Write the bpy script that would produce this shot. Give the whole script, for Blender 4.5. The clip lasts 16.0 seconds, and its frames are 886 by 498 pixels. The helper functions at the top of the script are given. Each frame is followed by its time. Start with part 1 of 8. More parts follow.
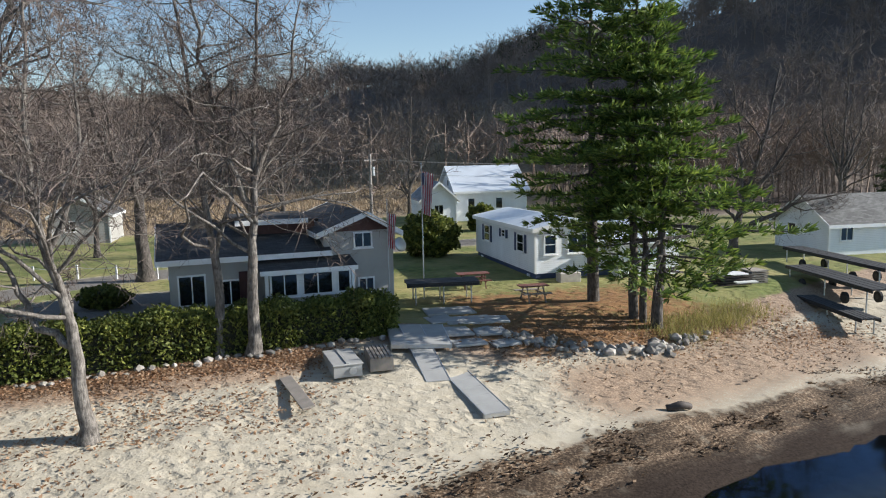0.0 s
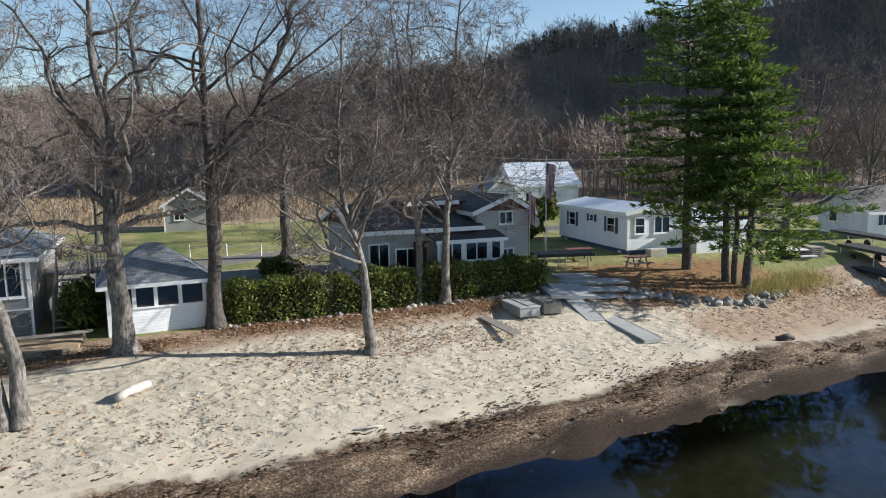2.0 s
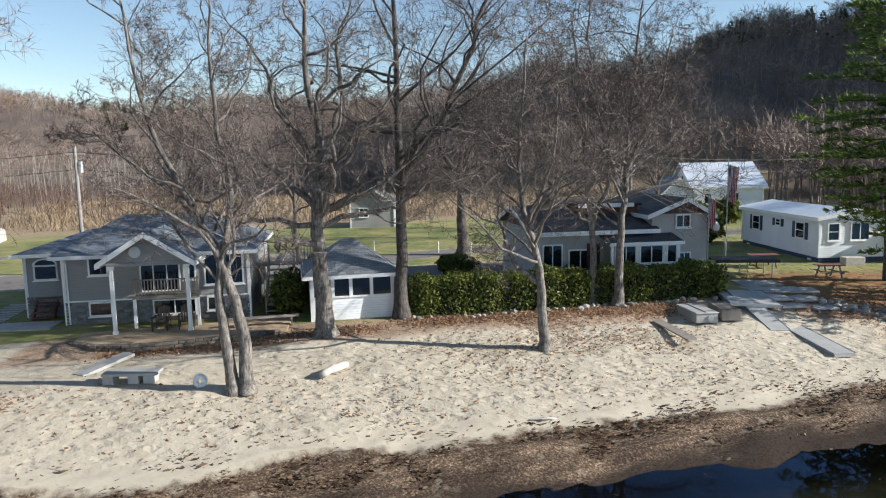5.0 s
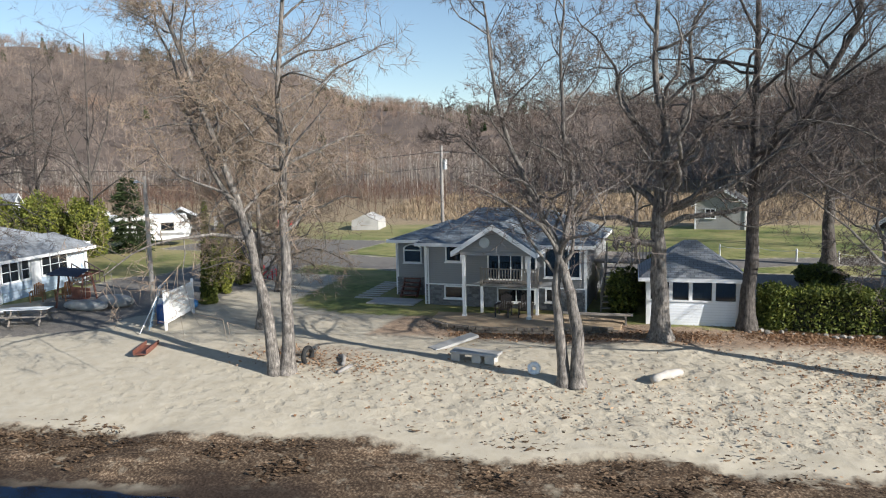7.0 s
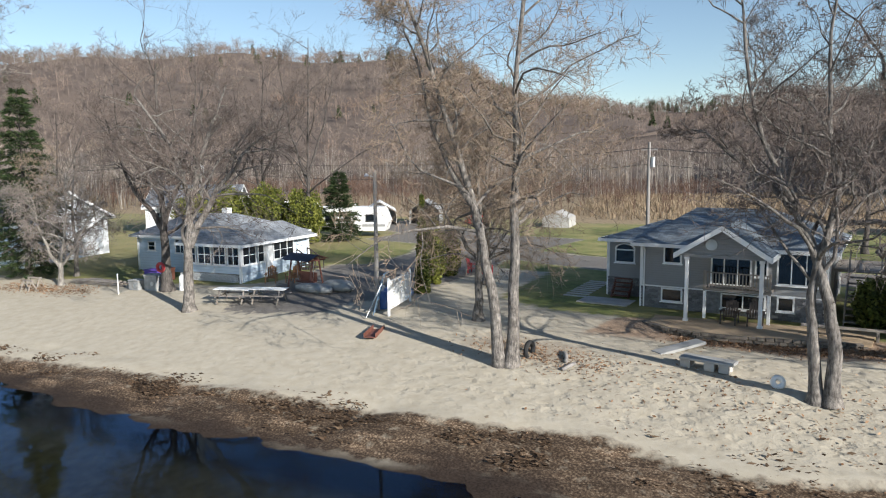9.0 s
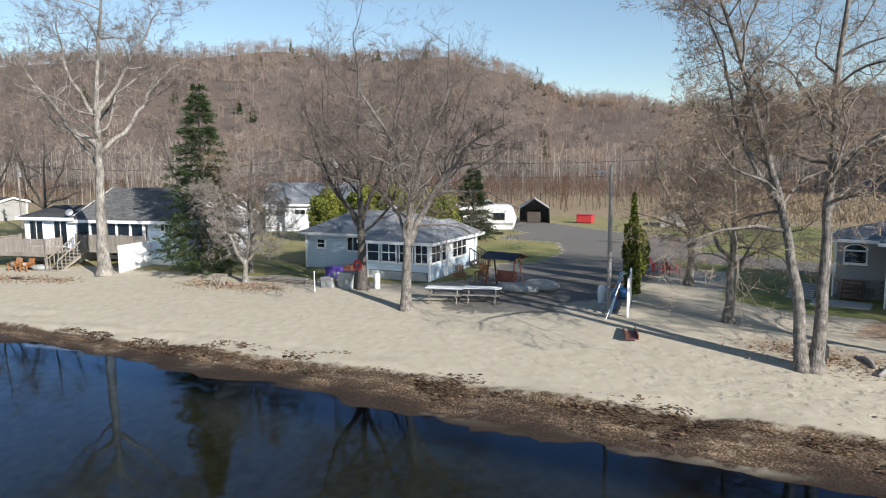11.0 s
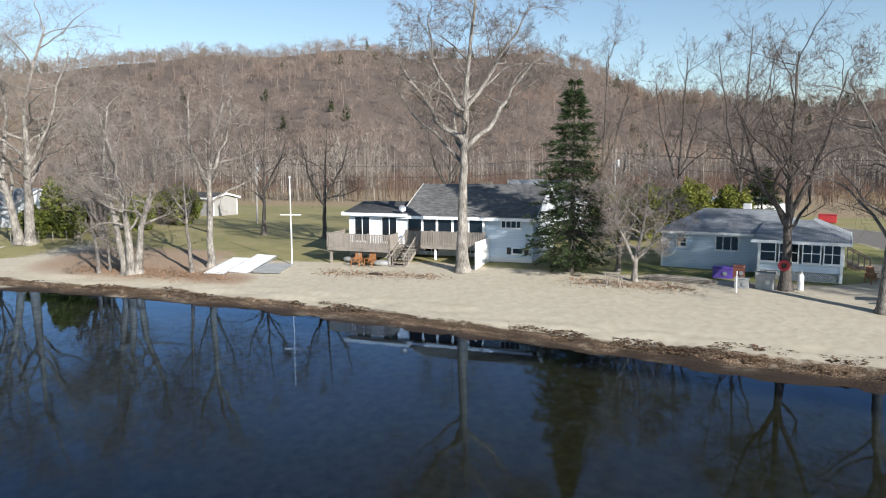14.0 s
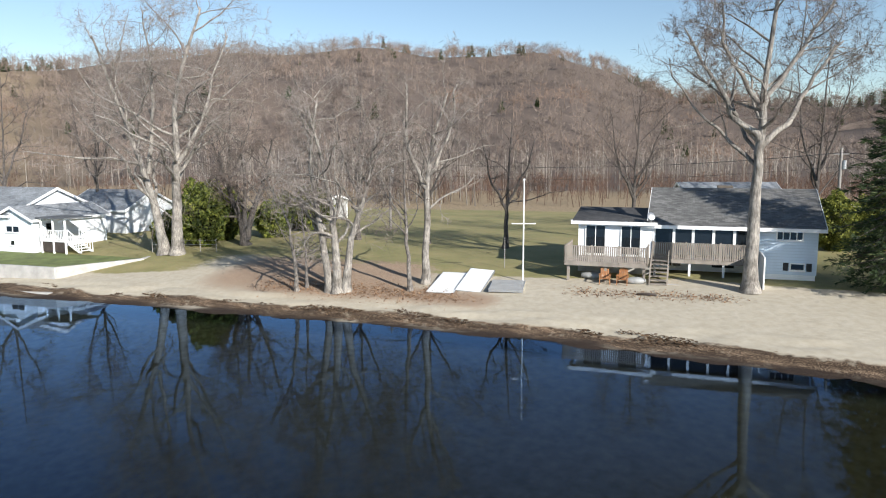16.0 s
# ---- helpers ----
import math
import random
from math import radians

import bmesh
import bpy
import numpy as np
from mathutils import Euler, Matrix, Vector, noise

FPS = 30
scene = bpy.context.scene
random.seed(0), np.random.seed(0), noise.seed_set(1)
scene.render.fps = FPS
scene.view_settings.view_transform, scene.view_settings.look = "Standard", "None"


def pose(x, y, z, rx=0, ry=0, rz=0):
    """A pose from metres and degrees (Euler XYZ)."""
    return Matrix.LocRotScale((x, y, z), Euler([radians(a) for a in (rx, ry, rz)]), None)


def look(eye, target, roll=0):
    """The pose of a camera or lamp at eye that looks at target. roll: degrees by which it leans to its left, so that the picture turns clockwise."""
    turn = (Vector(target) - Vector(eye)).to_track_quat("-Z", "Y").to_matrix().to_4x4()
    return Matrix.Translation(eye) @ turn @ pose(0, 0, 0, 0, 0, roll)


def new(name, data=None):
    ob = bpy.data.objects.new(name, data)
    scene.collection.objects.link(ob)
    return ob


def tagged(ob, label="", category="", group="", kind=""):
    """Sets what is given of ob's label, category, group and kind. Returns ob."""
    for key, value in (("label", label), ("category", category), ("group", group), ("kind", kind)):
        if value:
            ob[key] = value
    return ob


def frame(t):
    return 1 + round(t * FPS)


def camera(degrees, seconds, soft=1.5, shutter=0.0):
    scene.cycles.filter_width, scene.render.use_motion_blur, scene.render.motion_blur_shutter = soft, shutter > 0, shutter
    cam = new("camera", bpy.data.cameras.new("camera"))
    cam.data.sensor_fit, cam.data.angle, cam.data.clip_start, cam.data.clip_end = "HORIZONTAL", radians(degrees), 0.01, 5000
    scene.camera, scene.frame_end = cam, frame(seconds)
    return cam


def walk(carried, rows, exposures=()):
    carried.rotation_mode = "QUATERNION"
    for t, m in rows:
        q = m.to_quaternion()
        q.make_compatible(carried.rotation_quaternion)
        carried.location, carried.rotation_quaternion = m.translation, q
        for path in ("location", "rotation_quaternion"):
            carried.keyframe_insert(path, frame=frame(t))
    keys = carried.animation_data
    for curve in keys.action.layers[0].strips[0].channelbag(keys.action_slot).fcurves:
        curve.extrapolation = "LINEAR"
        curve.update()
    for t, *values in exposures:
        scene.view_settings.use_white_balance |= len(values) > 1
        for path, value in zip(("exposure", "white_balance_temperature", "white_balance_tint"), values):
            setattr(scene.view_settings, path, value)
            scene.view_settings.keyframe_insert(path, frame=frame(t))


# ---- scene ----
cam = camera(64.9, 16.0, soft=1.1)
METRES, EYE = 64.0, 8.7
ROWS = [
    (0.0, 0.0, 0.0, 0.0, -0.15, -7.35, 1.17),
    (0.5, -0.0414, -0.0254, -0.0018, -0.21, -7.36, 1.09),
    (1.0, -0.0718, -0.0566, -0.0038, -0.23, -7.36, 1.03),
    (1.5, -0.0935, -0.0866, -0.004, -0.21, -7.34, 1.01),
    (2.0, -0.1096, -0.1136, -0.0041, -0.22, -7.31, 1.02),
    (2.5, -0.1198, -0.132, -0.0036, -0.24, -7.34, 1.03),
    (3.0, -0.1213, -0.1356, -0.0027, 0.96, -7.32, 0.99),
    (5.5, -0.1125, -0.1335, -0.0002, 19.3, -7.06, 1.28),
    (6.0, -0.1127, -0.133, -0.0002, 26.54, -6.96, 1.28),
    (6.5, -0.113, -0.1329, -0.0002, 34.19, -6.87, 1.22),
    (7.0, -0.1133, -0.1331, -0.0003, 41.04, -6.76, 1.17),
    (7.5, -0.1138, -0.1329, -0.0002, 48.33, -6.71, 1.12),
    (8.0, -0.1147, -0.134, -0.0003, 52.73, -6.66, 1.05),
    (10.5, -0.2078, -0.2439, -0.0009, 56.13, -6.82, 0.41),
    (11.0, -0.2346, -0.2819, -0.0007, 57.01, -6.85, 0.38),
    (11.5, -0.262, -0.3228, -0.0013, 58.28, -6.83, 0.29),
    (12.0, -0.2901, -0.3662, -0.0012, 59.96, -6.85, 0.3),
    (12.5, -0.3187, -0.4128, -0.0006, 60.81, -6.92, 0.25),
    (13.0, -0.3493, -0.4628, -0.0009, 60.9, -6.89, 0.19),
    (13.5, -0.38, -0.511, -0.0009, 60.86, -6.93, 0.17),
    (14.0, -0.4171, -0.5555, -0.0002, 60.89, -7.02, 0.21),
    (14.5, -0.4612, -0.5958, -0.0007, 60.73, -7.0, 0.11),
    (15.0, -0.5153, -0.6309, 0.0003, 60.59, -7.08, 0.09),
    (15.5, -0.5748, -0.6691, -0.0001, 60.72, -7.04, 0.09),
    (16.0, -0.6415, -0.7234, 0.0009, 60.6, -7.04, 0.03),
]
walk(cam, [(t, pose(METRES * x, METRES * y, EYE + METRES * z, 90 + pitch, roll, yaw)) for t, x, y, z, yaw, pitch, roll in ROWS],
     exposures=[(0.0, 0.82), (2.5, 0.84), (5.5, 0.92), (6.5, 0.84), (8.0, 0.70), (10.5, 0.70), (12.5, 0.72), (16.0, 0.74)])

# ---------------------------------------------------------------- light
SUN_EL, SUN_AZ = radians(23.5), radians(84)      # azimuth from +y towards +x
world = bpy.data.worlds.new("sky")
scene.world = world
world.use_nodes = True
_n = world.node_tree.nodes
_sky = _n.new("ShaderNodeTexSky")
_sky.sky_type = "NISHITA"
_sky.sun_disc = False
_sky.sun_elevation = SUN_EL
_sky.sun_rotation = SUN_AZ
_sky.dust_density = 0.05
_sky.ozone_density = 1.8
world.node_tree.links.new(_sky.outputs[0], _n["Background"].inputs[0])
_n["Background"].inputs[1].default_value = 0.086
sun = new("sun", bpy.data.lights.new("sun", "SUN"))
sun.data.energy = 5.0
sun.data.angle = radians(0.53)
sun.data.color = (1.0, 0.97, 0.92)
sun.matrix_world = look((0, 0, 0), (-math.sin(SUN_AZ) * math.cos(SUN_EL), -math.cos(SUN_AZ) * math.cos(SUN_EL), -math.sin(SUN_EL)))

# ---------------------------------------------------------------- materials
def node_mat(name):
    m = bpy.data.materials.new(name)
    m.use_nodes = True
    t = m.node_tree
    return m, t, t.nodes["Principled BSDF"]


def noise_node(t, scale, detail=4.0, coord="Object", stretch=None, rough=0.55):
    tc = t.nodes.new("ShaderNodeTexCoord")
    n = t.nodes.new("ShaderNodeTexNoise")
    n.inputs["Scale"].default_value = scale
    n.inputs["Detail"].default_value = detail
    n.inputs["Roughness"].default_value = rough
    src = tc.outputs[coord]
    if stretch:
        mp = t.nodes.new("ShaderNodeMapping")
        mp.inputs["Scale"].default_value = stretch
        t.links.new(src, mp.inputs[0])
        src = mp.outputs[0]
    t.links.new(src, n.inputs["Vector"])
    return n


def ramp(t, src, stops):
    r = t.nodes.new("ShaderNodeValToRGB")
    e = r.color_ramp.elements
    while len(e) < len(stops):
        e.new(0.5)
    for el, (p, c) in zip(e, stops):
        el.position = p
        el.color = (*c, 1) if len(c) == 3 else c
    t.links.new(src, r.inputs[0])
    return r


def mix(t, fac, a, b, mode="MIX"):
    n = t.nodes.new("ShaderNodeMix")
    n.data_type = "RGBA"
    n.blend_type = mode
    for sock, v in ((n.inputs[0], fac), (n.inputs[6], a), (n.inputs[7], b)):
        if isinstance(v, (int, float)):
            sock.default_value = v
        elif isinstance(v, tuple):
            sock.default_value = (*v, 1)
        else:
            t.links.new(v, sock)
    return n.outputs[2]


def calc(t, op, a, b=None):
    n = t.nodes.new("ShaderNodeMath")
    n.operation = op
    for sock, v in zip(n.inputs, (a, b)):
        if v is None:
            continue
        if isinstance(v, (int, float)):
            sock.default_value = v
        else:
            t.links.new(v, sock)
    return n.outputs[0]


def bump(t, bsdf, height, strength=0.5, dist=0.02):
    b = t.nodes.new("ShaderNodeBump")
    b.inputs["Strength"].default_value = strength
    b.inputs["Distance"].default_value = dist
    t.links.new(height, b.inputs["Height"])
    t.links.new(b.outputs[0], bsdf.inputs["Normal"])


def plain(name, col, rough=0.6, metal=0.0, vary=0.25, scale=3.0, fine=40.0, relief=0.3, stretch=None, per_piece=0.0):
    """A surface with stains and grain: two scales of noise on colour, fine relief."""
    m, t, b = node_mat(name)
    n1 = noise_node(t, scale, 4, stretch=stretch)
    n2 = noise_node(t, fine, 3, stretch=stretch)
    lo = tuple(c * (1 - vary) for c in col)
    hi = tuple(min(1.0, c * (1 + vary * 0.7)) for c in col)
    r1 = ramp(t, n1.outputs[0], [(0.3, lo), (0.7, hi)])
    c = mix(t, 0.35 * min(1, vary * 3), r1.outputs[0], n2.outputs[1], "SOFT_LIGHT")
    if per_piece:
        oi = t.nodes.new("ShaderNodeObjectInfo")
        k = ramp(t, oi.outputs["Random"], [(0, (1 - per_piece,) * 3), (1, (1 + per_piece,) * 3)])
        c = mix(t, 1.0, c, k.outputs[0], "MULTIPLY")
    t.links.new(c, b.inputs["Base Color"])
    b.inputs["Roughness"].default_value = rough
    b.inputs["Metallic"].default_value = metal
    if relief:
        bump(t, b, n2.outputs[0], relief, 0.01)
    return m


def siding(name, col, pitch=0.115, rough=0.55, vary=0.1):
    """Lapped boards: a saw-tooth relief in z, light streaks of dirt."""
    m, t, b = node_mat(name)
    tc = t.nodes.new("ShaderNodeTexCoord")
    sp = t.nodes.new("ShaderNodeSeparateXYZ")
    t.links.new(tc.outputs["Object"], sp.inputs[0])
    saw = calc(t, "FRACT", calc(t, "DIVIDE", sp.outputs[2], pitch))
    gap = calc(t, "LESS_THAN", saw, 0.12)
    n1 = noise_node(t, 0.9, 5, stretch=(1, 1, 0.35))
    r1 = ramp(t, n1.outputs[0], [(0.3, tuple(c * (1 - vary) for c in col)), (0.7, tuple(min(1, c * (1 + vary * 0.4)) for c in col))])
    c = mix(t, calc(t, "MULTIPLY", gap, 0.35), r1.outputs[0], tuple(x * 0.45 for x in col))
    t.links.new(c, b.inputs["Base Color"])
    b.inputs["Roughness"].default_value = rough
    inv = calc(t, "SUBTRACT", 1.0, saw)
    bump(t, b, inv, 0.6, 0.012)
    return m


def shingle(name, col, vary=0.35):
    m, t, b = node_mat(name)
    tc = t.nodes.new("ShaderNodeTexCoord")
    br = t.nodes.new("ShaderNodeTexBrick")
    mp = t.nodes.new("ShaderNodeMapping")
    t.links.new(tc.outputs["UV"], mp.inputs[0])
    t.links.new(mp.outputs[0], br.inputs[0])
    br.inputs["Scale"].default_value = 1.0
    br.inputs["Brick Width"].default_value = 0.32
    br.inputs["Row Height"].default_value = 0.14
    br.inputs["Mortar Size"].default_value = 0.008
    br.inputs["Color1"].default_value = (*[c * (1 - vary) for c in col], 1)
    br.inputs["Color2"].default_value = (*[c * (1 + vary) for c in col], 1)
    br.inputs["Mortar"].default_value = (*[c * 0.4 for c in col], 1)
    n1 = noise_node(t, 0.7, 5)
    r = ramp(t, n1.outputs[0], [(0.3, (0.7, 0.7, 0.7)), (0.7, (1.15, 1.15, 1.15))])
    t.links.new(mix(t, 1.0, br.outputs[0], r.outputs[0], "MULTIPLY"), b.inputs["Base Color"])
    b.inputs["Roughness"].default_value = 0.85
    n2 = noise_node(t, 90, 2)
    bump(t, b, calc(t, "ADD", br.outputs["Fac"], calc(t, "MULTIPLY", n2.outputs[0], -0.8)), -0.5, 0.01)
    return m


def bark(name, dark, light, fine=9.0, blotch=4.0):
    m, t, b = node_mat(name)
    n1 = noise_node(t, fine, 6, stretch=(1, 1, 0.22), rough=0.7)
    n2 = noise_node(t, blotch, 3)
    r = ramp(t, n1.outputs[0], [(0.32, dark), (0.66, light)])
    r2 = ramp(t, n2.outputs[0], [(0.32, (0.55, 0.53, 0.51)), (0.5, (1.0, 1.0, 1.0)), (0.68, (1.38, 1.38, 1.36))])
    t.links.new(mix(t, 1.0, r.outputs[0], r2.outputs[0], "MULTIPLY"), b.inputs["Base Color"])
    b.inputs["Roughness"].default_value = 0.9
    bump(t, b, n1.outputs[0], 0.9, 0.04)
    return m


def foliage(name, cols, rough=0.6):
    """Leaf clumps: each island has its own green."""
    m, t, b = node_mat(name)
    g = t.nodes.new("ShaderNodeNewGeometry")
    r = ramp(t, g.outputs["Random Per Island"], [(i / (len(cols) - 1), c) for i, c in enumerate(cols)])
    n = noise_node(t, 0.9, 3)
    k = ramp(t, n.outputs[0], [(0.3, (0.7, 0.7, 0.7)), (0.7, (1.25, 1.25, 1.2))])
    t.links.new(mix(t, 1.0, r.outputs[0], k.outputs[0], "MULTIPLY"), b.inputs["Base Color"])
    b.inputs["Roughness"].default_value = rough
    b.inputs["Specular IOR Level"].default_value = 0.3
    tl = t.nodes.new("ShaderNodeBsdfTranslucent")
    t.links.new(b.inputs["Base Color"].links[0].from_socket, tl.inputs[0])
    mx = t.nodes.new("ShaderNodeMixShader")
    mx.inputs[0].default_value = 0.35
    t.links.new(b.outputs[0], mx.inputs[1])
    t.links.new(tl.outputs[0], mx.inputs[2])
    t.links.new(mx.outputs[0], t.nodes["Material Output"].inputs[0])
    return m


M = {}
M["white"] = siding("white_siding", (0.78, 0.80, 0.82))
M["bluewhite"] = siding("pale_blue_siding", (0.56, 0.66, 0.76), 0.18)
M["grey"] = siding("grey_siding", (0.26, 0.262, 0.265), 0.11)
M["tan"] = plain("grey_stucco", (0.40, 0.385, 0.36), 0.85, vary=0.12, scale=0.8, fine=30)
M["greysiding2"] = siding("weathered_grey_siding", (0.34, 0.33, 0.31), 0.15)
M["trim"] = plain("white_trim_paint", (0.80, 0.80, 0.79), 0.45, vary=0.06, scale=2, relief=0.05)
M["roof_grey"] = shingle("grey_shingles", (0.135, 0.133, 0.128))
M["roof_blue"] = shingle("blue_grey_shingles", (0.185, 0.212, 0.232))
M["roof_pale"] = shingle("pale_grey_shingles", (0.25, 0.265, 0.28), 0.2)
M["roof_dark"] = shingle("dark_shingles", (0.062, 0.06, 0.06))
M["roof_metal"] = plain("pale_metal_roofing", (0.62, 0.66, 0.70), 0.4, 0.2, vary=0.08, scale=1, relief=0.1)
M["redbrown"] = plain("red_brown_fascia", (0.085, 0.035, 0.028), 0.7)
M["maroon"] = plain("maroon_boards", (0.06, 0.022, 0.02), 0.7)
M["navy"] = plain("dark_blue_paint", (0.035, 0.055, 0.12), 0.6, vary=0.2)
M["dark"] = plain("underfloor_shade", (0.018, 0.018, 0.02), 0.7, relief=0)
M["concrete"] = plain("pale_concrete", (0.42, 0.40, 0.37), 0.85, vary=0.22, scale=1.3, fine=35, relief=0.4)
M["slab"] = plain("grey_composite_slab", (0.35, 0.345, 0.33), 0.6, vary=0.15, scale=1.2, relief=0.15)
M["deckwood"] = plain("weathered_grey_boards", (0.27, 0.235, 0.20), 0.8, vary=0.25, scale=2, stretch=(1, 1, 0.3), per_piece=0.12)
M["brownwood"] = plain("orange_brown_wood", (0.30, 0.13, 0.05), 0.6, vary=0.25, per_piece=0.1)
M["redwood"] = plain("red_brown_wood", (0.165, 0.062, 0.042), 0.6, vary=0.25)
M["darkwood"] = plain("dark_wood", (0.055, 0.042, 0.035), 0.75, vary=0.3)
M["palewood"] = plain("bleached_driftwood", (0.43, 0.395, 0.35), 0.8, vary=0.2, scale=4)
M["polewood"] = plain("grey_pole_wood", (0.26, 0.24, 0.22), 0.85, vary=0.25, stretch=(1, 1, 0.15))
M["stone"] = plain("field_stone", (0.29, 0.265, 0.235), 0.85, vary=0.4, scale=2.5, fine=25, relief=0.7, per_piece=0.45)
M["darkstone"] = plain("brown_wall_block", (0.15, 0.125, 0.10), 0.9, vary=0.35, scale=4, relief=0.6, per_piece=0.25)
M["ledge"] = plain("grey_ledgestone", (0.19, 0.19, 0.195), 0.85, vary=0.4, scale=6, relief=0.6, per_piece=0.35)
M["metal"] = plain("galvanised_steel", (0.50, 0.51, 0.52), 0.4, 0.8, vary=0.12)
M["blackmetal"] = plain("black_painted_steel", (0.02, 0.02, 0.022), 0.45, 0.2, vary=0.2)
M["rubber"] = plain("tyre_rubber", (0.02, 0.02, 0.02), 0.85, vary=0.2)
M["whiteplastic"] = plain("white_plastic", (0.78, 0.78, 0.76), 0.4, vary=0.05, relief=0.05)
M["blueplastic"] = plain("blue_plastic", (0.03, 0.11, 0.36), 0.45, vary=0.15)
M["purple"] = plain("purple_plastic", (0.10, 0.06, 0.30), 0.45, vary=0.15)
M["red"] = plain("red_paint", (0.42, 0.035, 0.04), 0.45, vary=0.15)
M["tarp"] = plain("grey_tarpaulin", (0.30, 0.30, 0.29), 0.6, vary=0.25, scale=3)
M["bluetarp"] = plain("blue_tarpaulin", (0.05, 0.20, 0.45), 0.5, vary=0.25)
M["navycloth"] = plain("dark_blue_canvas", (0.012, 0.022, 0.05), 0.8, vary=0.2)
M["bark"] = bark("grey_bark", (0.035, 0.03, 0.026), (0.25, 0.222, 0.195), 16.0)
M["bark_dark"] = bark("dark_bark", (0.022, 0.018, 0.016), (0.13, 0.112, 0.098), 16.0)
M["bark_pale"] = bark("pale_bark", (0.075, 0.065, 0.055), (0.33, 0.30, 0.262), 11.0, 1.6)
M["twig"] = plain("grey_brown_twigs", (0.125, 0.096, 0.080), 0.9, vary=0.25, scale=0.8, relief=0)
M["twig_pale"] = plain("pale_twigs", (0.235, 0.198, 0.172), 0.9, vary=0.25, scale=0.8, relief=0)
M["twig_brown"] = plain("brown_twigs", (0.25, 0.185, 0.13), 0.9, vary=0.3, scale=0.8, relief=0)
M["needles"] = foliage("pine_needles", [(0.035, 0.07, 0.018), (0.10, 0.16, 0.034), (0.22, 0.28, 0.055)])
M["spruce"] = foliage("spruce_needles", [(0.022, 0.04, 0.018), (0.045, 0.072, 0.028), (0.085, 0.11, 0.04)])
M["cedar"] = foliage("cedar_leaves", [(0.07, 0.09, 0.02), (0.165, 0.185, 0.036), (0.30, 0.30, 0.065)])
M["hedge"] = foliage("hedge_leaves", [(0.04, 0.058, 0.014), (0.115, 0.14, 0.03), (0.25, 0.265, 0.06)])
M["leaf"] = foliage("dead_leaves", [(0.18, 0.095, 0.05), (0.31, 0.185, 0.11), (0.44, 0.31, 0.21)], 0.8)
M["reed"] = foliage("dry_reeds", [(0.25, 0.185, 0.125), (0.31, 0.235, 0.16), (0.37, 0.29, 0.20)], 0.9)
M["weed"] = foliage("lake_weed_wrack", [(0.05, 0.033, 0.022), (0.11, 0.068, 0.042), (0.23, 0.155, 0.10)], 0.8)


def forest_mat():
    """Leafless woods: grey-brown crowns, tree by tree, with russet stands between."""
    m, t, b = node_mat("hillside_trees")
    g = t.nodes.new("ShaderNodeNewGeometry")
    tw = ramp(t, g.outputs["Random Per Island"], [(0, (0.78, 0.78, 0.78)), (1, (1.22, 1.22, 1.22))])
    stand = noise_node(t, 0.012, 4, rough=0.6)
    tree = noise_node(t, 0.11, 2)
    c1 = ramp(t, stand.outputs[0], [(0.36, (0.19, 0.155, 0.134)), (0.54, (0.22, 0.175, 0.148)), (0.68, (0.225, 0.15, 0.11))])
    c2 = ramp(t, tree.outputs[0], [(0.28, (0.70, 0.69, 0.68)), (0.5, (1.0, 1.0, 1.0)), (0.74, (1.42, 1.40, 1.38))])
    c = mix(t, 1.0, mix(t, 1.0, c1.outputs[0], c2.outputs[0], "MULTIPLY"), tw.outputs[0], "MULTIPLY")
    t.links.new(c, b.inputs["Base Color"])
    b.inputs["Roughness"].default_value = 0.95
    b.inputs["Specular IOR Level"].default_value = 0.1
    return m


M["forest_far"] = forest_mat()
M["forest_pale"] = foliage("pale_trunks", [(0.20, 0.172, 0.15), (0.32, 0.28, 0.245), (0.48, 0.43, 0.385)], 0.95)


def glass_mat():
    m, t, b = node_mat("window_glass")
    b.inputs["Base Color"].default_value = (0.012, 0.016, 0.02, 1)
    b.inputs["Roughness"].default_value = 0.04
    b.inputs["IOR"].default_value = 1.6
    n = noise_node(t, 1.5, 2)
    bump(t, b, n.outputs[0], 0.05, 0.02)
    return m


def cloth_stripes(name):
    """Broad red and white stripes across the cloth."""
    m, t, b = node_mat(name)
    tc = t.nodes.new("ShaderNodeTexCoord")
    sp = t.nodes.new("ShaderNodeSeparateXYZ")
    t.links.new(tc.outputs["Object"], sp.inputs[0])
    f = calc(t, "LESS_THAN", calc(t, "FRACT", calc(t, "MULTIPLY", sp.outputs[0], 12.0)), 0.5)
    t.links.new(mix(t, f, (0.6, 0.6, 0.6), (0.38, 0.03, 0.04)), b.inputs["Base Color"])
    b.inputs["Roughness"].default_value = 0.85
    return m


M["glass"] = glass_mat()
M["stripes"] = cloth_stripes("striped_cloth")


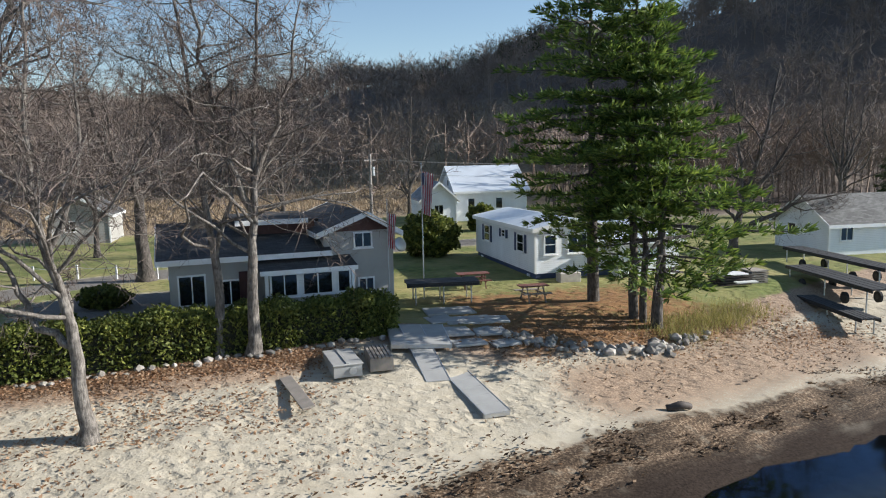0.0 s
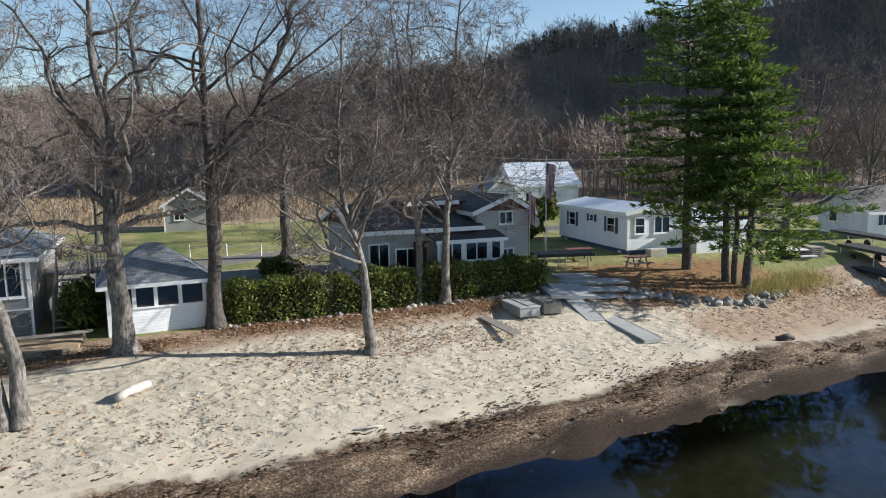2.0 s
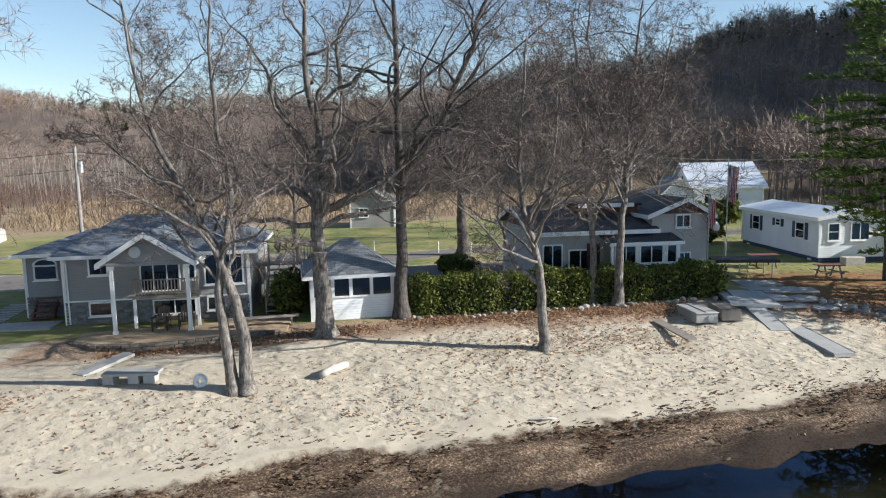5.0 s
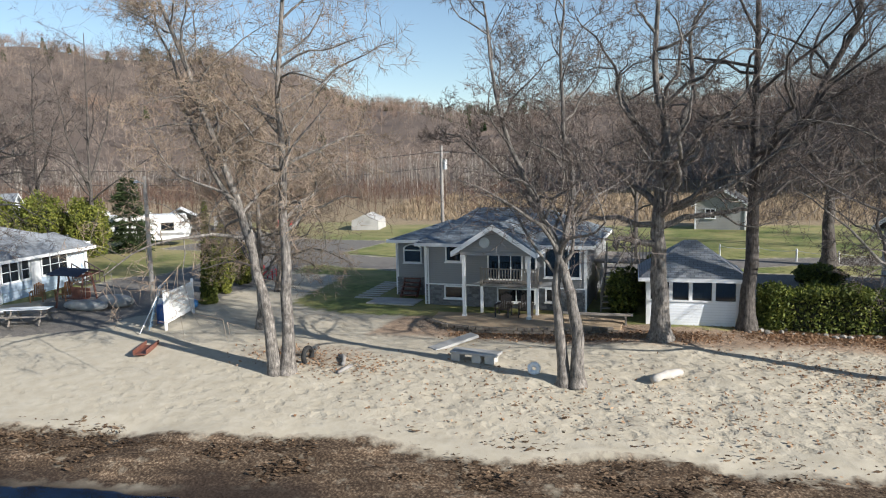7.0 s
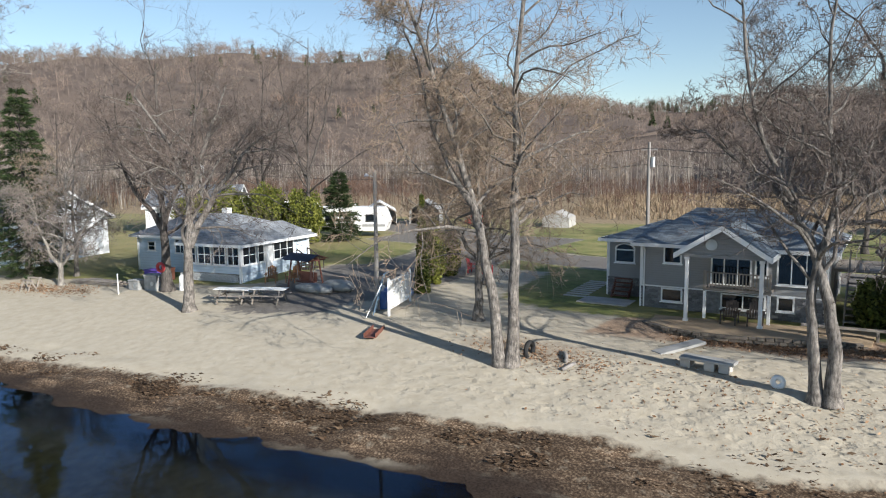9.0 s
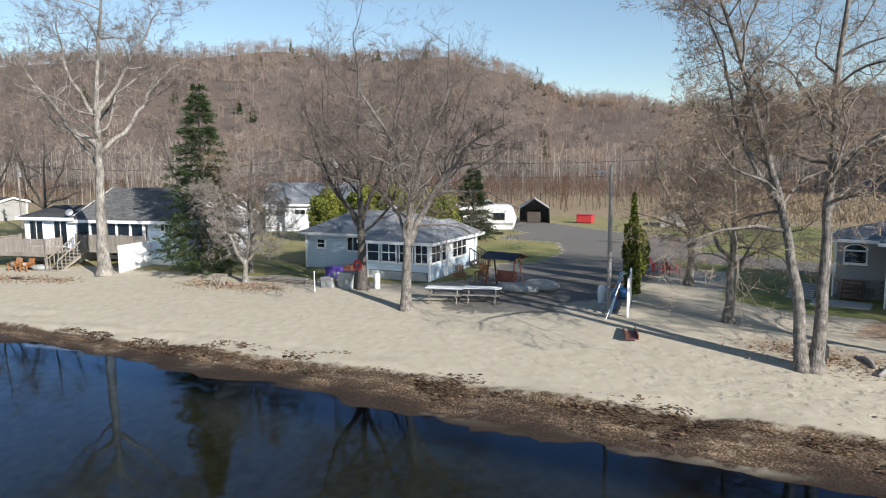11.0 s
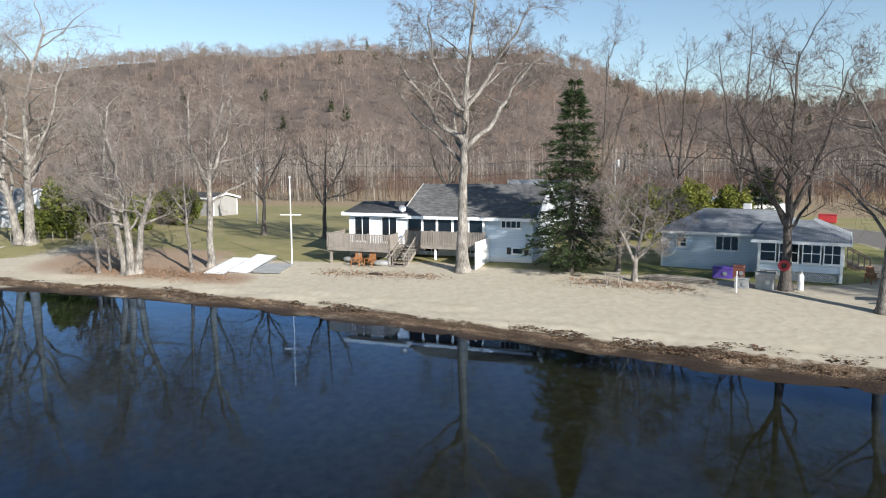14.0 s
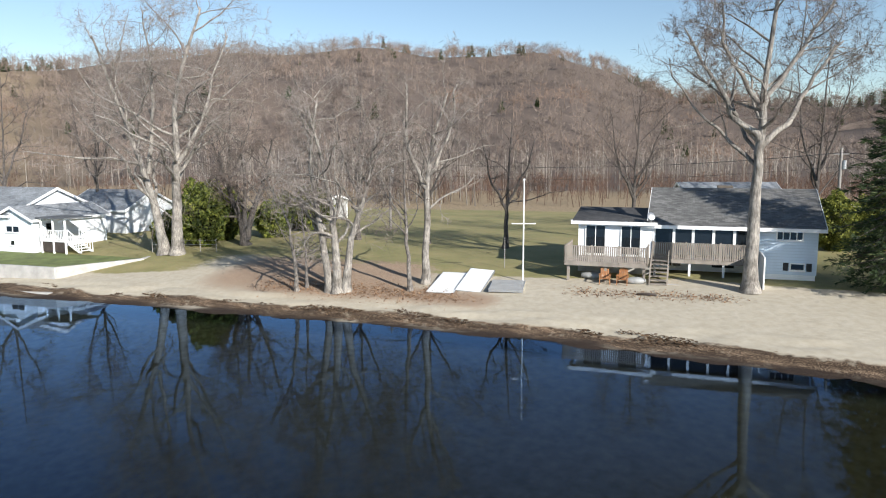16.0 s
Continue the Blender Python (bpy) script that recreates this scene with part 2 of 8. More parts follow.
def water_mat():
    m = bpy.data.materials.new("lake_water")
    m.use_nodes = True
    t = m.node_tree
    t.nodes.clear()
    out = t.nodes.new("ShaderNodeOutputMaterial")
    mx = t.nodes.new("ShaderNodeMixShader")
    tr = t.nodes.new("ShaderNodeBsdfTransparent")
    tr.inputs[0].default_value = (0.86, 0.76, 0.56, 1)
    gl = t.nodes.new("ShaderNodeBsdfGlossy")
    gl.inputs["Roughness"].default_value = 0.025
    gl.inputs["Color"].default_value = (0.44, 0.64, 0.96, 1)
    fr = t.nodes.new("ShaderNodeFresnel")
    fr.inputs["IOR"].default_value = 1.34
    b = t.nodes.new("ShaderNodeBump")
    b.inputs["Strength"].default_value = 0.14
    b.inputs["Distance"].default_value = 0.02
    n1 = noise_node(t, 1.6, 3, coord="Object", stretch=(1, 0.55, 1))
    n2 = noise_node(t, 0.25, 2)
    t.links.new(mix(t, 0.5, n1.outputs[0], n2.outputs[0]), b.inputs["Height"])
    for s in (gl, fr):
        t.links.new(b.outputs[0], s.inputs["Normal"])
    t.links.new(fr.outputs[0], mx.inputs[0])
    t.links.new(tr.outputs[0], mx.inputs[1])
    t.links.new(gl.outputs[0], mx.inputs[2])
    t.links.new(mx.outputs[0], out.inputs[0])
    return m


M["water"] = water_mat()


def ground_mat():
    """Sand, wrack line, leaf litter, lawn, gravel drive, marsh and wet mud, laid out by the sheet's zones."""
    m, t, b = node_mat("ground_cover")

    def attr(n):
        a = t.nodes.new("ShaderNodeAttribute")
        a.attribute_name = n
        return a

    a1, a2 = attr("zone_a"), attr("zone_b")
    s1, s2 = t.nodes.new("ShaderNodeSeparateColor"), t.nodes.new("ShaderNodeSeparateColor")
    t.links.new(a1.outputs["Color"], s1.inputs[0])
    t.links.new(a2.outputs["Color"], s2.inputs[0])
    leafw, grassw, wrackw = s1.outputs
    drivew, marshw, needlew = s2.outputs
    mudw = attr("zone_mud").outputs["Fac"]
    woodw = attr("zone_wood").outputs["Fac"]
    s3 = t.nodes.new("ShaderNodeSeparateColor")
    t.links.new(attr("zone_bits").outputs["Color"], s3.inputs[0])
    bitsw, dry_deepw, bedw = s3.outputs
    big = noise_node(t, 0.35, 5)
    mid = noise_node(t, 2.2, 6)
    fine = noise_node(t, 14, 5)
    grit = noise_node(t, 120, 3)
    along = t.nodes.new("ShaderNodeMapping")
    along.vector_type = "TEXTURE"
    along.inputs["Rotation"].default_value = (0, 0, 0.56)
    along.inputs["Scale"].default_value = (3.0, 0.6, 1)
    t.links.new(t.nodes.new("ShaderNodeTexCoord").outputs["Object"], along.inputs[0])
    streak = t.nodes.new("ShaderNodeTexNoise")
    streak.inputs["Scale"].default_value = 1.5
    streak.inputs["Detail"].default_value = 6.0
    streak.inputs["Roughness"].default_value = 0.65
    t.links.new(along.outputs[0], streak.inputs["Vector"])
    foot = t.nodes.new("ShaderNodeTexVoronoi")
    foot.inputs["Scale"].default_value = 1.9
    tc = t.nodes.new("ShaderNodeTexCoord")
    mp = t.nodes.new("ShaderNodeMapping")
    mp.inputs["Scale"].default_value = (0.75, 1.4, 1)
    mp.inputs["Rotation"].default_value = (0, 0, 0.4)
    wob = t.nodes.new("ShaderNodeVectorMath")
    wob.operation = "MULTIPLY_ADD"
    t.links.new(mid.outputs[1], wob.inputs[0])
    wob.inputs[1].default_value = (0.55, 0.55, 0)
    t.links.new(tc.outputs["Object"], wob.inputs[2])
    t.links.new(wob.outputs[0], mp.inputs[0])
    t.links.new(mp.outputs[0], foot.inputs["Vector"])

    def edge(w, n, soft=0.18, mid_=0.5):
        """The zone's weight, broken up by noise."""
        v = calc(t, "ADD", w, calc(t, "MULTIPLY", calc(t, "SUBTRACT", n, 0.5), 1.1))
        r = ramp(t, v, [(mid_ - soft, (0, 0, 0)), (mid_ + soft, (1, 1, 1))])
        return r.outputs[0]

    sand = ramp(t, mid.outputs[0], [(0.25, (0.385, 0.335, 0.252)), (0.75, (0.48, 0.43, 0.342))]).outputs[0]
    sand = mix(t, 0.5, sand, ramp(t, grit.outputs[0], [(0.3, (0.42, 0.42, 0.42)), (0.7, (0.58, 0.58, 0.58))]).outputs[0], "OVERLAY")
    # scattered bits of leaf and bark on the sand
    bits = ramp(t, fine.outputs[0], [(0.63, (0, 0, 0)), (0.69, (1, 1, 1))]).outputs[0]
    gate = ramp(t, mid.outputs[0], [(0.48, (0, 0, 0)), (0.62, (1, 1, 1))]).outputs[0]
    c = mix(t, mix(t, 1.0, mix(t, 1.0, bits, gate, "MULTIPLY"), bitsw, "MULTIPLY"), sand, (0.22, 0.135, 0.085))
    leaf = ramp(t, fine.outputs[0], [(0.3, (0.17, 0.11, 0.075)), (0.55, (0.34, 0.245, 0.17)), (0.75, (0.47, 0.365, 0.27))]).outputs[0]
    c = mix(t, edge(leafw, fine.outputs[0]), c, leaf)
    grass = ramp(t, mid.outputs[0], [(0.3, (0.08, 0.105, 0.028)), (0.7, (0.175, 0.20, 0.058))]).outputs[0]
    grass = mix(t, ramp(t, big.outputs[0], [(0.35, (0, 0, 0)), (0.7, (1, 1, 1))]).outputs[0], grass, (0.30, 0.26, 0.11))
    grass = mix(t, calc(t, "MULTIPLY", dry_deepw, 0.55), grass, (0.29, 0.24, 0.125))
    grass = mix(t, 0.4, grass, grit.outputs[1], "SOFT_LIGHT")
    c = mix(t, edge(grassw, mid.outputs[0]), c, grass)
    drive = ramp(t, fine.outputs[0], [(0.3, (0.115, 0.104, 0.09)), (0.7, (0.22, 0.20, 0.178))]).outputs[0]
    c = mix(t, edge(drivew, mid.outputs[0], 0.1), c, drive)
    marsh = ramp(t, mid.outputs[0], [(0.3, (0.20, 0.145, 0.085)), (0.7, (0.38, 0.29, 0.18))]).outputs[0]
    c = mix(t, edge(marshw, mid.outputs[0]), c, marsh)
    need = ramp(t, fine.outputs[0], [(0.3, (0.15, 0.075, 0.032)), (0.7, (0.31, 0.17, 0.075))]).outputs[0]
    c = mix(t, edge(needlew, mid.outputs[0]), c, need)
    wr = ramp(t, fine.outputs[0], [(0.35, (0.034, 0.023, 0.015)), (0.53, (0.105, 0.069, 0.043)), (0.72, (0.29, 0.22, 0.15))]).outputs[0]
    bands = ramp(t, streak.outputs[0], [(0.40, (0.62, 0.60, 0.58)), (0.52, (1.0, 1.0, 1.0)), (0.62, (1.75, 1.75, 1.75))]).outputs[0]
    wr = mix(t, 1.0, wr, bands, "MULTIPLY")
    c = mix(t, edge(wrackw, mid.outputs[0], 0.16), c, wr)
    mud = ramp(t, fine.outputs[0], [(0.3, (0.022, 0.016, 0.013)), (0.7, (0.060, 0.044, 0.034))]).outputs[0]
    c = mix(t, mudw, c, mud)
    c = mix(t, bedw, c, ramp(t, mid.outputs[0], [(0.3, (0.30, 0.215, 0.10)), (0.7, (0.55, 0.42, 0.22))]).outputs[0])
    # Deep bed near black: light lost in the water, put into its colour.
    c = mix(t, calc(t, "MULTIPLY", bedw, dry_deepw), c, (0.022, 0.020, 0.018))
    c = mix(t, woodw, c, ramp(t, mid.outputs[0], [(0.3, (0.085, 0.066, 0.055)), (0.7, (0.15, 0.116, 0.095))]).outputs[0])
    t.links.new(c, b.inputs["Base Color"])
    t.links.new(calc(t, "SUBTRACT", 0.93, calc(t, "MULTIPLY", mudw, 0.3)), b.inputs["Roughness"])
    t.links.new(calc(t, "SUBTRACT", 0.25, calc(t, "MULTIPLY", mudw, 0.2)), b.inputs["Specular IOR Level"])
    dips = ramp(t, foot.outputs["Distance"], [(0.1, (0, 0, 0)), (0.5, (1, 1, 1))]).outputs[0]
    h = calc(t, "ADD", calc(t, "MULTIPLY", dips, 0.8), calc(t, "ADD", calc(t, "MULTIPLY", mid.outputs[0], 1.1), calc(t, "MULTIPLY", fine.outputs[0], 0.22)))
    h = calc(t, "MULTIPLY", h, calc(t, "ADD", 0.1, calc(t, "MULTIPLY", bitsw, 0.9)))
    bump(t, b, h, 0.7, 0.10)
    return m


M["ground"] = ground_mat()
M["blackdeck"] = plain("black_rubber_decking", (0.028, 0.028, 0.03), 0.7, vary=0.2)

# ---------------------------------------------------------------- building helpers
def link_mesh(name, verts, faces, mat, parent=None, smooth=False, label=""):
    me = bpy.data.meshes.new(name)
    me.from_pydata(verts, [], faces)
    me.materials.append(mat)
    if smooth:
        me.polygons.foreach_set("use_smooth", [True] * len(me.polygons))
    me.update()
    ob = new(name, me)
    if parent:
        ob.parent = parent
    if label:
        ob["label"] = label
    return ob


def part(name, bm, material, parent=None, label="", m=None):
    """Links a bmesh as one mesh object under a thing or a part."""
    me = bpy.data.meshes.new(name)
    bm.normal_update()
    bm.to_mesh(me)
    bm.free()
    me.materials.append(material)
    ob = new(name, me)
    if parent:
        ob.parent = parent
    if m is not None:
        ob.matrix_basis = m
    if label:
        ob["label"] = label
    return ob


def thing(name, m, label, category, group="", kind=""):
    ob = new(name)
    ob.empty_display_size = 0.2
    ob.matrix_basis = m
    return tagged(ob, label, category, group, kind)


def box(bm, x0, x1, y0, y1, z0, z1, bevel=0.0, m=None):
    p = [(x, y, z) for x in (x0, x1) for y in (y0, y1) for z in (z0, z1)]
    v = [bm.verts.new(m @ Vector(q) if m is not None else q) for q in p]
    fs = [bm.faces.new([v[i] for i in f]) for f in ((0, 1, 3, 2), (4, 6, 7, 5), (0, 4, 5, 1), (2, 3, 7, 6), (0, 2, 6, 4), (1, 5, 7, 3))]
    if bevel:
        es = list({e for f in fs for e in f.edges})
        bmesh.ops.bevel(bm, geom=es, offset=bevel, segments=1, affect="EDGES")
    return fs


def boxes(*dims, bevel=0.0):
    bm = bmesh.new()
    for d in dims:
        box(bm, *d, bevel=bevel)
    return bm


def slab_poly(bm, pts, lift):
    """A closed slab: the polygon pts (3D) and the same moved by lift."""
    a = [bm.verts.new(p) for p in pts]
    b = [bm.verts.new(Vector(p) + Vector(lift)) for p in pts]
    n = len(pts)
    bm.faces.new(a)
    bm.faces.new(b[::-1])
    for i in range(n):
        bm.faces.new((a[i], b[i], b[(i + 1) % n], a[(i + 1) % n]))


def rod(bm, a, b, r0, r1=None, n=8):
    """A closed round bar from a to b."""
    a, b = Vector(a), Vector(b)
    r1 = r0 if r1 is None else r1
    q = (b - a).to_track_quat("Z", "Y")
    ra = [bm.verts.new(a + q @ Vector((math.cos(k * math.tau / n) * r0, math.sin(k * math.tau / n) * r0, 0))) for k in range(n)]
    rb = [bm.verts.new(b + q @ Vector((math.cos(k * math.tau / n) * r1, math.sin(k * math.tau / n) * r1, 0))) for k in range(n)]
    for k in range(n):
        bm.faces.new((ra[k], ra[(k + 1) % n], rb[(k + 1) % n], rb[k]))
    bm.faces.new(ra[::-1])
    bm.faces.new(rb)


def roof_uv(ob):
    """Unwraps each face by its own slope, in metres, for the shingle courses."""
    me = ob.data
    uv = me.uv_layers.new(name="uv")
    for p in me.polygons:
        n = p.normal
        u = Vector((-n.y, n.x, 0))
        u = u.normalized() if u.length > 1e-4 else Vector((1, 0, 0))
        v = n.cross(u)
        for li in p.loop_indices:
            co = me.vertices[me.loops[li].vertex_index].co
            uv.data[li].uv = (co.dot(u), co.dot(v))
    return ob


# ---------------------------------------------------------------- the land
SHORE_X = [-260, -140, -110, -94.5, -80, -70, -57, -44.5, -34.5, -28.5, -6.6, 0.4, 8, 13.5, 40, 260]
SHORE_Y = [-215, -92, -62, -48.6, -35.5, -27, -18.3, -11, -5.6, -2.3, 10, 13.8, 18, 20.8, 34, 150]
_sx = np.linspace(-260, 260, 1041)
_sy = np.interp(_sx, SHORE_X, SHORE_Y)
_k = np.hanning(17)
_sy = np.convolve(np.pad(_sy, 8, mode="edge"), _k / _k.sum(), mode="valid")
_sg = np.gradient(_sy, _sx)


def shore(x):
    return np.interp(x, _sx, _sy)


def inland(x, y):
    """Metres from the water's edge, positive on land."""
    return (y - shore(x)) / np.sqrt(1 + np.interp(x, _sx, _sg) ** 2)


def smooth(a, b, v):
    t = np.clip((v - a) / (b - a), 0, 1)
    return t * t * (3 - 2 * t)


HC = (-20.0, -15.0)                           # the hills are laid out round this point
# 37 to 75 degrees: unseen ridge, its height added to shade the right-hand woods.
HILL_AZ = [-180, -120, -100, -95, -90, -82, -75, -70, -65.7, -60, -56, -51, -47, -40, -34, -28, -15, -7, 1.5, 9, 21, 33, 37, 45, 57, 66, 71, 75, 84, 120, 180]
HILL_H = [30, 45, 58, 68, 76, 88, 93, 96, 91, 95, 92, 80, 63, 48, 44, 47, 37, 34, 39, 44, 52, 62, 135, 190, 230, 210, 180, 105, 68, 40, 30]
HILL_R = [600, 600, 610, 610, 600, 600, 600, 600, 600, 600, 595, 595, 595, 595, 590, 520, 400, 320, 300, 300, 300, 300, 360, 390, 470, 455, 440, 410, 330, 400, 600]


def height(x, y):
    """The land's height over the lake."""
    x, y = np.asarray(x, float), np.asarray(y, float)
    d = inland(x, y)
    z = np.interp(d, [-60, -20, -6, 0, 4, 8, 12, 20, 40], [-4.5, -2.6, -0.8, 0, 0.70, 1.22, 1.6, 1.8, 1.9])
    z = z + 0.32 * smooth(-15, 0, x) * smooth(6, 13, d)
    z = z - 0.22 * smooth(-34, -31, x) * (1 - smooth(-22, -19, x)) * smooth(9, 12, d) * (1 - smooth(13.6, 15.2, d))
    az = np.degrees(np.arctan2(x - HC[0], y - HC[1]))
    r = np.hypot(x - HC[0], y - HC[1])
    R = np.interp(az, HILL_AZ, HILL_R)
    H = np.interp(az, HILL_AZ, HILL_H)
    near = np.where(R > 450, 230, R * 0.42)
    u = np.clip((r - near) / (R - near), 0, 1)
    rise = (0.35 * u + 0.65 * u * u * (3 - 2 * u)) * H
    fold = np.sin(az * 0.31 + r * 0.012) * np.sin(az * 0.13 - r * 0.02) * 5 * smooth(0.08, 0.5, u) * (1 - 0.8 * smooth(0.75, 1, u))
    far = smooth(R * 1.02, R * 1.6, r) * H * 0.5
    rough = smooth(100, 200, d) * (lumps(x, y, 40) - 0.5) * 7
    return z + np.where(d > 20, rise + fold - far, 0) + rough


def hz(x, y):
    return float(height(x, y))


LUMP = np.random.RandomState(3).rand(64, 64)


def lumps(x, y, s):
    """Smooth value noise with cells of s metres."""
    u, v = np.asarray(x) / s, np.asarray(y) / s
    i, j = np.floor(u).astype(int), np.floor(v).astype(int)
    fu, fv = u - i, v - j
    fu, fv = fu * fu * (3 - 2 * fu), fv * fv * (3 - 2 * fv)
    L = lambda a, b: LUMP[a % 64, b % 64]
    return (L(i, j) * (1 - fu) + L(i + 1, j) * fu) * (1 - fv) + (L(i, j + 1) * (1 - fu) + L(i + 1, j + 1) * fu) * fv


def span(*pieces):
    out = []
    for a, b, s in pieces:
        out += list(np.arange(a, b, s))
    return np.array(out + [pieces[-1][1]])


def box_zone(x, y, cx, cy, ang, hx, hy, soft=1.0):
    """1 within a turned rectangle, falling to 0 over its rim."""
    c, s = math.cos(radians(ang)), math.sin(radians(ang))
    u, v = (x - cx) * c + (y - cy) * s, -(x - cx) * s + (y - cy) * c
    return (1 - smooth(hx - soft, hx + soft, np.abs(u))) * (1 - smooth(hy - soft, hy + soft, np.abs(v)))


def lane(x, y, pts, half, soft=0.8):
    """1 along a line of points, within half metres of it."""
    best = np.full(np.shape(x), 1e9)
    for (ax, ay), (bx, by) in zip(pts, pts[1:]):
        dx, dy = bx - ax, by - ay
        t = np.clip(((x - ax) * dx + (y - ay) * dy) / (dx * dx + dy * dy), 0, 1)
        best = np.minimum(best, np.hypot(x - ax - t * dx, y - ay - t * dy))
    return 1 - smooth(half - soft, half + soft, best)


def build_ground():
    xs = span((-1400, -760, 80), (-760, -300, 11), (-300, -130, 8), (-130, -104, 1.2), (-104, 26, 0.48), (26, 60, 1.2), (60, 260, 8), (260, 1400, 57))
    ds = span((-900, -200, 100), (-200, -40, 16), (-40, -6, 1.7), (-6, 14, 0.3), (14, 24, 0.5), (24, 70, 1.0), (70, 140, 3), (140, 700, 9), (700, 1600, 60))
    X, D = np.meshgrid(xs, ds)
    slope = np.interp(X, _sx, _sg)
    tail = np.where(X < -260, (X + 260) * 0.9, np.where(X > 260, (X - 260) * 0.5, 0))
    Y = shore(X) + tail + D * np.sqrt(1 + slope ** 2)
    d = inland(X, Y)
    Z = height(X, Y)
    # trodden sand, the ridge of wrack and the cut bank at the water
    beach = smooth(1.5, 4, d) * (1 - smooth(11, 14, d))
    Z = Z + (0.14 + 0.86 * smooth(-36, -16, X)) * beach * ((lumps(X, Y, 0.55) - 0.5) * 0.10 + (lumps(X, Y, 1.7) - 0.5) * 0.12)
    wr = smooth(0.3, 1.2, d) * (1 - smooth(2.8, 4.2, d))
    Z = Z + wr * ((lumps(X * 0.35, d, 0.42) - 0.4) * 0.22 + (lumps(X * 0.4 + 9, d, 0.9) - 0.4) * 0.12)
    Z = Z + (smooth(-1.6, -0.4, d) * (1 - smooth(1.2, 2.4, d))) * ((lumps(X, Y, 1.5) - 0.5) * 0.13 + (lumps(X, Y, 0.5) - 0.5) * 0.10)
    Z = Z + smooth(14, 20, d) * (1 - smooth(90, 140, d)) * (lumps(X, Y, 6) - 0.5) * 0.06
    ny, nx = X.shape
    idx = np.arange(nx * ny).reshape(ny, nx)
    quads = np.stack([idx[:-1, :-1], idx[:-1, 1:], idx[1:, 1:], idx[1:, :-1]], -1).reshape(-1, 4)
    me = bpy.data.meshes.new("ground")
    me.vertices.add(nx * ny)
    me.vertices.foreach_set("co", np.stack([X, Y, Z], -1).astype(np.float32).ravel())
    me.loops.add(quads.size)
    me.loops.foreach_set("vertex_index", quads.astype(np.int32).ravel())
    me.polygons.add(len(quads))
    me.polygons.foreach_set("loop_start", np.arange(0, quads.size, 4, dtype=np.int32))
    me.polygons.foreach_set("use_smooth", np.ones(len(quads), bool))
    me.update(calc_edges=True)
    me.materials.append(M["ground"])
    n1, n2 = lumps(X, Y, 1.3), lumps(X + 31, Y, 4.0)
    # the mown and planted land behind the sand
    front = np.interp(X, [-110, -96, -90, -84, -76, -70, -60, -50, -47, -41, -37, -33, -22, -16, -3, 2, 12, 25, 40], [5, 5, 9, 9, 10, 12, 12.5, 14.5, 27, 26, 17.5, 15.5, 15, 14, 14.5, 11, 9.5, 12, 12])
    grass = smooth(-0.5, 1.0, d - front)
    leafw = np.clip(smooth(-4, -0.8, d - front) * (1 - smooth(0.6, 2.0, d - front)) * np.where(X > -30, 1.0, 0.30), 0, 1)
    leafw = np.maximum(leafw, lane(X, Y, [(-16, 20.2), (-10, 22.2), (-6, 23.6)], 1.5, 1.2) * 0.95)
    leafw = np.maximum(leafw, 0.9 * lane(X, Y, [(-26.5, 14.4), (-20.5, 16.8), (-17, 19.0)], 0.8, 0.8))
    leafw = np.maximum(leafw, 0.8 * box_zone(X, Y, 11.0, 25.4, 26, 8, 2.3, 2.0))
    leafw = np.maximum(leafw, 0.75 * lane(X, Y, [(-86, -34.5), (-79, -28), (-75, -25)], 1.6, 1.4))
    leafw = np.maximum(leafw, 0.8 * box_zone(X, Y, -87, -29.5, 40, 8, 6, 3))
    leafw = np.maximum(leafw, 0.45 * box_zone(X, Y, -29.5, 8.5, 20, 3, 2, 1.5))
    needle = 0.68 * box_zone(X, Y, 6.2, 30.6, 15, 6.2, 4.6, 2.0)
    drive = lane(X, Y, [(-44.5, 9), (-47, 14), (-52, 22), (-62, 30), (-80, 33)], 4.2, 1.2)
    drive = np.maximum(drive, lane(X, Y, [(-62, 27), (-50, 25), (-38, 27), (-27, 33)], 2.6))
    drive = np.maximum(drive, lane(X, Y, [(-27, 33), (-21, 41), (-8, 50), (6, 56), (30, 62)], 1.8))
    drive = np.maximum(drive, box_zone(X, Y, -60, 29, 20, 9, 5))
    drive = np.maximum(drive, 0.9 * box_zone(X, Y, -15.5, 31.5, 21, 4.2, 5.5, 1.5))
    drive = np.maximum(drive, 0.9 * box_zone(X, Y, -46.5, 8.0, 40, 3.2, 7.5, 1.5))
    marsh = smooth(58, 66, d) * (1 - smooth(150, 200, d))
    woods = np.maximum(smooth(110, 170, d), smooth(36, 44, d) * smooth(14, 26, X))
    drive = drive * (1 - woods)
    leafw = leafw * (1 - woods)
    grass = grass * (1 - woods) * (1 - drive) * (1 - 0.85 * box_zone(X, Y, -87.5, -31.5, 42, 9, 4.5, 2.5))
    slim = 1 + 0.7 * (1 - smooth(-60, -38, X))
    wrack = smooth(-0.2, 0.5, d + (n2 - 0.5) * 0.8) * (1 - smooth(2.4, 3.5, d * slim + (n2 - 0.5) * 1.3)) * 0.75
    wrack = np.maximum(wrack, 0.24 * smooth(3.2, 4.2, d) * (1 - smooth(5.5, 8.0, d)) * (X > -24))
    mud = (1 - smooth(0.3, 1.6, d * slim + (n1 - 0.5) * 1.4)) * smooth(-2.6, -1.2, d)
    bed = 1 - smooth(-3.0, -0.8, d)
    # Dry lawn on land; under water, the weight of the bed's painted darkening.
    dry = np.where(d > 0, 1 - smooth(-66, -58, X), 1 - smooth(-26 - 18 * smooth(-20, -6, X), -8 - 10 * smooth(-20, -6, X), d))
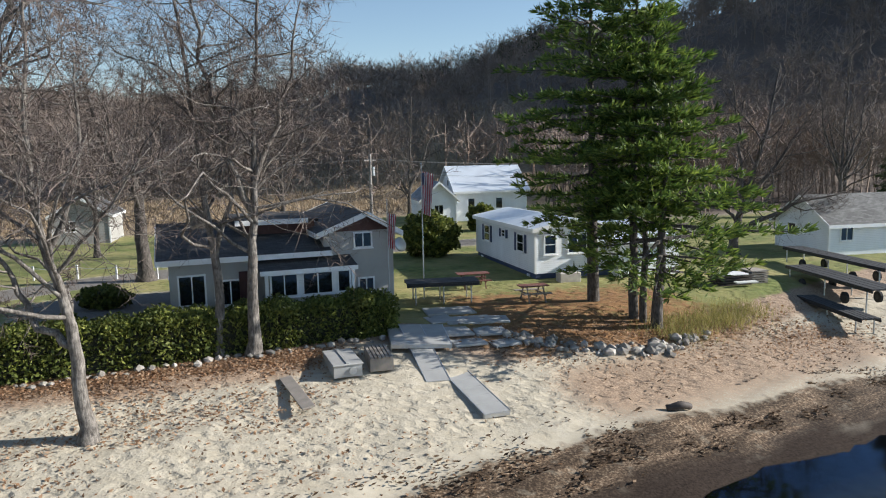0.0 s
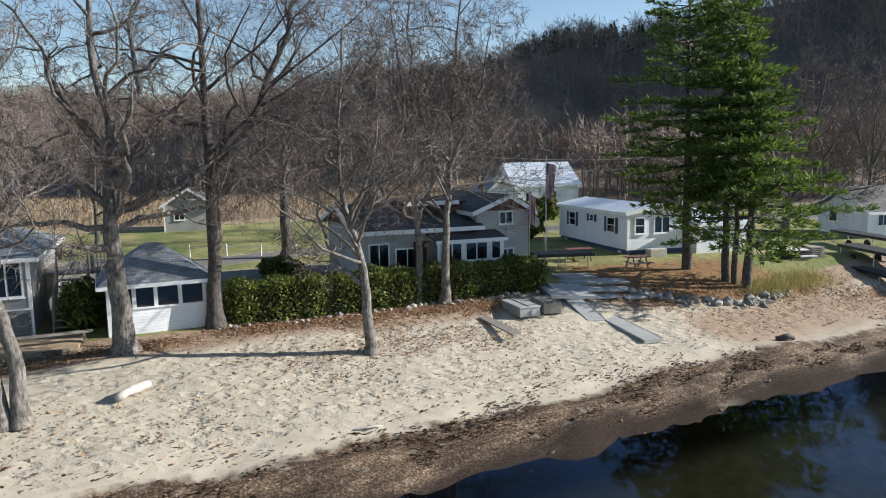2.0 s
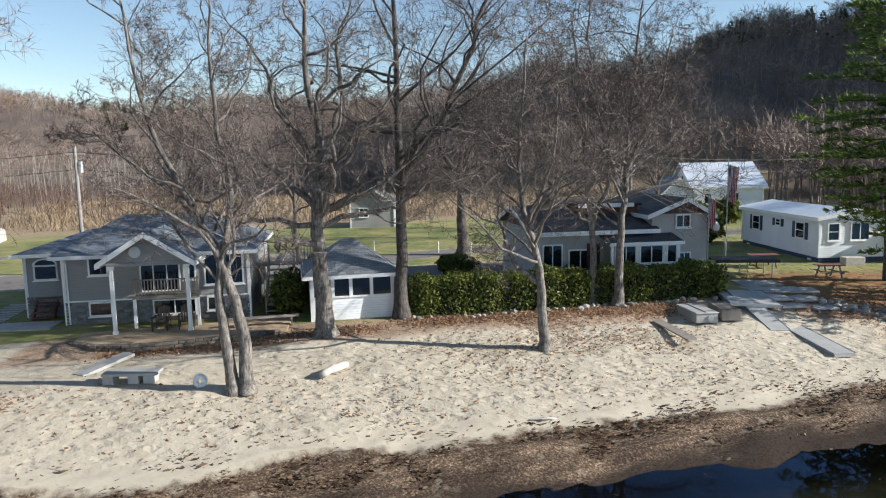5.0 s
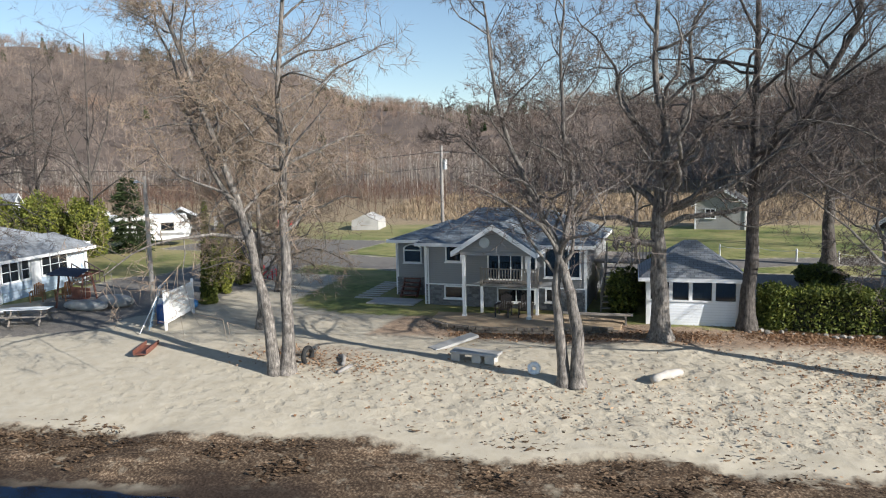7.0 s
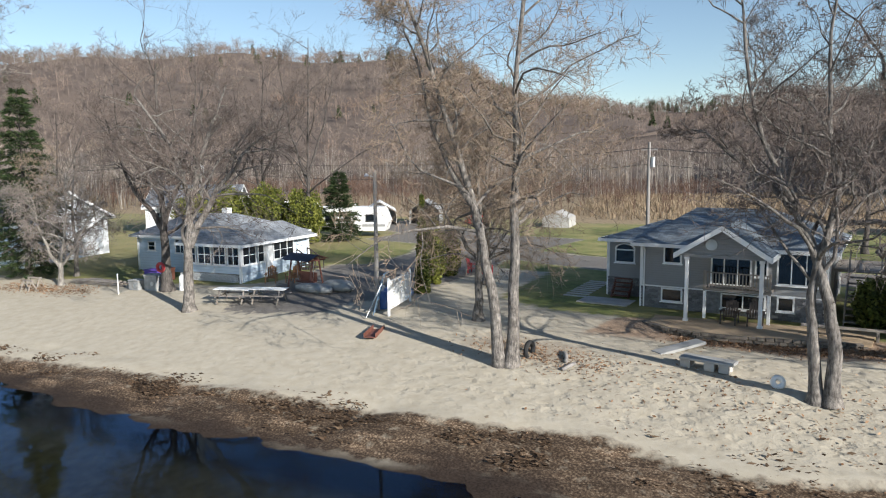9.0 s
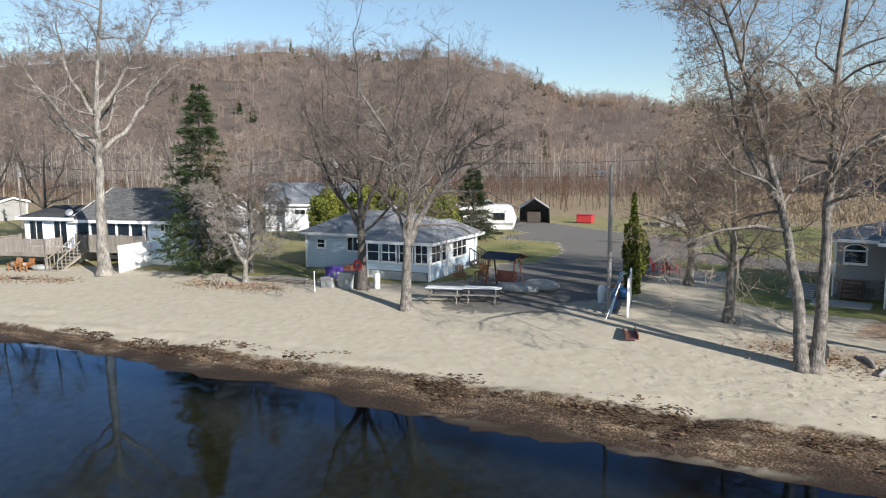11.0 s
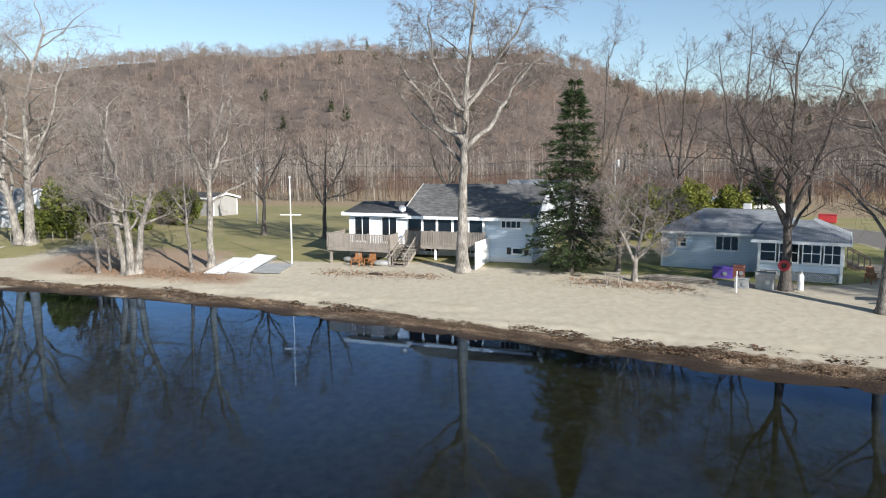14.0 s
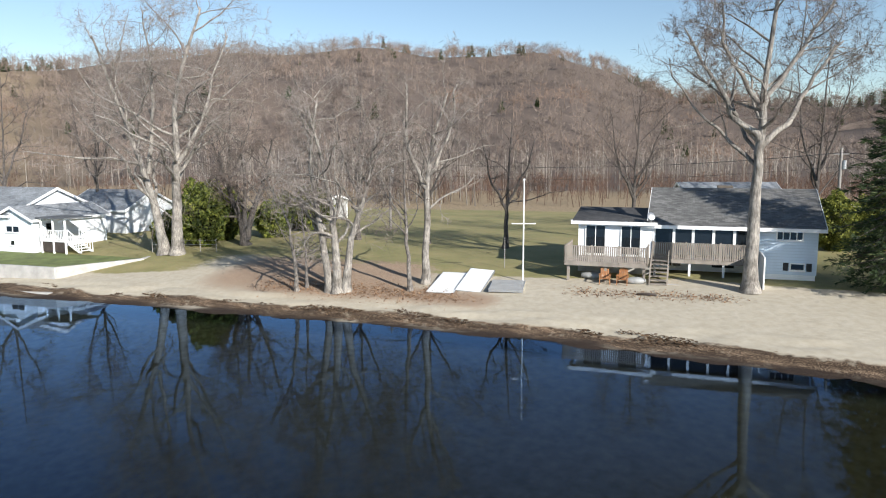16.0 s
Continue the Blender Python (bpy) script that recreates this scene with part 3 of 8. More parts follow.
    bits = np.clip(0.12 + 0.5 * smooth(-38, -24, X) + 0.38 * smooth(-24, -10, X), 0, 1) * smooth(3, 5, d)
    one = np.ones_like(X)
    for name, chans in (("zone_a", (leafw, grass, wrack, one)), ("zone_b", (drive, marsh, needle, one)), ("zone_bits", (bits, dry, bed, one))):
        a = me.color_attributes.new(name, "FLOAT_COLOR", "POINT")
        a.data.foreach_set("color", np.stack(chans, -1).astype(np.float32).ravel())
    a = me.attributes.new("zone_mud", "FLOAT", "POINT")
    a.data.foreach_set("value", mud.astype(np.float32).ravel())
    a = me.attributes.new("zone_wood", "FLOAT", "POINT")
    a.data.foreach_set("value", woods.astype(np.float32).ravel())
    return tagged(new("ground", me), "sandy beach, lawns, marsh and wooded hills", "ground", kind="structure")


build_ground()

bm = bmesh.new()
bm.faces.new([bm.verts.new(p) for p in ((-1500, -1500, 0), (1500, -1500, 0), (1500, 400, 0), (-1500, 400, 0))])
tagged(part("water", bm, M["water"]), "calm dark blue lake with faint ripples", "lake", kind="structure")


# ---------------------------------------------------------------- trees
class Wood:
    """Collects tapered branches as one list of vertices and faces."""

    def __init__(self):
        self.v, self.f = [], []

    def tube(self, pts, rad, n):
        base = len(self.v)
        for i, (p, r) in enumerate(zip(pts, rad)):
            t = (pts[min(i + 1, len(pts) - 1)] - pts[max(i - 1, 0)])
            t.normalize()
            a = t.orthogonal().normalized() if i == 0 else (a - t * a.dot(t)).normalized()
            b = t.cross(a)
            for k in range(n):
                w = k * math.tau / n
                self.v.append(p + a * (math.cos(w) * r) + b * (math.sin(w) * r))
        for i in range(len(pts) - 1):
            o = base + i * n
            for k in range(n):
                self.f.append((o + k, o + (k + 1) % n, o + n + (k + 1) % n, o + n + k))
        self.f.append(tuple(range(base + (len(pts) - 1) * n, base + len(pts) * n)))


    def sliver(self, a, b, r, rng):
        """A twig: one narrow tapering face."""
        u = (b - a).orthogonal().normalized()
        u.rotate(Matrix.Rotation(rng.uniform(0, math.tau), 3, (b - a).normalized()))
        o = len(self.v)
        self.v += [a + u * r, a - u * r, b]
        self.f.append((o, o + 1, o + 2))


def limb_points(rng, p, d, length, steps, wiggle, lift):
    pts = [p.copy()]
    d = d.normalized()
    for _ in range(steps):
        d = (d + Vector((rng.gauss(0, wiggle), rng.gauss(0, wiggle), rng.gauss(0, wiggle * 0.7) + lift))).normalized()
        p = p + d * (length / steps)
        pts.append(p.copy())
    return pts, d


def sprout(rng, wood, twigs, pts, r0, length, level, prm):
    """Side branches along a limb, down to twigs."""
    counts, ratios = prm["counts"], prm["ratios"]
    if level >= len(counts):
        return
    n = max(2, round(counts[level] * rng.uniform(0.8, 1.2) * (min(1.15, length / 10) if level == 0 else 1)))
    lo = prm["from"][min(level, len(prm["from"]) - 1)]
    for i in range(n):
        u = lo + (1 - lo) * (i + rng.random()) / n
        k = min(int(u * (len(pts) - 1)), len(pts) - 2)
        w = u * (len(pts) - 1) - k
        p = pts[k].lerp(pts[k + 1], w)
        ax = (pts[k + 1] - pts[k]).normalized()
        side = ax.orthogonal().normalized()
        side.rotate(Matrix.Rotation(rng.uniform(0, math.tau), 3, ax))
        open_ = radians(rng.uniform(*prm["angle"]))
        d = ax * math.cos(open_) + side * math.sin(open_)
        d.z += prm["up"]
        ln = length * ratios[level] * rng.uniform(0.6, 1.25) * (1.15 - 0.55 * u)
        r = max(prm["min_r"], r0 * (1 - 0.75 * u) * prm["thin"])
        if level == len(counts) - 1:
            twigs.sliver(p, p + d.normalized() * ln, prm["min_r"] * 1.05, rng)
            continue
        steps = (8, 6, 3, 2, 1)[min(level, 4)]
        q, _ = limb_points(rng, p, d, ln, steps, prm["wiggle"] * (1 + 0.2 * level), prm["lift"])
        m = len(q)
        rad = [max(prm["min_r"] * 0.6, r * (1 - 0.8 * j / (m - 1))) for j in range(m)]
        (wood if level < prm["wood_levels"] else twigs).tube(q, rad, (6, 4, 3, 3, 3)[min(level, 4)])
        sprout(rng, wood, twigs, q, r, ln, level + 1, prm)


BARE = dict(counts=(14, 7, 6, 11), ratios=(0.50, 0.56, 0.60, 0.75, 0.5), angle=(34, 80), up=0.06, wiggle=0.26, lift=0.025, thin=0.42, min_r=0.008, wood_levels=2, **{"from": (0.3, 0.2, 0.12, 0.1)})


def bare_tree(x, y, stems, label, seed, bark_m="bark", twig_m="twig", **over):
    """A leafless tree. stems: (points as offsets from the foot, radius at foot, radius at tip)."""
    rng = random.Random(seed)
    prm = dict(BARE)
    prm.update(over)
    z = hz(x, y) - 0.06
    turn = np.interp(x, [-60, -45, -28, -18, -10], [60, 56, 42, 20, 0])
    tree = thing("tree", pose(x, y, z, 0, 0, turn), label, "tree")
    trunk, limbs, twigs = Wood(), Wood(), Wood()
    for pts, r0, r1 in stems:
        pts = [Vector(p) for p in pts]
        fine = []
        for i in range(len(pts) - 1):
            p0, p1, p2, p3 = pts[max(i - 1, 0)], pts[i], pts[i + 1], pts[min(i + 2, len(pts) - 1)]
            for k in range(4):
                t = k / 4
                fine.append(0.5 * ((2 * p1) + (p2 - p0) * t + (2 * p0 - 5 * p1 + 4 * p2 - p3) * t * t + (3 * p1 - p0 - 3 * p2 + p3) * t ** 3))
        fine.append(pts[-1])
        m = len(fine) - 1
        rad = [r0 + (r1 - r0) * (j / m) ** 0.85 for j in range(m + 1)]
        if fine[0].z < 0.3:
            rad[0] *= 1.5
            rad[1] *= 1.1
        for j in range(1, m):
            k = 0.03 if pts[0].z < 1 else 0.09
            fine[j] = fine[j] + Vector((rng.gauss(0, k), rng.gauss(0, k), rng.gauss(0, k * 0.7)))
        trunk.tube(fine, rad, 12)
        length = sum((b - a).length for a, b in zip(fine, fine[1:]))
        sprout(rng, limbs, twigs, fine, r0, length, 0, prm)
    link_mesh("trunk", trunk.v, trunk.f, M[bark_m], tree, True)
    link_mesh("branchwork", limbs.v, limbs.f, M[bark_m], tree, True)
    link_mesh("crown", twigs.v, twigs.f, M[twig_m], tree)
    return tree


def needle_tuft(v, f, rng, p, d, size, n=7, width=0.10):
    """A tuft of flat needle sprays round a point."""
    for _ in range(n):
        w = (d + Vector((rng.gauss(0, 0.55), rng.gauss(0, 0.55), rng.gauss(0.1, 0.4)))).normalized()
        s = w.orthogonal().normalized()
        s.rotate(Matrix.Rotation(rng.uniform(0, math.tau), 3, w))
        ln = size * rng.uniform(0.6, 1.2)
        o = len(v)
        v += [p, p + w * ln * 0.5 - s * ln * width, p + w * ln, p + w * ln * 0.5 + s * ln * width]
        f.append((o, o + 1, o + 2, o + 3))


def conifer(x, y, h, r, label, seed, bare=0.2, mat="needles", bark_m="bark_dark", whorls=26, per=6, tuft=0.75, droop=-0.05, shape=1.0, trunk_r=0.3, lean=(0, 0), gappy=0.0, tufts=9, plate=0.33, rise=0.0, broad=0.055):
    """An evergreen: trunk, tiers of limbs, needle tufts along them."""
    rng = random.Random(seed)
    tree = thing("evergreen_tree", pose(x, y, hz(x, y) - 0.05), label, "evergreen tree")
    trunk, limbs = Wood(), Wood()
    v, f = [], []
    axis = [Vector((lean[0] * (i / 12) ** 1.5 + rng.gauss(0, 0.03), lean[1] * (i / 12) ** 1.5 + rng.gauss(0, 0.03), h * i / 12)) for i in range(13)]
    trunk.tube(axis, [max(0.02, trunk_r * (1 - i / 12.2)) for i in range(13)], 10)
    for wi in range(whorls):
        u = bare + (1 - bare) * (wi + rng.random() * 0.8) / whorls
        z = u * h
        k = min(int(u * 12), 11)
        c = axis[k].lerp(axis[k + 1], u * 12 - k)
        w = (u - bare) / (1 - bare)
        reach = r * (1 - w) ** shape * min(1, 0.45 + 3.2 * w) + 0.25
        if rng.random() < gappy:
            continue
        a0 = rng.uniform(0, math.tau)
        for b in range(per):
            a = a0 + b * math.tau / per + rng.gauss(0, 0.25)
            ln = reach * rng.uniform(0.62, 1.18)
            d = Vector((math.cos(a), math.sin(a), 0.22 * (w - 0.4) + droop + rng.gauss(0, 0.06)))
            q, _ = limb_points(rng, c, d, ln, 5, 0.07, 0.02 if droop < 0 else 0.0)
            limbs.tube(q, [max(0.008, 0.02 * ln * (1 - j / 5.5)) for j in range(6)], 4)
            m = max(4, int(tufts * ln / r + 4))
            for j in range(m):
                s = 0.25 + 0.75 * (j + rng.random()) / m
                kk = min(int(s * 5), 4)
                p = q[kk].lerp(q[kk + 1], s * 5 - kk)
                ax = (q[kk + 1] - q[kk]).normalized()
                sd = Vector((-ax.y, ax.x, 0)) * rng.choice((-1, 1))
                e = p + sd * rng.uniform(0, plate) * ln * (1.15 - s) + Vector((0, 0, rng.gauss(0, 0.05)))
                needle_tuft(v, f, rng, e, (ax + sd * 0.5 + Vector((0, 0, rise))), tuft * rng.uniform(0.7, 1.2), 9, broad)
    link_mesh("trunk", trunk.v, trunk.f, M[bark_m], tree, True)
    link_mesh("branchwork", limbs.v, limbs.f, M[bark_m], tree)
    link_mesh("crown", v, f, M[mat], tree)
    return tree


def leaf_mass(name, pts, mat, parent, seed, size=0.16, label=""):
    """A mass of small leaves at the given places."""
    rng = np.random.RandomState(seed)
    P = np.asarray(pts)
    n = len(P)
    a = rng.normal(size=(n, 3))
    a /= np.linalg.norm(a, axis=1)[:, None]
    b = np.cross(a, rng.normal(size=(n, 3)))
    b /= np.linalg.norm(b, axis=1)[:, None]
    s = (size * rng.uniform(0.6, 1.3, n))[:, None]
    V = np.stack([P - a * s, P + b * s * 0.5, P + a * s, P - b * s * 0.5], 1).reshape(-1, 3)
    F = np.arange(4 * n).reshape(n, 4)
    me = bpy.data.meshes.new(name)
    me.from_pydata(V.tolist(), [], F.tolist())
    me.materials.append(mat)
    ob = new(name, me)
    if parent:
        ob.parent = parent
    if label:
        ob["label"] = label
    return ob


def far_tree_proto(seed, h=11.0, limbs=12, subs=4, spread=0.36, r=0.13):
    """A small leafless tree for the far woods: three-sided trunk, limbs and twigs."""
    rng = random.Random(seed)
    w = Wood()
    ax = [Vector((rng.gauss(0, 0.12) * i, rng.gauss(0, 0.12) * i, h * i / 3)) for i in range(4)]
    w.tube([ax[0], ax[2], ax[3]], [r, r * 0.6, r * 0.2], 3)
    for i in range(limbs):
        u = 0.3 + 0.67 * (i + rng.random()) / limbs
        p = ax[0].lerp(ax[3], u)
        a = rng.uniform(0, math.tau)
        d = Vector((math.cos(a), math.sin(a), rng.uniform(0.5, 1.5))).normalized()
        ln = h * spread * (1.25 - u) * rng.uniform(0.7, 1.3)
        q = p + d * ln
        w.sliver(p, q, r * 0.45, rng)
        for _ in range(subs):
            s = p.lerp(q, rng.uniform(0.25, 1.0))
            e = s + (d * 0.6 + Vector((rng.gauss(0, 0.6), rng.gauss(0, 0.6), rng.uniform(0.0, 0.9)))).normalized() * ln * 0.5
            w.sliver(s, e, r * 0.30, rng)
    V = np.array([tuple(p) for p in w.v])
    tris = []
    for f in w.f:
        for k in range(1, len(f) - 1):
            tris.append((f[0], f[k], f[k + 1]))
    return V, np.array(tris)


def crown_proto(seed, h=10.0, limbs=14, subs=6, r=0.11, wide=0.33):
    """A far leafless tree seen whole: thin trunk, domed crown of fanned limbs and twigs."""
    rng = random.Random(seed)
    w = Wood()
    lean = Vector((rng.gauss(0, 0.5), rng.gauss(0, 0.5), 0))
    w.tube([Vector((0, 0, 0)), lean * 0.5 + Vector((0, 0, h * 0.5)), lean + Vector((0, 0, h * 0.86))], [r, r * 0.7, r * 0.25], 3)
    for i in range(limbs):
        u = rng.uniform(0.28, 0.72)
        p = lean * u + Vector((0, 0, h * u))
        a = i * 2.4 + rng.gauss(0, 0.3)
        e = math.asin(rng.uniform(-0.25, 0.98))
        q = lean + Vector((math.cos(a) * math.cos(e) * h * wide, math.sin(a) * math.cos(e) * h * wide, h * 0.64 + math.sin(e) * h * 0.36)) * rng.uniform(0.85, 1.1)
        w.sliver(p, q, r * 0.5, rng)
        for _ in range(subs):
            s = p.lerp(q, rng.uniform(0.35, 1.0))
            d = (q - p).normalized() + Vector((rng.gauss(0, 0.7), rng.gauss(0, 0.7), rng.uniform(-0.2, 0.8)))
            w.sliver(s, s + d.normalized() * h * rng.uniform(0.10, 0.2), r * 0.55, rng)
    V = np.array([tuple(p) for p in w.v])
    return V, np.array([(f[0], f[k], f[k + 1]) for f in w.f for k in range(1, len(f) - 1)])


def scatter(name, protos, P, scales, turns, mat, label, category, seed):
    """Many copies of a few small forms, joined into one mesh of scattered stuff."""
    rng = np.random.RandomState(seed)
    pick = rng.randint(0, len(protos), len(P))
    VV, FF, o = [], [], 0
    for k, (V, F) in enumerate(protos):
        ix = np.nonzero(pick == k)[0]
        if not len(ix):
            continue
        c, s = np.cos(turns[ix]), np.sin(turns[ix])
        sc = scales[ix]
        x = (V[None, :, 0] * c[:, None] - V[None, :, 1] * s[:, None]) * sc[:, None] + P[ix, 0:1]
        y = (V[None, :, 0] * s[:, None] + V[None, :, 1] * c[:, None]) * sc[:, None] + P[ix, 1:2]
        z = V[None, :, 2] * sc[:, None] + P[ix, 2:3]
        VV.append(np.stack([x, y, z], -1).reshape(-1, 3))
        FF.append((F[None] + (np.arange(len(ix)) * len(V))[:, None, None] + o).reshape(-1, 3))
        o += len(ix) * len(V)
    V, F = np.concatenate(VV).astype(np.float32), np.concatenate(FF).astype(np.int32)
    me = bpy.data.meshes.new(name)
    me.vertices.add(len(V))
    me.vertices.foreach_set("co", V.ravel())
    me.loops.add(F.size)
    me.loops.foreach_set("vertex_index", F.ravel())
    me.polygons.add(len(F))
    me.polygons.foreach_set("loop_start", np.arange(0, F.size, 3, dtype=np.int32))
    me.update(calc_edges=True)
    me.materials.append(mat)
    return tagged(new(name, me), label, category, kind="stuff")


def sector_points(rng, n, az, r, keep=None):
    a = np.radians(rng.uniform(*az, n))
    rr = np.sqrt(rng.uniform(r[0] ** 2, r[1] ** 2, n))
    x, y = HC[0] + np.sin(a) * rr, HC[1] + np.cos(a) * rr
    k = inland(x, y) > 40
    k &= (inland(x, y) > 70) | (x > 14)
    if keep is not None:
        k &= keep(x, y)
    x, y = x[k], y[k]
    return np.stack([x, y, height(x, y) - 0.2], -1)


def forests():
    rng = np.random.RandomState(11)
    protos = [crown_proto(s, 9.5) for s in range(6)]
    P = sector_points(rng, 3100, (-114, -20), (235, 600))
    scatter("forest", protos, P, rng.uniform(0.75, 1.45, len(P)), rng.uniform(0, 6.3, len(P)), M["forest_far"], "leafless grey-brown woods covering the hillside", "forest", 1)
    P = np.concatenate([sector_points(rng, 1900, (-22, 44), (132, 345)), sector_points(rng, 480, (16, 48), (74, 140), lambda x, y: (x > 14) & (y > 56))])
    scatter("forest", protos, P, rng.uniform(0.75, 1.4, len(P)), rng.uniform(0, 6.3, len(P)), M["forest_far"], "leafless dark woods on the shaded hillside", "forest", 2)
    crest = [crown_proto(s + 40, 8.5, 13, 6, 0.10, 0.42) for s in range(4)]
    az = rng.uniform(-112, 36, 1900)
    rr = np.interp(az, HILL_AZ, HILL_R) * np.concatenate([rng.uniform(0.94, 1.005, 1200), rng.uniform(0.84, 0.97, 700)])
    x, y = HC[0] + np.sin(np.radians(az)) * rr, HC[1] + np.cos(np.radians(az)) * rr
    P = np.stack([x, y, height(x, y) - np.interp(rr / np.interp(az, HILL_AZ, HILL_R), [0.86, 0.95, 1.0], [0.8, 2.8, 4.6])], -1)
    scatter("forest", crest, P, rng.uniform(0.8, 1.25, len(P)), rng.uniform(0, 6.3, len(P)), M["forest_far"], "leafless woods along the crest of the hills", "forest", 5)
    thin = [far_tree_proto(s + 20, 11, 8, 4, 0.22, 0.10) for s in range(4)]
    P = sector_points(rng, 1300, (-114, -2), (150, 245), lambda x, y: inland(x, y) > 105)
    scatter("forest", thin, P, rng.uniform(0.6, 1.15, len(P)), rng.uniform(0, 6.3, len(P)), M["forest_pale"], "pale slender leafless trunks at the marsh edge", "forest", 3)
    V, F = [], []
    r = random.Random(4)
    for k in range(46):
        z = 1.2 + 8.8 * k / 46
        a = r.uniform(0, 6.3)
        needle_tuft(V, F, r, Vector((math.cos(a) * 0.3, math.sin(a) * 0.3, z)), Vector((math.cos(a), math.sin(a), 0.1)), 0.6 + 2.2 * (1 - k / 46) ** 0.8, 4, 0.28)
    tr = np.array([(f[0], f[i], f[i + 1]) for f in F for i in (1, 2)])
    pr = (np.array([tuple(q) for q in V]), tr)
    az = np.radians(np.concatenate([rng.uniform(-50, -32, 75), rng.uniform(-70, -50, 14), rng.uniform(-112, -92, 75), rng.uniform(2, 20, 40), rng.uniform(-98, -10, 24)]))
    R = np.interp(np.degrees(az), HILL_AZ, HILL_R) * np.concatenate([rng.uniform(0.88, 0.99, 204), rng.uniform(0.5, 0.97, 24)])
    x, y = HC[0] + np.sin(az) * R, HC[1] + np.cos(az) * R
    P = np.stack([x, y, height(x, y) - 0.3], -1)
    scatter("evergreen_wood", [pr], P, rng.uniform(0.5, 0.95, len(P)), rng.uniform(0, 6.3, len(P)), M["spruce"], "scattered dark green pines along the ridges", "evergreens", 4)


forests()

# ---------------------------------------------------------------- the trees on the beach and in the yards
bare_tree(-9.75, 18.15, [([(0, 0, 0), (-0.1, 0, 2.3), (-0.35, 0, 4.0), (-0.9, 0.1, 6.0), (-0.9, 0, 8.5), (-0.6, 0, 12.0)], 0.22, 0.03), ([(-0.2, 0, 2.7), (-1.2, -0.1, 3.6), (-1.7, -0.2, 4.9), (-1.6, -0.2, 6.6)], 0.13, 0.03), ([(-0.6, 0, 5.0), (0.3, 0, 7.4), (0.5, 0, 10.2)], 0.10, 0.02)], "slender grey leafless tree with a low crooked side stem", 1, counts=(16, 6, 5, 10))
bare_tree(-6.95, 24.6, [([(0, 0, 0), (0.15, 0, 3.0), (0.35, 0, 5.5), (0.5, 0, 9), (1.1, 0, 14.5)], 0.24, 0.03), ([(0.3, 0, 5.2), (-0.8, 0, 8.0), (-1.3, 0, 11.5), (-1.2, 0, 15)], 0.15, 0.02), ([(0.4, 0, 6.4), (1.5, 0, 9.0), (2.3, 0, 12.5)], 0.12, 0.02)], "tall leafless tree with bare forked limbs beside the hedge", 2, counts=(16, 6, 5, 10))
bare_tree(-8.2, 24.6, [([(0, 0, 0), (0.1, 0, 3.0), (-0.2, 0, 6.5), (-0.5, 0, 10), (-0.9, 0, 13.5)], 0.20, 0.03), ([(0.1, 0, 3.8), (0.8, 0, 6.5), (0.9, 0, 10.0)], 0.12, 0.02)], "tall leafless tree with bare limbs by the hedge", 3, counts=(14, 6, 5, 10))
bare_tree(-18.75, 17.8, [([(0, 0, 0), (-0.1, 0, 2.5), (-0.2, 0, 5.0), (0.1, 0, 8.0), (-0.4, 0.2, 11.0), (-0.2, 0.2, 15.0)], 0.42, 0.05), ([(-0.2, 0, 4.6), (1.4, 0.3, 5.0), (3.2, 0.6, 5.3), (4.6, 0.4, 6.3), (6.4, 0.6, 6.6)], 0.14, 0.03), ([(-0.2, 0, 4.4), (-1.8, -0.2, 5.0), (-3.4, -0.3, 4.9), (-4.8, 0, 5.8), (-6.2, 0, 5.7)], 0.13, 0.02), ([(-0.2, 0, 5.4), (-2.0, 0.3, 7.2), (-3.6, 0.4, 8.0), (-5.2, 0.2, 9.6), (-6.4, 0.2, 9.8)], 0.15, 0.02), ([(0, 0, 6.0), (1.4, -0.5, 8.2), (2.6, -0.8, 9.0), (3.8, -0.8, 11.6)], 0.15, 0.02), ([(0, 0, 6.6), (-1.4, 0.6, 9.2), (-2.0, 0.9, 11.0), (-3.6, 1.0, 13.2)], 0.15, 0.02), ([(0.1, 0, 7.4), (1.0, 0.8, 9.6), (0.9, 1.1, 12.0), (1.8, 1.4, 14.5)], 0.16, 0.03), ([(-0.1, 0, 5.0), (0.6, -1.6, 6.8), (0.5, -3.0, 7.6), (1.0, -4.4, 9.4)], 0.16, 0.03)], "broad old leafless oak with thick crooked spreading limbs", 4, "bark", "twig", counts=(10, 7, 6, 8), ratios=(0.42, 0.5, 0.55, 0.6), wiggle=0.36, thin=0.45)
bare_tree(-16.5, 21.25, [([(0, 0, 0), (0.1, 0, 4), (0.1, 0, 8), (0.0, 0, 12), (0.1, 0, 19)], 0.34, 0.05), ([(0.1, 0, 6.0), (1.8, 0, 8.6), (3.4, 0, 12.0), (4.9, 0, 16.5)], 0.24, 0.04)], "tall dark leafless tree leaning over the hedge", 5, "bark_dark", counts=(14, 6, 6, 10))
bare_tree(-17.8, 41.2, [([(0, 0, 0), (-0.1, 0, 3.5), (-0.2, 0, 5.5), (-1.6, 0, 8.0), (-2.6, 0, 12)], 0.45, 0.06), ([(-0.2, 0, 5.2), (1.0, 0, 6.6), (2.6, 0, 7.0), (3.6, 0, 9.5)], 0.25, 0.05), ([(-0.2, 0, 5.5), (0.1, 0, 8.5), (0.6, 0, 12)], 0.26, 0.05)], "big dark forked leafless tree on the lawn", 6, "bark_dark", counts=(12, 6, 5, 10))
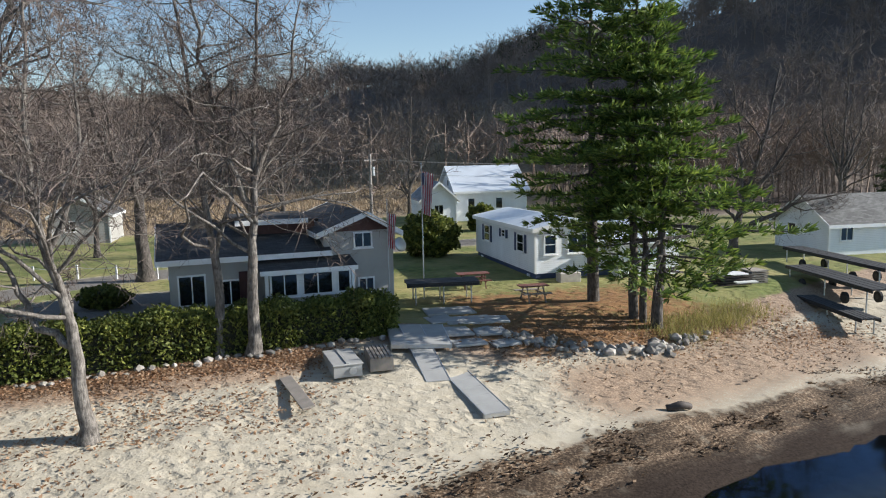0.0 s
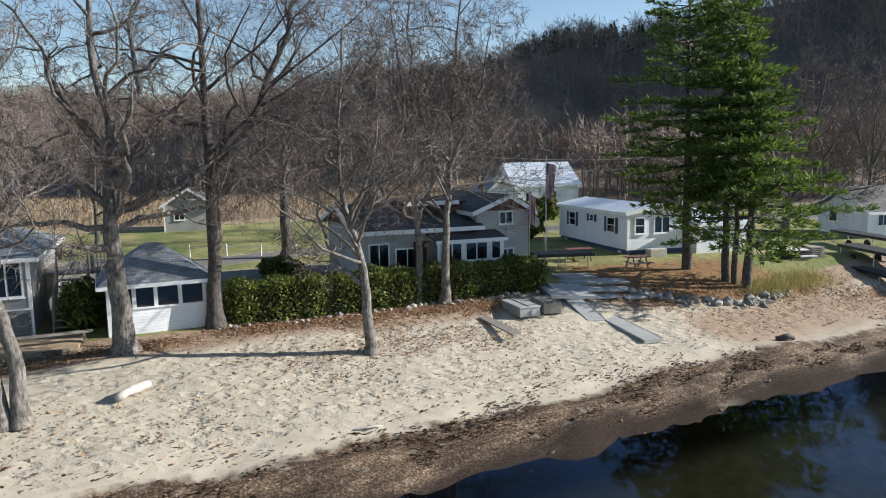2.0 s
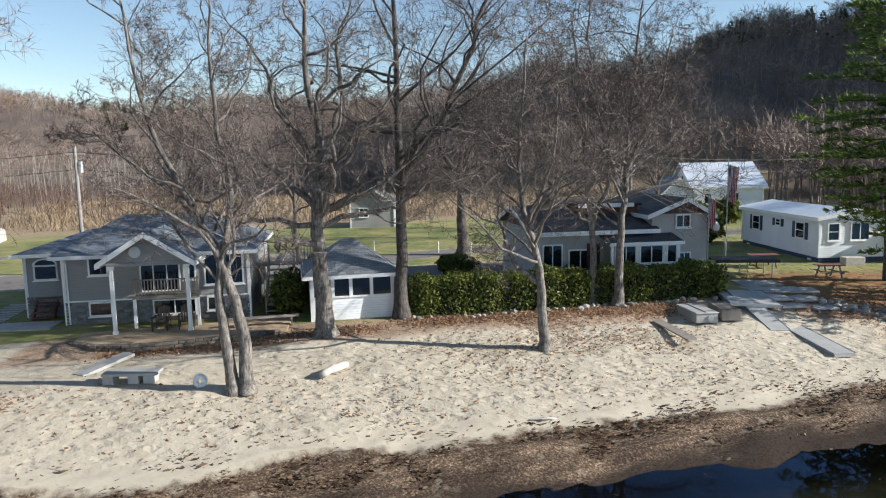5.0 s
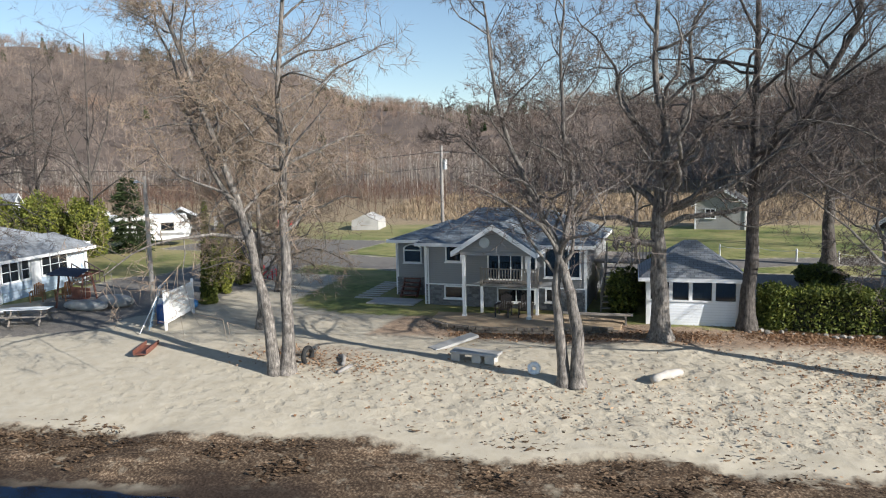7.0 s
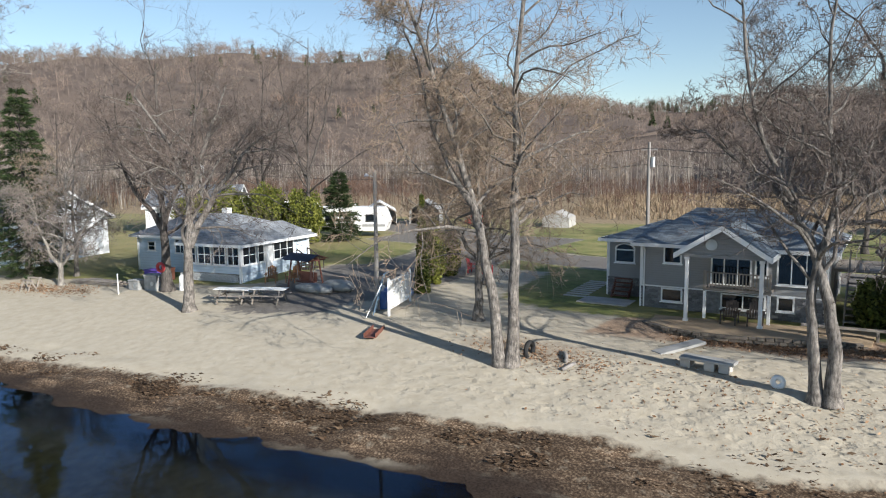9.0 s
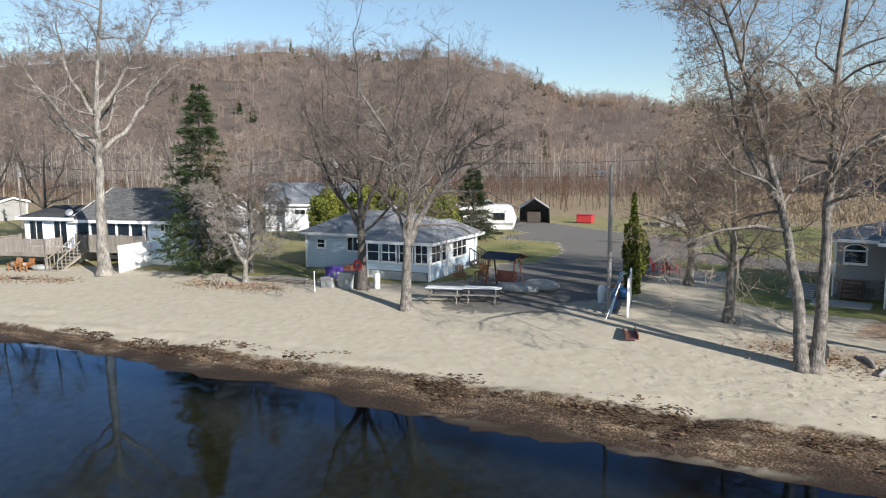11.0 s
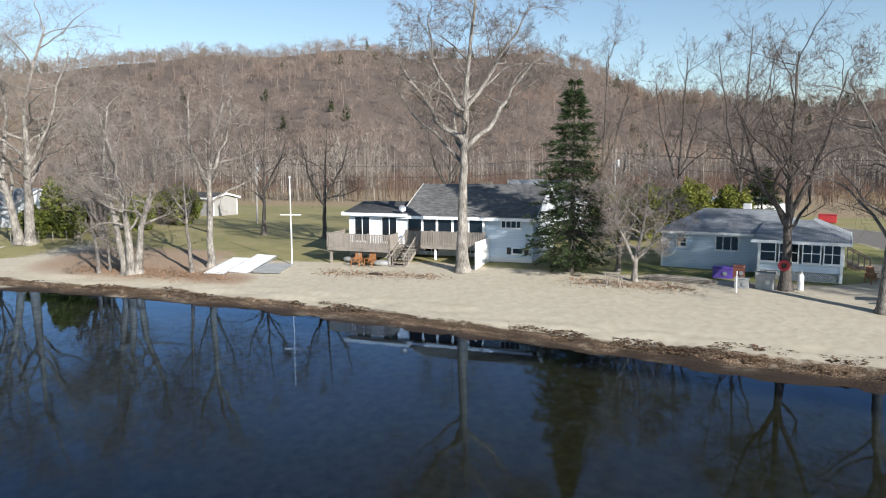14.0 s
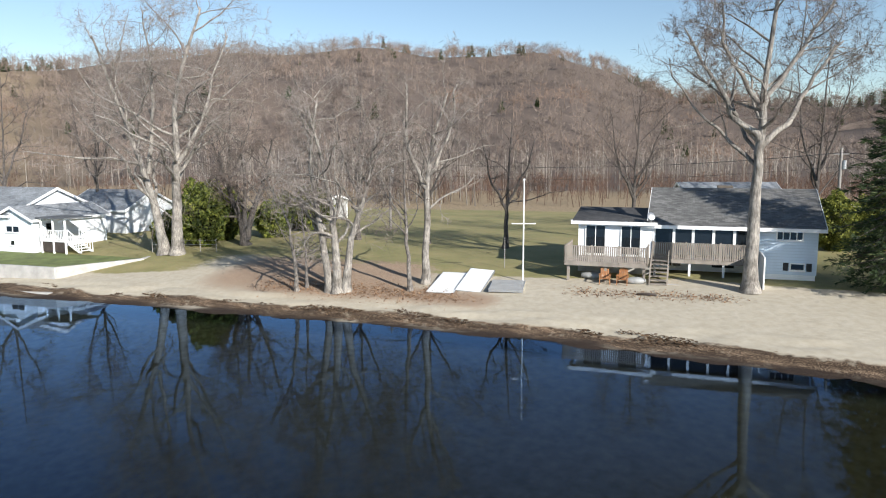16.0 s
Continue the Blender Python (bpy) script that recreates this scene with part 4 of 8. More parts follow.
bare_tree(-19.2, 11.75, [([(0.15, 0, 0), (0.1, 0, 2.2), (-0.35, 0, 4.2), (-1.2, 0, 6.2), (-2.4, 0, 9), (-3.0, 0, 13)], 0.25, 0.03), ([(-0.3, 0, 0), (-0.45, 0, 2.0), (-0.55, 0, 4.0), (0.0, 0, 6.5), (-0.4, 0, 9.5), (-0.3, 0, 13)], 0.22, 0.03), ([(-1.2, 0, 6.0), (-3.0, 0.2, 7.8), (-4.8, 0.3, 9.0)], 0.12, 0.02)], "twin-trunked leafless beach tree with rough grey bark", 7, counts=(16, 7, 5, 10), up=0.22, ratios=(0.36, 0.56, 0.60, 0.75), **{"from": (0.38, 0.2, 0.12, 0.1)})
bare_tree(-28.4, 6.5, [([(0.15, 0, 0), (0.25, 0, 3), (0.3, 0, 7), (0.35, 0, 11), (0.9, 0.3, 18)], 0.27, 0.04), ([(-0.25, 0, 0), (-0.6, 0, 3.0), (-1.4, 0, 6.5), (-2.6, -0.1, 10.5), (-4.5, -0.2, 16)], 0.25, 0.04), ([(-1.2, 0, 6.0), (-2.9, 0.2, 9), (-4.0, 0.3, 13.5)], 0.13, 0.02)], "twin-trunked tall leafless tree with furrowed grey bark", 8, "bark", "twig_brown", counts=(24, 7, 6, 9), up=0.05, lift=-0.012, ratios=(0.30, 0.60, 0.64, 0.8), **{"from": (0.38, 0.2, 0.12, 0.1)})
bare_tree(-33.7, 9.25, [([(0, 0, 0), (0, 0, 2.2), (0.1, 0, 4.5), (-0.2, 0, 9)], 0.24, 0.04), ([(0, 0, 2.6), (-1.2, 0, 4.6), (-2.2, 0, 7)], 0.12, 0.02)], "leafless tree with a dense tangle of brown drooping twigs", 9, "bark", "twig_brown", counts=(17, 8, 6, 10), lift=-0.02)
bare_tree(-45.4, -0.6, [([(0, 0, 0), (0.05, 0, 2.2), (0.15, 0, 4.0), (0.2, 0, 6.0), (-0.6, 0.2, 8.5), (-2.2, 0, 11.0)], 0.30, 0.05), ([(0.15, 0, 3.4), (1.2, 0.3, 5.6), (2.8, 0.6, 8.0), (5.2, 0.5, 9.4)], 0.22, 0.03), ([(0.2, 0, 5.8), (1.2, 0, 8.5), (2.4, 0, 11.5)], 0.16, 0.03)], "leafless willow-like tree with a pale trunk and arching limbs", 10, "bark", "twig", counts=(14, 6, 5, 10), lift=-0.03)
bare_tree(-50.8, -0.35, [([(0, 0, 0), (-0.05, 0, 3.5), (-0.1, 0, 7), (0, 0, 13)], 0.32, 0.04), ([(0, 0, 3.5), (-1.8, 0, 6.5), (-3.2, 0, 10.5)], 0.18, 0.03), ([(0, 0, 4), (1.4, 0, 7.5), (2.6, 0, 12)], 0.17, 0.03)], "dark leafless tree with steep limbs beside the cottage", 11, "bark_dark", counts=(12, 6, 5, 10), up=0.35)
bare_tree(-57.5, -5.1, [([(0, 0, 0), (0.05, 0, 1.6), (0.4, 0, 3.6), (0.7, 0, 7.0)], 0.20, 0.03), ([(0, 0, 1.2), (-0.9, 0, 3.2), (-1.6, 0, 6.0)], 0.13, 0.02), ([(0, 0, 1.2), (1.2, 0, 2.8), (2.2, 0, 5.0)], 0.11, 0.02)], "small bushy leafless tree with fine pinkish-grey twigs", 12, "bark_pale", "twig_pale", counts=(17, 8, 6, 10), lift=-0.02)
bare_tree(-66.5, -11.9, [([(0, 0, 0), (0.0, 0, 4), (0.1, 0, 8), (0.2, 0, 12), (0.9, 0, 18.5)], 0.44, 0.07), ([(0.1, 0, 8.6), (-2.2, -0.4, 10.8), (-4.6, -0.8, 14.5)], 0.22, 0.04), ([(0.1, 0, 8.2), (2.2, 0.5, 10.2), (3.6, 1.0, 12.8), (5.2, 1.6, 14.2)], 0.20, 0.04), ([(0.2, 0, 10), (-1.6, 0.4, 13), (-2.2, 0.4, 17)], 0.18, 0.03), ([(0.2, 0, 10.5), (2.2, 0, 13.5), (4.6, 0, 17.5)], 0.18, 0.03)], "large leafless sycamore with smooth pale trunk and limbs", 13, "bark_pale", "twig", counts=(14, 6, 5, 10), **{"from": (0.42, 0.25, 0.2, 0.15)})
bare_tree(-79.9, -25.7, [([(0, 0, 0), (0.1, 0, 4.0), (0.15, 0, 6.5), (0.5, 0, 9.0), (1.4, 0, 12)], 0.27, 0.06), ([(0.15, 0, 6.0), (-0.9, 0, 8.5), (-1.1, 0, 12.5)], 0.17, 0.05), ([(0.3, 0, 7.0), (1.4, 0, 9.4), (2.0, 0, 12.5)], 0.14, 0.04)], "pale dead tree with broken bare limbs on the bank", 14, "bark_pale", "twig_pale", counts=(8, 4, 4, 10))
bare_tree(-79.1, -27.2, [([(0, 0, 0), (-0.15, 0, 3), (-0.3, 0, 6), (-0.3, 0, 11)], 0.16, 0.03), ([(-0.2, 0, 4.0), (-1.4, 0, 6.0), (-2.2, 0, 8.0)], 0.08, 0.02)], "thin grey leafless tree leaning on the bank", 15, "bark", "twig", counts=(11, 5, 5, 10))
bare_tree(-81.6, -31.0, [([(0, 0, 0), (-0.1, 0, 3), (-0.4, 0, 6), (-1.6, 0, 11.5)], 0.34, 0.05), ([(0.5, 0.1, 0), (0.9, 0, 3.5), (1.9, 0, 6.5), (2.5, 0, 10)], 0.30, 0.05), ([(-0.5, 0.2, 0), (-1.0, 0, 4), (-1.5, 0, 8.5), (-1.0, 0, 12)], 0.28, 0.04), ([(-0.7, 0, 4), (-2.0, 0, 6.5), (-3.2, 0, 8.5)], 0.10, 0.02)], "clump of pale leafless stems on the bank", 16, "bark_pale", "twig_pale", counts=(11, 6, 5, 9))
bare_tree(-83.5, -33.0, [([(0, 0, 0), (-0.1, 0, 2), (-0.6, 0, 4.8), (-2.0, 0, 7.5)], 0.16, 0.03), ([(0.5, 0.6, 0), (0.5, 0.5, 3), (0.3, 0.3, 7)], 0.12, 0.02)], "short leaning leafless tree on the bank", 17, "bark", "twig_pale", counts=(12, 6, 4, 9))
bare_tree(-99.6, -38.0, [([(0.3, 0, 0), (0.5, 0, 4), (0.6, 0, 8), (0.9, 0, 13), (3.0, 0, 19)], 0.5, 0.07), ([(-0.7, 0.1, 0), (-1.3, 0, 4), (-2.8, 0, 9), (-5.5, 0, 17)], 0.46, 0.06), ([(0.5, 0, 6.5), (2.6, 0, 10.5), (5.0, 0, 17)], 0.22, 0.04), ([(-1.6, 0, 6.5), (-1.0, 0, 12), (-1.5, 0, 19)], 0.2, 0.04)], "large leafless maple with several pale trunks by the wall", 18, "bark_pale", "twig_pale", counts=(14, 6, 5, 10))
bare_tree(-101.6, -31.8, [([(0, 0, 0), (-0.3, 0, 2.0), (-1.2, 0, 4.5), (-2.0, 0, 8)], 0.42, 0.05), ([(0.1, 0, 0.6), (0.6, 0, 2.6), (1.7, 0, 5.5), (2.6, 0, 9)], 0.36, 0.05), ([(0, 0, 1.2), (0.1, 0, 4), (0, 0, 9)], 0.3, 0.05)], "leafless tree forking low into three dark stems", 19, "bark_dark", "twig", counts=(12, 6, 5, 10))
bare_tree(-40.2, 14.9, [([(0, 0, 0), (0.05, 0, 2.4), (-0.1, 0.1, 4.6), (0.2, 0, 9.5)], 0.26, 0.04), ([(0, 0, 2.8), (1.3, 0.3, 4.8), (2.4, 0.5, 7.4)], 0.14, 0.02), ([(0, 0, 3.2), (-1.4, -0.2, 5.2), (-2.3, 0, 8.0)], 0.13, 0.02)], "leafless yard tree with a dense brown twig tangle", 60, "bark", "twig_brown", counts=(16, 7, 6, 9), lift=-0.02)
bare_tree(19.0, 45.2, [([(0, 0, 0), (0.1, 0, 1.6), (0.6, 0, 3.6), (1.6, 0, 7.0), (2.6, 0, 12.2)], 0.36, 0.04), ([(0.2, 0, 1.8), (2.4, 0, 2.6), (5.0, 0.2, 3.6), (7.6, 0.3, 4.0)], 0.20, 0.03), ([(0.5, 0, 3.2), (2.8, 0, 6.2), (5.2, 0, 9.8)], 0.19, 0.03), ([(0.6, 0, 3.6), (0.2, 0, 7.0), (-0.3, 0, 11.0)], 0.16, 0.03)], "spreading leafless tree with a long low limb by the lawn", 61, "bark_dark", "twig", counts=(13, 7, 5, 9))
bare_tree(-60.3, -3.9, [([(0, 0, 0), (0.1, 0, 2.0), (0.0, 0, 4.5), (0.4, 0, 8.0)], 0.17, 0.03), ([(0, 0, 1.6), (-1.0, 0, 3.6), (-1.6, 0, 6.0)], 0.10, 0.02), ([(0, 0, 2.0), (1.0, 0, 3.6), (1.9, 0, 5.6)], 0.09, 0.02)], "leafless tree with brown drooping twigs beside the spruce", 62, "bark", "twig_brown", counts=(15, 7, 5, 9), lift=-0.02)
for i, (x, y, h) in enumerate(((-76.0, 8.5, 17), (-71.0, 13.0, 16), (-66.5, 15.5, 18), (-88.0, -14.0, 11), (-94.0, -18.0, 12), (-86.0, -2.0, 13), (-100.0, -22, 14), (-33.0, 45.0, 12), (-26, 52, 12), (-12.0, 52.0, 13), (-3.0, 62.0, 12), (33.0, 58.0, 14), (38.0, 66.0, 13), (-111, -31, 15), (-124, -42, 16), (-118, -50, 15))):
    bare_tree(x, y, [([(0, 0, 0), (0.1, 0, h * 0.25), (0.2, 0, h * 0.5), (0.5, 0, h)], 0.24, 0.03), ([(0.1, 0, h * 0.3), (-1.3, 0, h * 0.55), (-2.2, 0, h * 0.9)], 0.14, 0.02), ([(0.1, 0, h * 0.34), (1.6, 0.2, h * 0.6), (2.6, 0.4, h * 0.85)], 0.13, 0.02)], "leafless tree standing behind the houses", 40 + i, "bark_dark", "twig", counts=(9, 5, 5, 7), up=0.3)

PINE = dict(tuft=0.40, plate=0.52, rise=0.35, broad=0.085)
conifer(7.0, 32.2, 17.5, 5.4, "tall white pine with layered dark green boughs", 1, bare=0.21, whorls=19, per=6, trunk_r=0.30, shape=0.55, lean=(-0.3, 0), tufts=40, **PINE)
conifer(8.2, 29.8, 16.0, 3.6, "tall white pine with sunlit green boughs", 2, bare=0.27, whorls=17, per=6, trunk_r=0.22, shape=0.55, tufts=34, **PINE)
conifer(8.55, 29.3, 12.5, 2.7, "slim white pine between two larger ones", 3, bare=0.35, whorls=12, per=5, trunk_r=0.17, shape=0.7, tufts=28, **PINE)
conifer(8.95, 28.7, 11.0, 5.9, "white pine with low spreading sunlit boughs", 4, bare=0.2, whorls=13, per=6, trunk_r=0.26, shape=0.75, lean=(0.6, 0.2), tufts=42, **PINE)
conifer(-61.9, -6.4, 12.3, 3.5, "tall dark green spruce beside the white house", 5, bare=0.06, mat="spruce", whorls=34, per=9, tuft=0.38, droop=-0.28, shape=0.9, trunk_r=0.22, tufts=17)
conifer(-66.5, 18.6, 6.5, 2.0, "dark young spruce beside the gravel lot", 6, bare=0.05, mat="spruce", whorls=18, per=8, tuft=0.5, droop=-0.2, shape=0.8, trunk_r=0.14)
conifer(47.0, 72.0, 9, 2.2, "dark spruce near the far house", 7, bare=0.05, mat="spruce", whorls=18, per=7, tuft=0.6, droop=-0.2, shape=0.8, trunk_r=0.16)

# ---------------------------------------------------------------- parts of houses
def ring_frame(w, h, f, y0, y1):
    """A rectangular frame as one closed mesh, f wide, from y0 to y1."""
    bm = bmesh.new()
    loops = []
    for y in (y0, y1):
        for e in (0.0, f):
            loops.append([bm.verts.new(q) for q in ((e, y, e), (w - e, y, e), (w - e, y, h - e), (e, y, h - e))])
    fo, fi, bo, bi = loops
    for k in range(4):
        n = (k + 1) % 4
        for q in ((fo[k], fo[n], fi[n], fi[k]), (bo[n], bo[k], bi[k], bi[n]), (fo[n], fo[k], bo[k], bo[n]), (fi[k], fi[n], bi[n], bi[k])):
            bm.faces.new(q)
    return bm


def window(parent, x, y, z, w, h, rz=0, nx=1, ny=1, frame_w=0.07, frame_m="trim", label="", name="window"):
    """A framed window on a wall that faces -y (turned by rz); x, z: its lower left corner."""
    f = frame_w
    win = part(name, ring_frame(w, h, f, -0.05, 0.04), M[frame_m], parent, label, pose(x, y, z, 0, 0, rz))
    part("sill", boxes((-0.05, w + 0.05, -0.09, 0.0, -0.05, -0.002), bevel=0.008), M[frame_m], win)
    for i in range(1, nx):
        c = w * i / nx
        part("mullion", boxes((c - 0.025, c + 0.025, -0.04, 0.03, f, h - f)), M[frame_m], win)
    for j in range(1, ny):
        c = h * j / ny
        part("glazing_bar", boxes((f, w - f, -0.035, 0.028, c - 0.02, c + 0.02)), M[frame_m], win)
    part("pane", boxes((f, w - f, -0.012, -0.004, f, h - f)), M["glass"], win)
    return win


def shutter_pair(parent, x, y, z, w, h, rz, mat):
    m = pose(x, y, z, 0, 0, rz)
    for a in (-0.36, w + 0.06):
        bm = boxes((a, a + 0.3, -0.04, 0.0, 0, h))
        for k in range(8):
            zz = h * (k + 0.5) / 8
            box(bm, a + 0.04, a + 0.26, -0.055, -0.04, zz - 0.04, zz + 0.03)
        part("shutter", bm, M[mat], parent, "", m)


def body(parent, x0, x1, y0, y1, z0, z1, mat, name="wall", label=""):
    bm = boxes((x0, x1, y0, y1, z0, z1))
    return part(name, bm, M[mat], parent, label)


def corner_boards(parent, x0, x1, y0, y1, z0, z1, mat="trim"):
    for x, y in ((x0, y0), (x1, y0), (x0, y1), (x1, y1)):
        part("corner_board", boxes((x - 0.06, x + 0.06, y - 0.06, y + 0.06, z0, z1)), M[mat], parent)


def gable_roof(parent, x0, x1, y0, y1, ze, zr, mat, along="y", over=0.35, wall_m=None, thick=0.12, mid=None, fascia="trim", label=""):
    """Two slopes with bargeboards; the ridge runs along y or x; closes the gables with wall_m."""
    flip = along == "x"
    a0, a1, b0, b1 = (x0, x1, y0, y1) if not flip else (y0, y1, x0, x1)
    c = (a0 + a1) / 2 if mid is None else mid
    pt = (lambda a, b, z: (a, b, z)) if not flip else (lambda a, b, z: (b, a, z))
    bm = bmesh.new()
    for s, e in ((a0, -1), (a1, 1)):
        slope = (zr - ze) / abs(c - s)
        o = s + e * over
        zo = ze - slope * over
        slab_poly(bm, [pt(o, b0 - over, zo), pt(c, b0 - over, zr), pt(c, b1 + over, zr), pt(o, b1 + over, zo)], (0, 0, thick))
    bmesh.ops.recalc_face_normals(bm, faces=bm.faces)
    roof = roof_uv(part("roof", bm, M[mat], parent, label))
    for b in (b0 - over - 0.03, b1 + over):
        bm = bmesh.new()
        for s, e in ((a0, -1), (a1, 1)):
            slope = (zr - ze) / abs(c - s)
            o = s + e * (over + 0.02)
            zo = ze - slope * over
            slab_poly(bm, [pt(o, b, zo - 0.1), pt(c, b, zr - 0.1), pt(c, b, zr + thick + 0.02), pt(o, b, zo + thick + 0.02)], pt(0, 0.03, 0))
        bmesh.ops.recalc_face_normals(bm, faces=bm.faces)
        part("bargeboard", bm, M[fascia], parent)
    for s, e in ((a0, -1), (a1, 1)):
        slope = (zr - ze) / abs(c - s)
        o = s + e * (over + 0.005)
        zo = ze - slope * over
        p0, p1 = pt(o, b0 - over, zo - 0.1), pt(o + e * 0.03, b1 + over, zo + thick)
        part("fascia", boxes((min(p0[0], p1[0]), max(p0[0], p1[0]), min(p0[1], p1[1]), max(p0[1], p1[1]), p0[2], p1[2])), M[fascia], parent)
    if wall_m:
        for b, e in ((b0, 0.1), (b1 - 0.1, 0.1)):
            bm = bmesh.new()
            slab_poly(bm, [pt(a0, b, ze), pt(a1, b, ze), pt(c, b, zr)], pt(0, e, 0))
            bmesh.ops.recalc_face_normals(bm, faces=bm.faces)
            part("gable_wall", bm, M[wall_m], parent)
    return roof


def hip_roof(parent, x0, x1, y0, y1, ze, zr, r0, r1, yr, mat, over=0.4, thick=0.14, label=""):
    """Four slopes to a ridge from x=r0 to x=r1 at y=yr."""
    x0, x1, y0, y1 = x0 - over, x1 + over, y0 - over, y1 + over
    bm = bmesh.new()
    e = [bm.verts.new(p) for p in ((x0, y0, ze), (x1, y0, ze), (x1, y1, ze), (x0, y1, ze))]
    a, b = bm.verts.new((r0, yr, zr)), bm.verts.new((r1, yr, zr))
    for f in ((e[0], e[1], b, a), (e[1], e[2], b), (e[2], e[3], a, b), (e[3], e[0], a)):
        bm.faces.new(f)
    bm.faces.new(e[::-1])
    bmesh.ops.recalc_face_normals(bm, faces=bm.faces)
    roof = roof_uv(part("roof", bm, M[mat], parent, label))
    for d in ((x0 - 0.02, x1 + 0.02, y0 - 0.03, y0, ze - thick, ze + 0.02), (x0 - 0.02, x1 + 0.02, y1, y1 + 0.03, ze - thick, ze + 0.02), (x0 - 0.03, x0, y0, y1, ze - thick, ze + 0.02), (x1, x1 + 0.03, y0, y1, ze - thick, ze + 0.02)):
        part("fascia", boxes(d), M["trim"], parent)
    bm = boxes((x0, x1, y0, y1, ze - 0.05, ze - 0.02))
    part("soffit", bm, M["trim"], parent)
    return roof


def shed_roof(parent, x0, x1, y0, y1, z0, z1, mat, thick=0.1, fascia="trim", label=""):
    """One slope from z0 at the front to z1 at the back."""
    bm = bmesh.new()
    slab_poly(bm, [(x0, y0, z0), (x1, y0, z0), (x1, y1, z1), (x0, y1, z1)], (0, 0, thick))
    bmesh.ops.recalc_face_normals(bm, faces=bm.faces)
    r = roof_uv(part("roof", bm, M[mat], parent, label))
    part("fascia", boxes((x0, x1, y0 - 0.03, y0, z0 - 0.06, z0 + thick + 0.02)), M[fascia], parent)
    return r


def shared(name, me, parent, m):
    ob = new(name, me)
    ob.parent = parent
    ob.matrix_basis = m
    return ob


def railing(parent, a, b, z0, h, mat="deckwood", gap=0.15, slat=0.05, posts=True):
    """Posts, two rails and upright slats from a to b (local x, y)."""
    ax, ay = a
    bx, by = b
    ln = math.hypot(bx - ax, by - ay)
    rz = math.degrees(math.atan2(by - ay, bx - ax))
    m = pose(ax, ay, z0, 0, 0, rz)
    part("top_rail", boxes((0, ln, -0.06, 0.06, h - 0.04, h)), M[mat], parent, "", m)
    part("lower_rail", boxes((0, ln, -0.03, 0.03, 0.08, 0.13)), M[mat], parent, "", m)
    first = part("slat", boxes((-slat / 2, slat / 2, -0.055, -0.03, 0.02, h - 0.04)), M[mat], parent, "", m @ pose(gap / 2, 0, 0))
    n = int(ln / gap)
    for i in range(1, n):
        shared("slat", first.data, parent, m @ pose(gap * (i + 0.5), 0, 0))
    if posts:
        k = max(1, round(ln / 1.9))
        for i in range(k + 1):
            part("post", boxes((-0.05, 0.05, -0.05, 0.05, -0.15, h + 0.06)), M[mat], parent, "", m @ pose(ln * i / k, 0, 0))


def stair(parent, x, y, z0, z1, rz, w, run, mat, steps=None, rail=True):
    """Open wooden steps that rise along +y (turned by rz) from z0 to z1."""
    n = steps or max(2, round((z1 - z0) / 0.18))
    m = pose(x, y, z0, 0, 0, rz)
    for i in range(n):
        part("tread", boxes((0, w, run * i / n, run * (i + 1) / n + 0.03, (z1 - z0) * (i + 1) / n - 0.045, (z1 - z0) * (i + 1) / n)), M[mat], parent, "", m)
    for sx in (0.0, w - 0.05):
        bm = bmesh.new()
        slab_poly(bm, [(sx, 0, 0), (sx, run, z1 - z0 - 0.06), (sx, run, z1 - z0 - 0.30), (sx, 0.28, 0)], (0.05, 0, 0))
        part("stringer", bm, M[mat], parent, "", m)
    if rail:
        for sx in (0.02, w - 0.06):
            bm = bmesh.new()
            slab_poly(bm, [(sx, 0, 0.86), (sx, run, z1 - z0 + 0.86), (sx, run, z1 - z0 + 0.94), (sx, 0, 0.94)], (0.05, 0, 0))
            part("handrail", bm, M[mat], parent, "", m)
            for k in range(n + 1):
                u = k / n
                part("slat", boxes((sx, sx + 0.04, run * u - 0.02, run * u + 0.03, (z1 - z0) * u, (z1 - z0) * u + 0.88)), M[mat], parent, "", m)


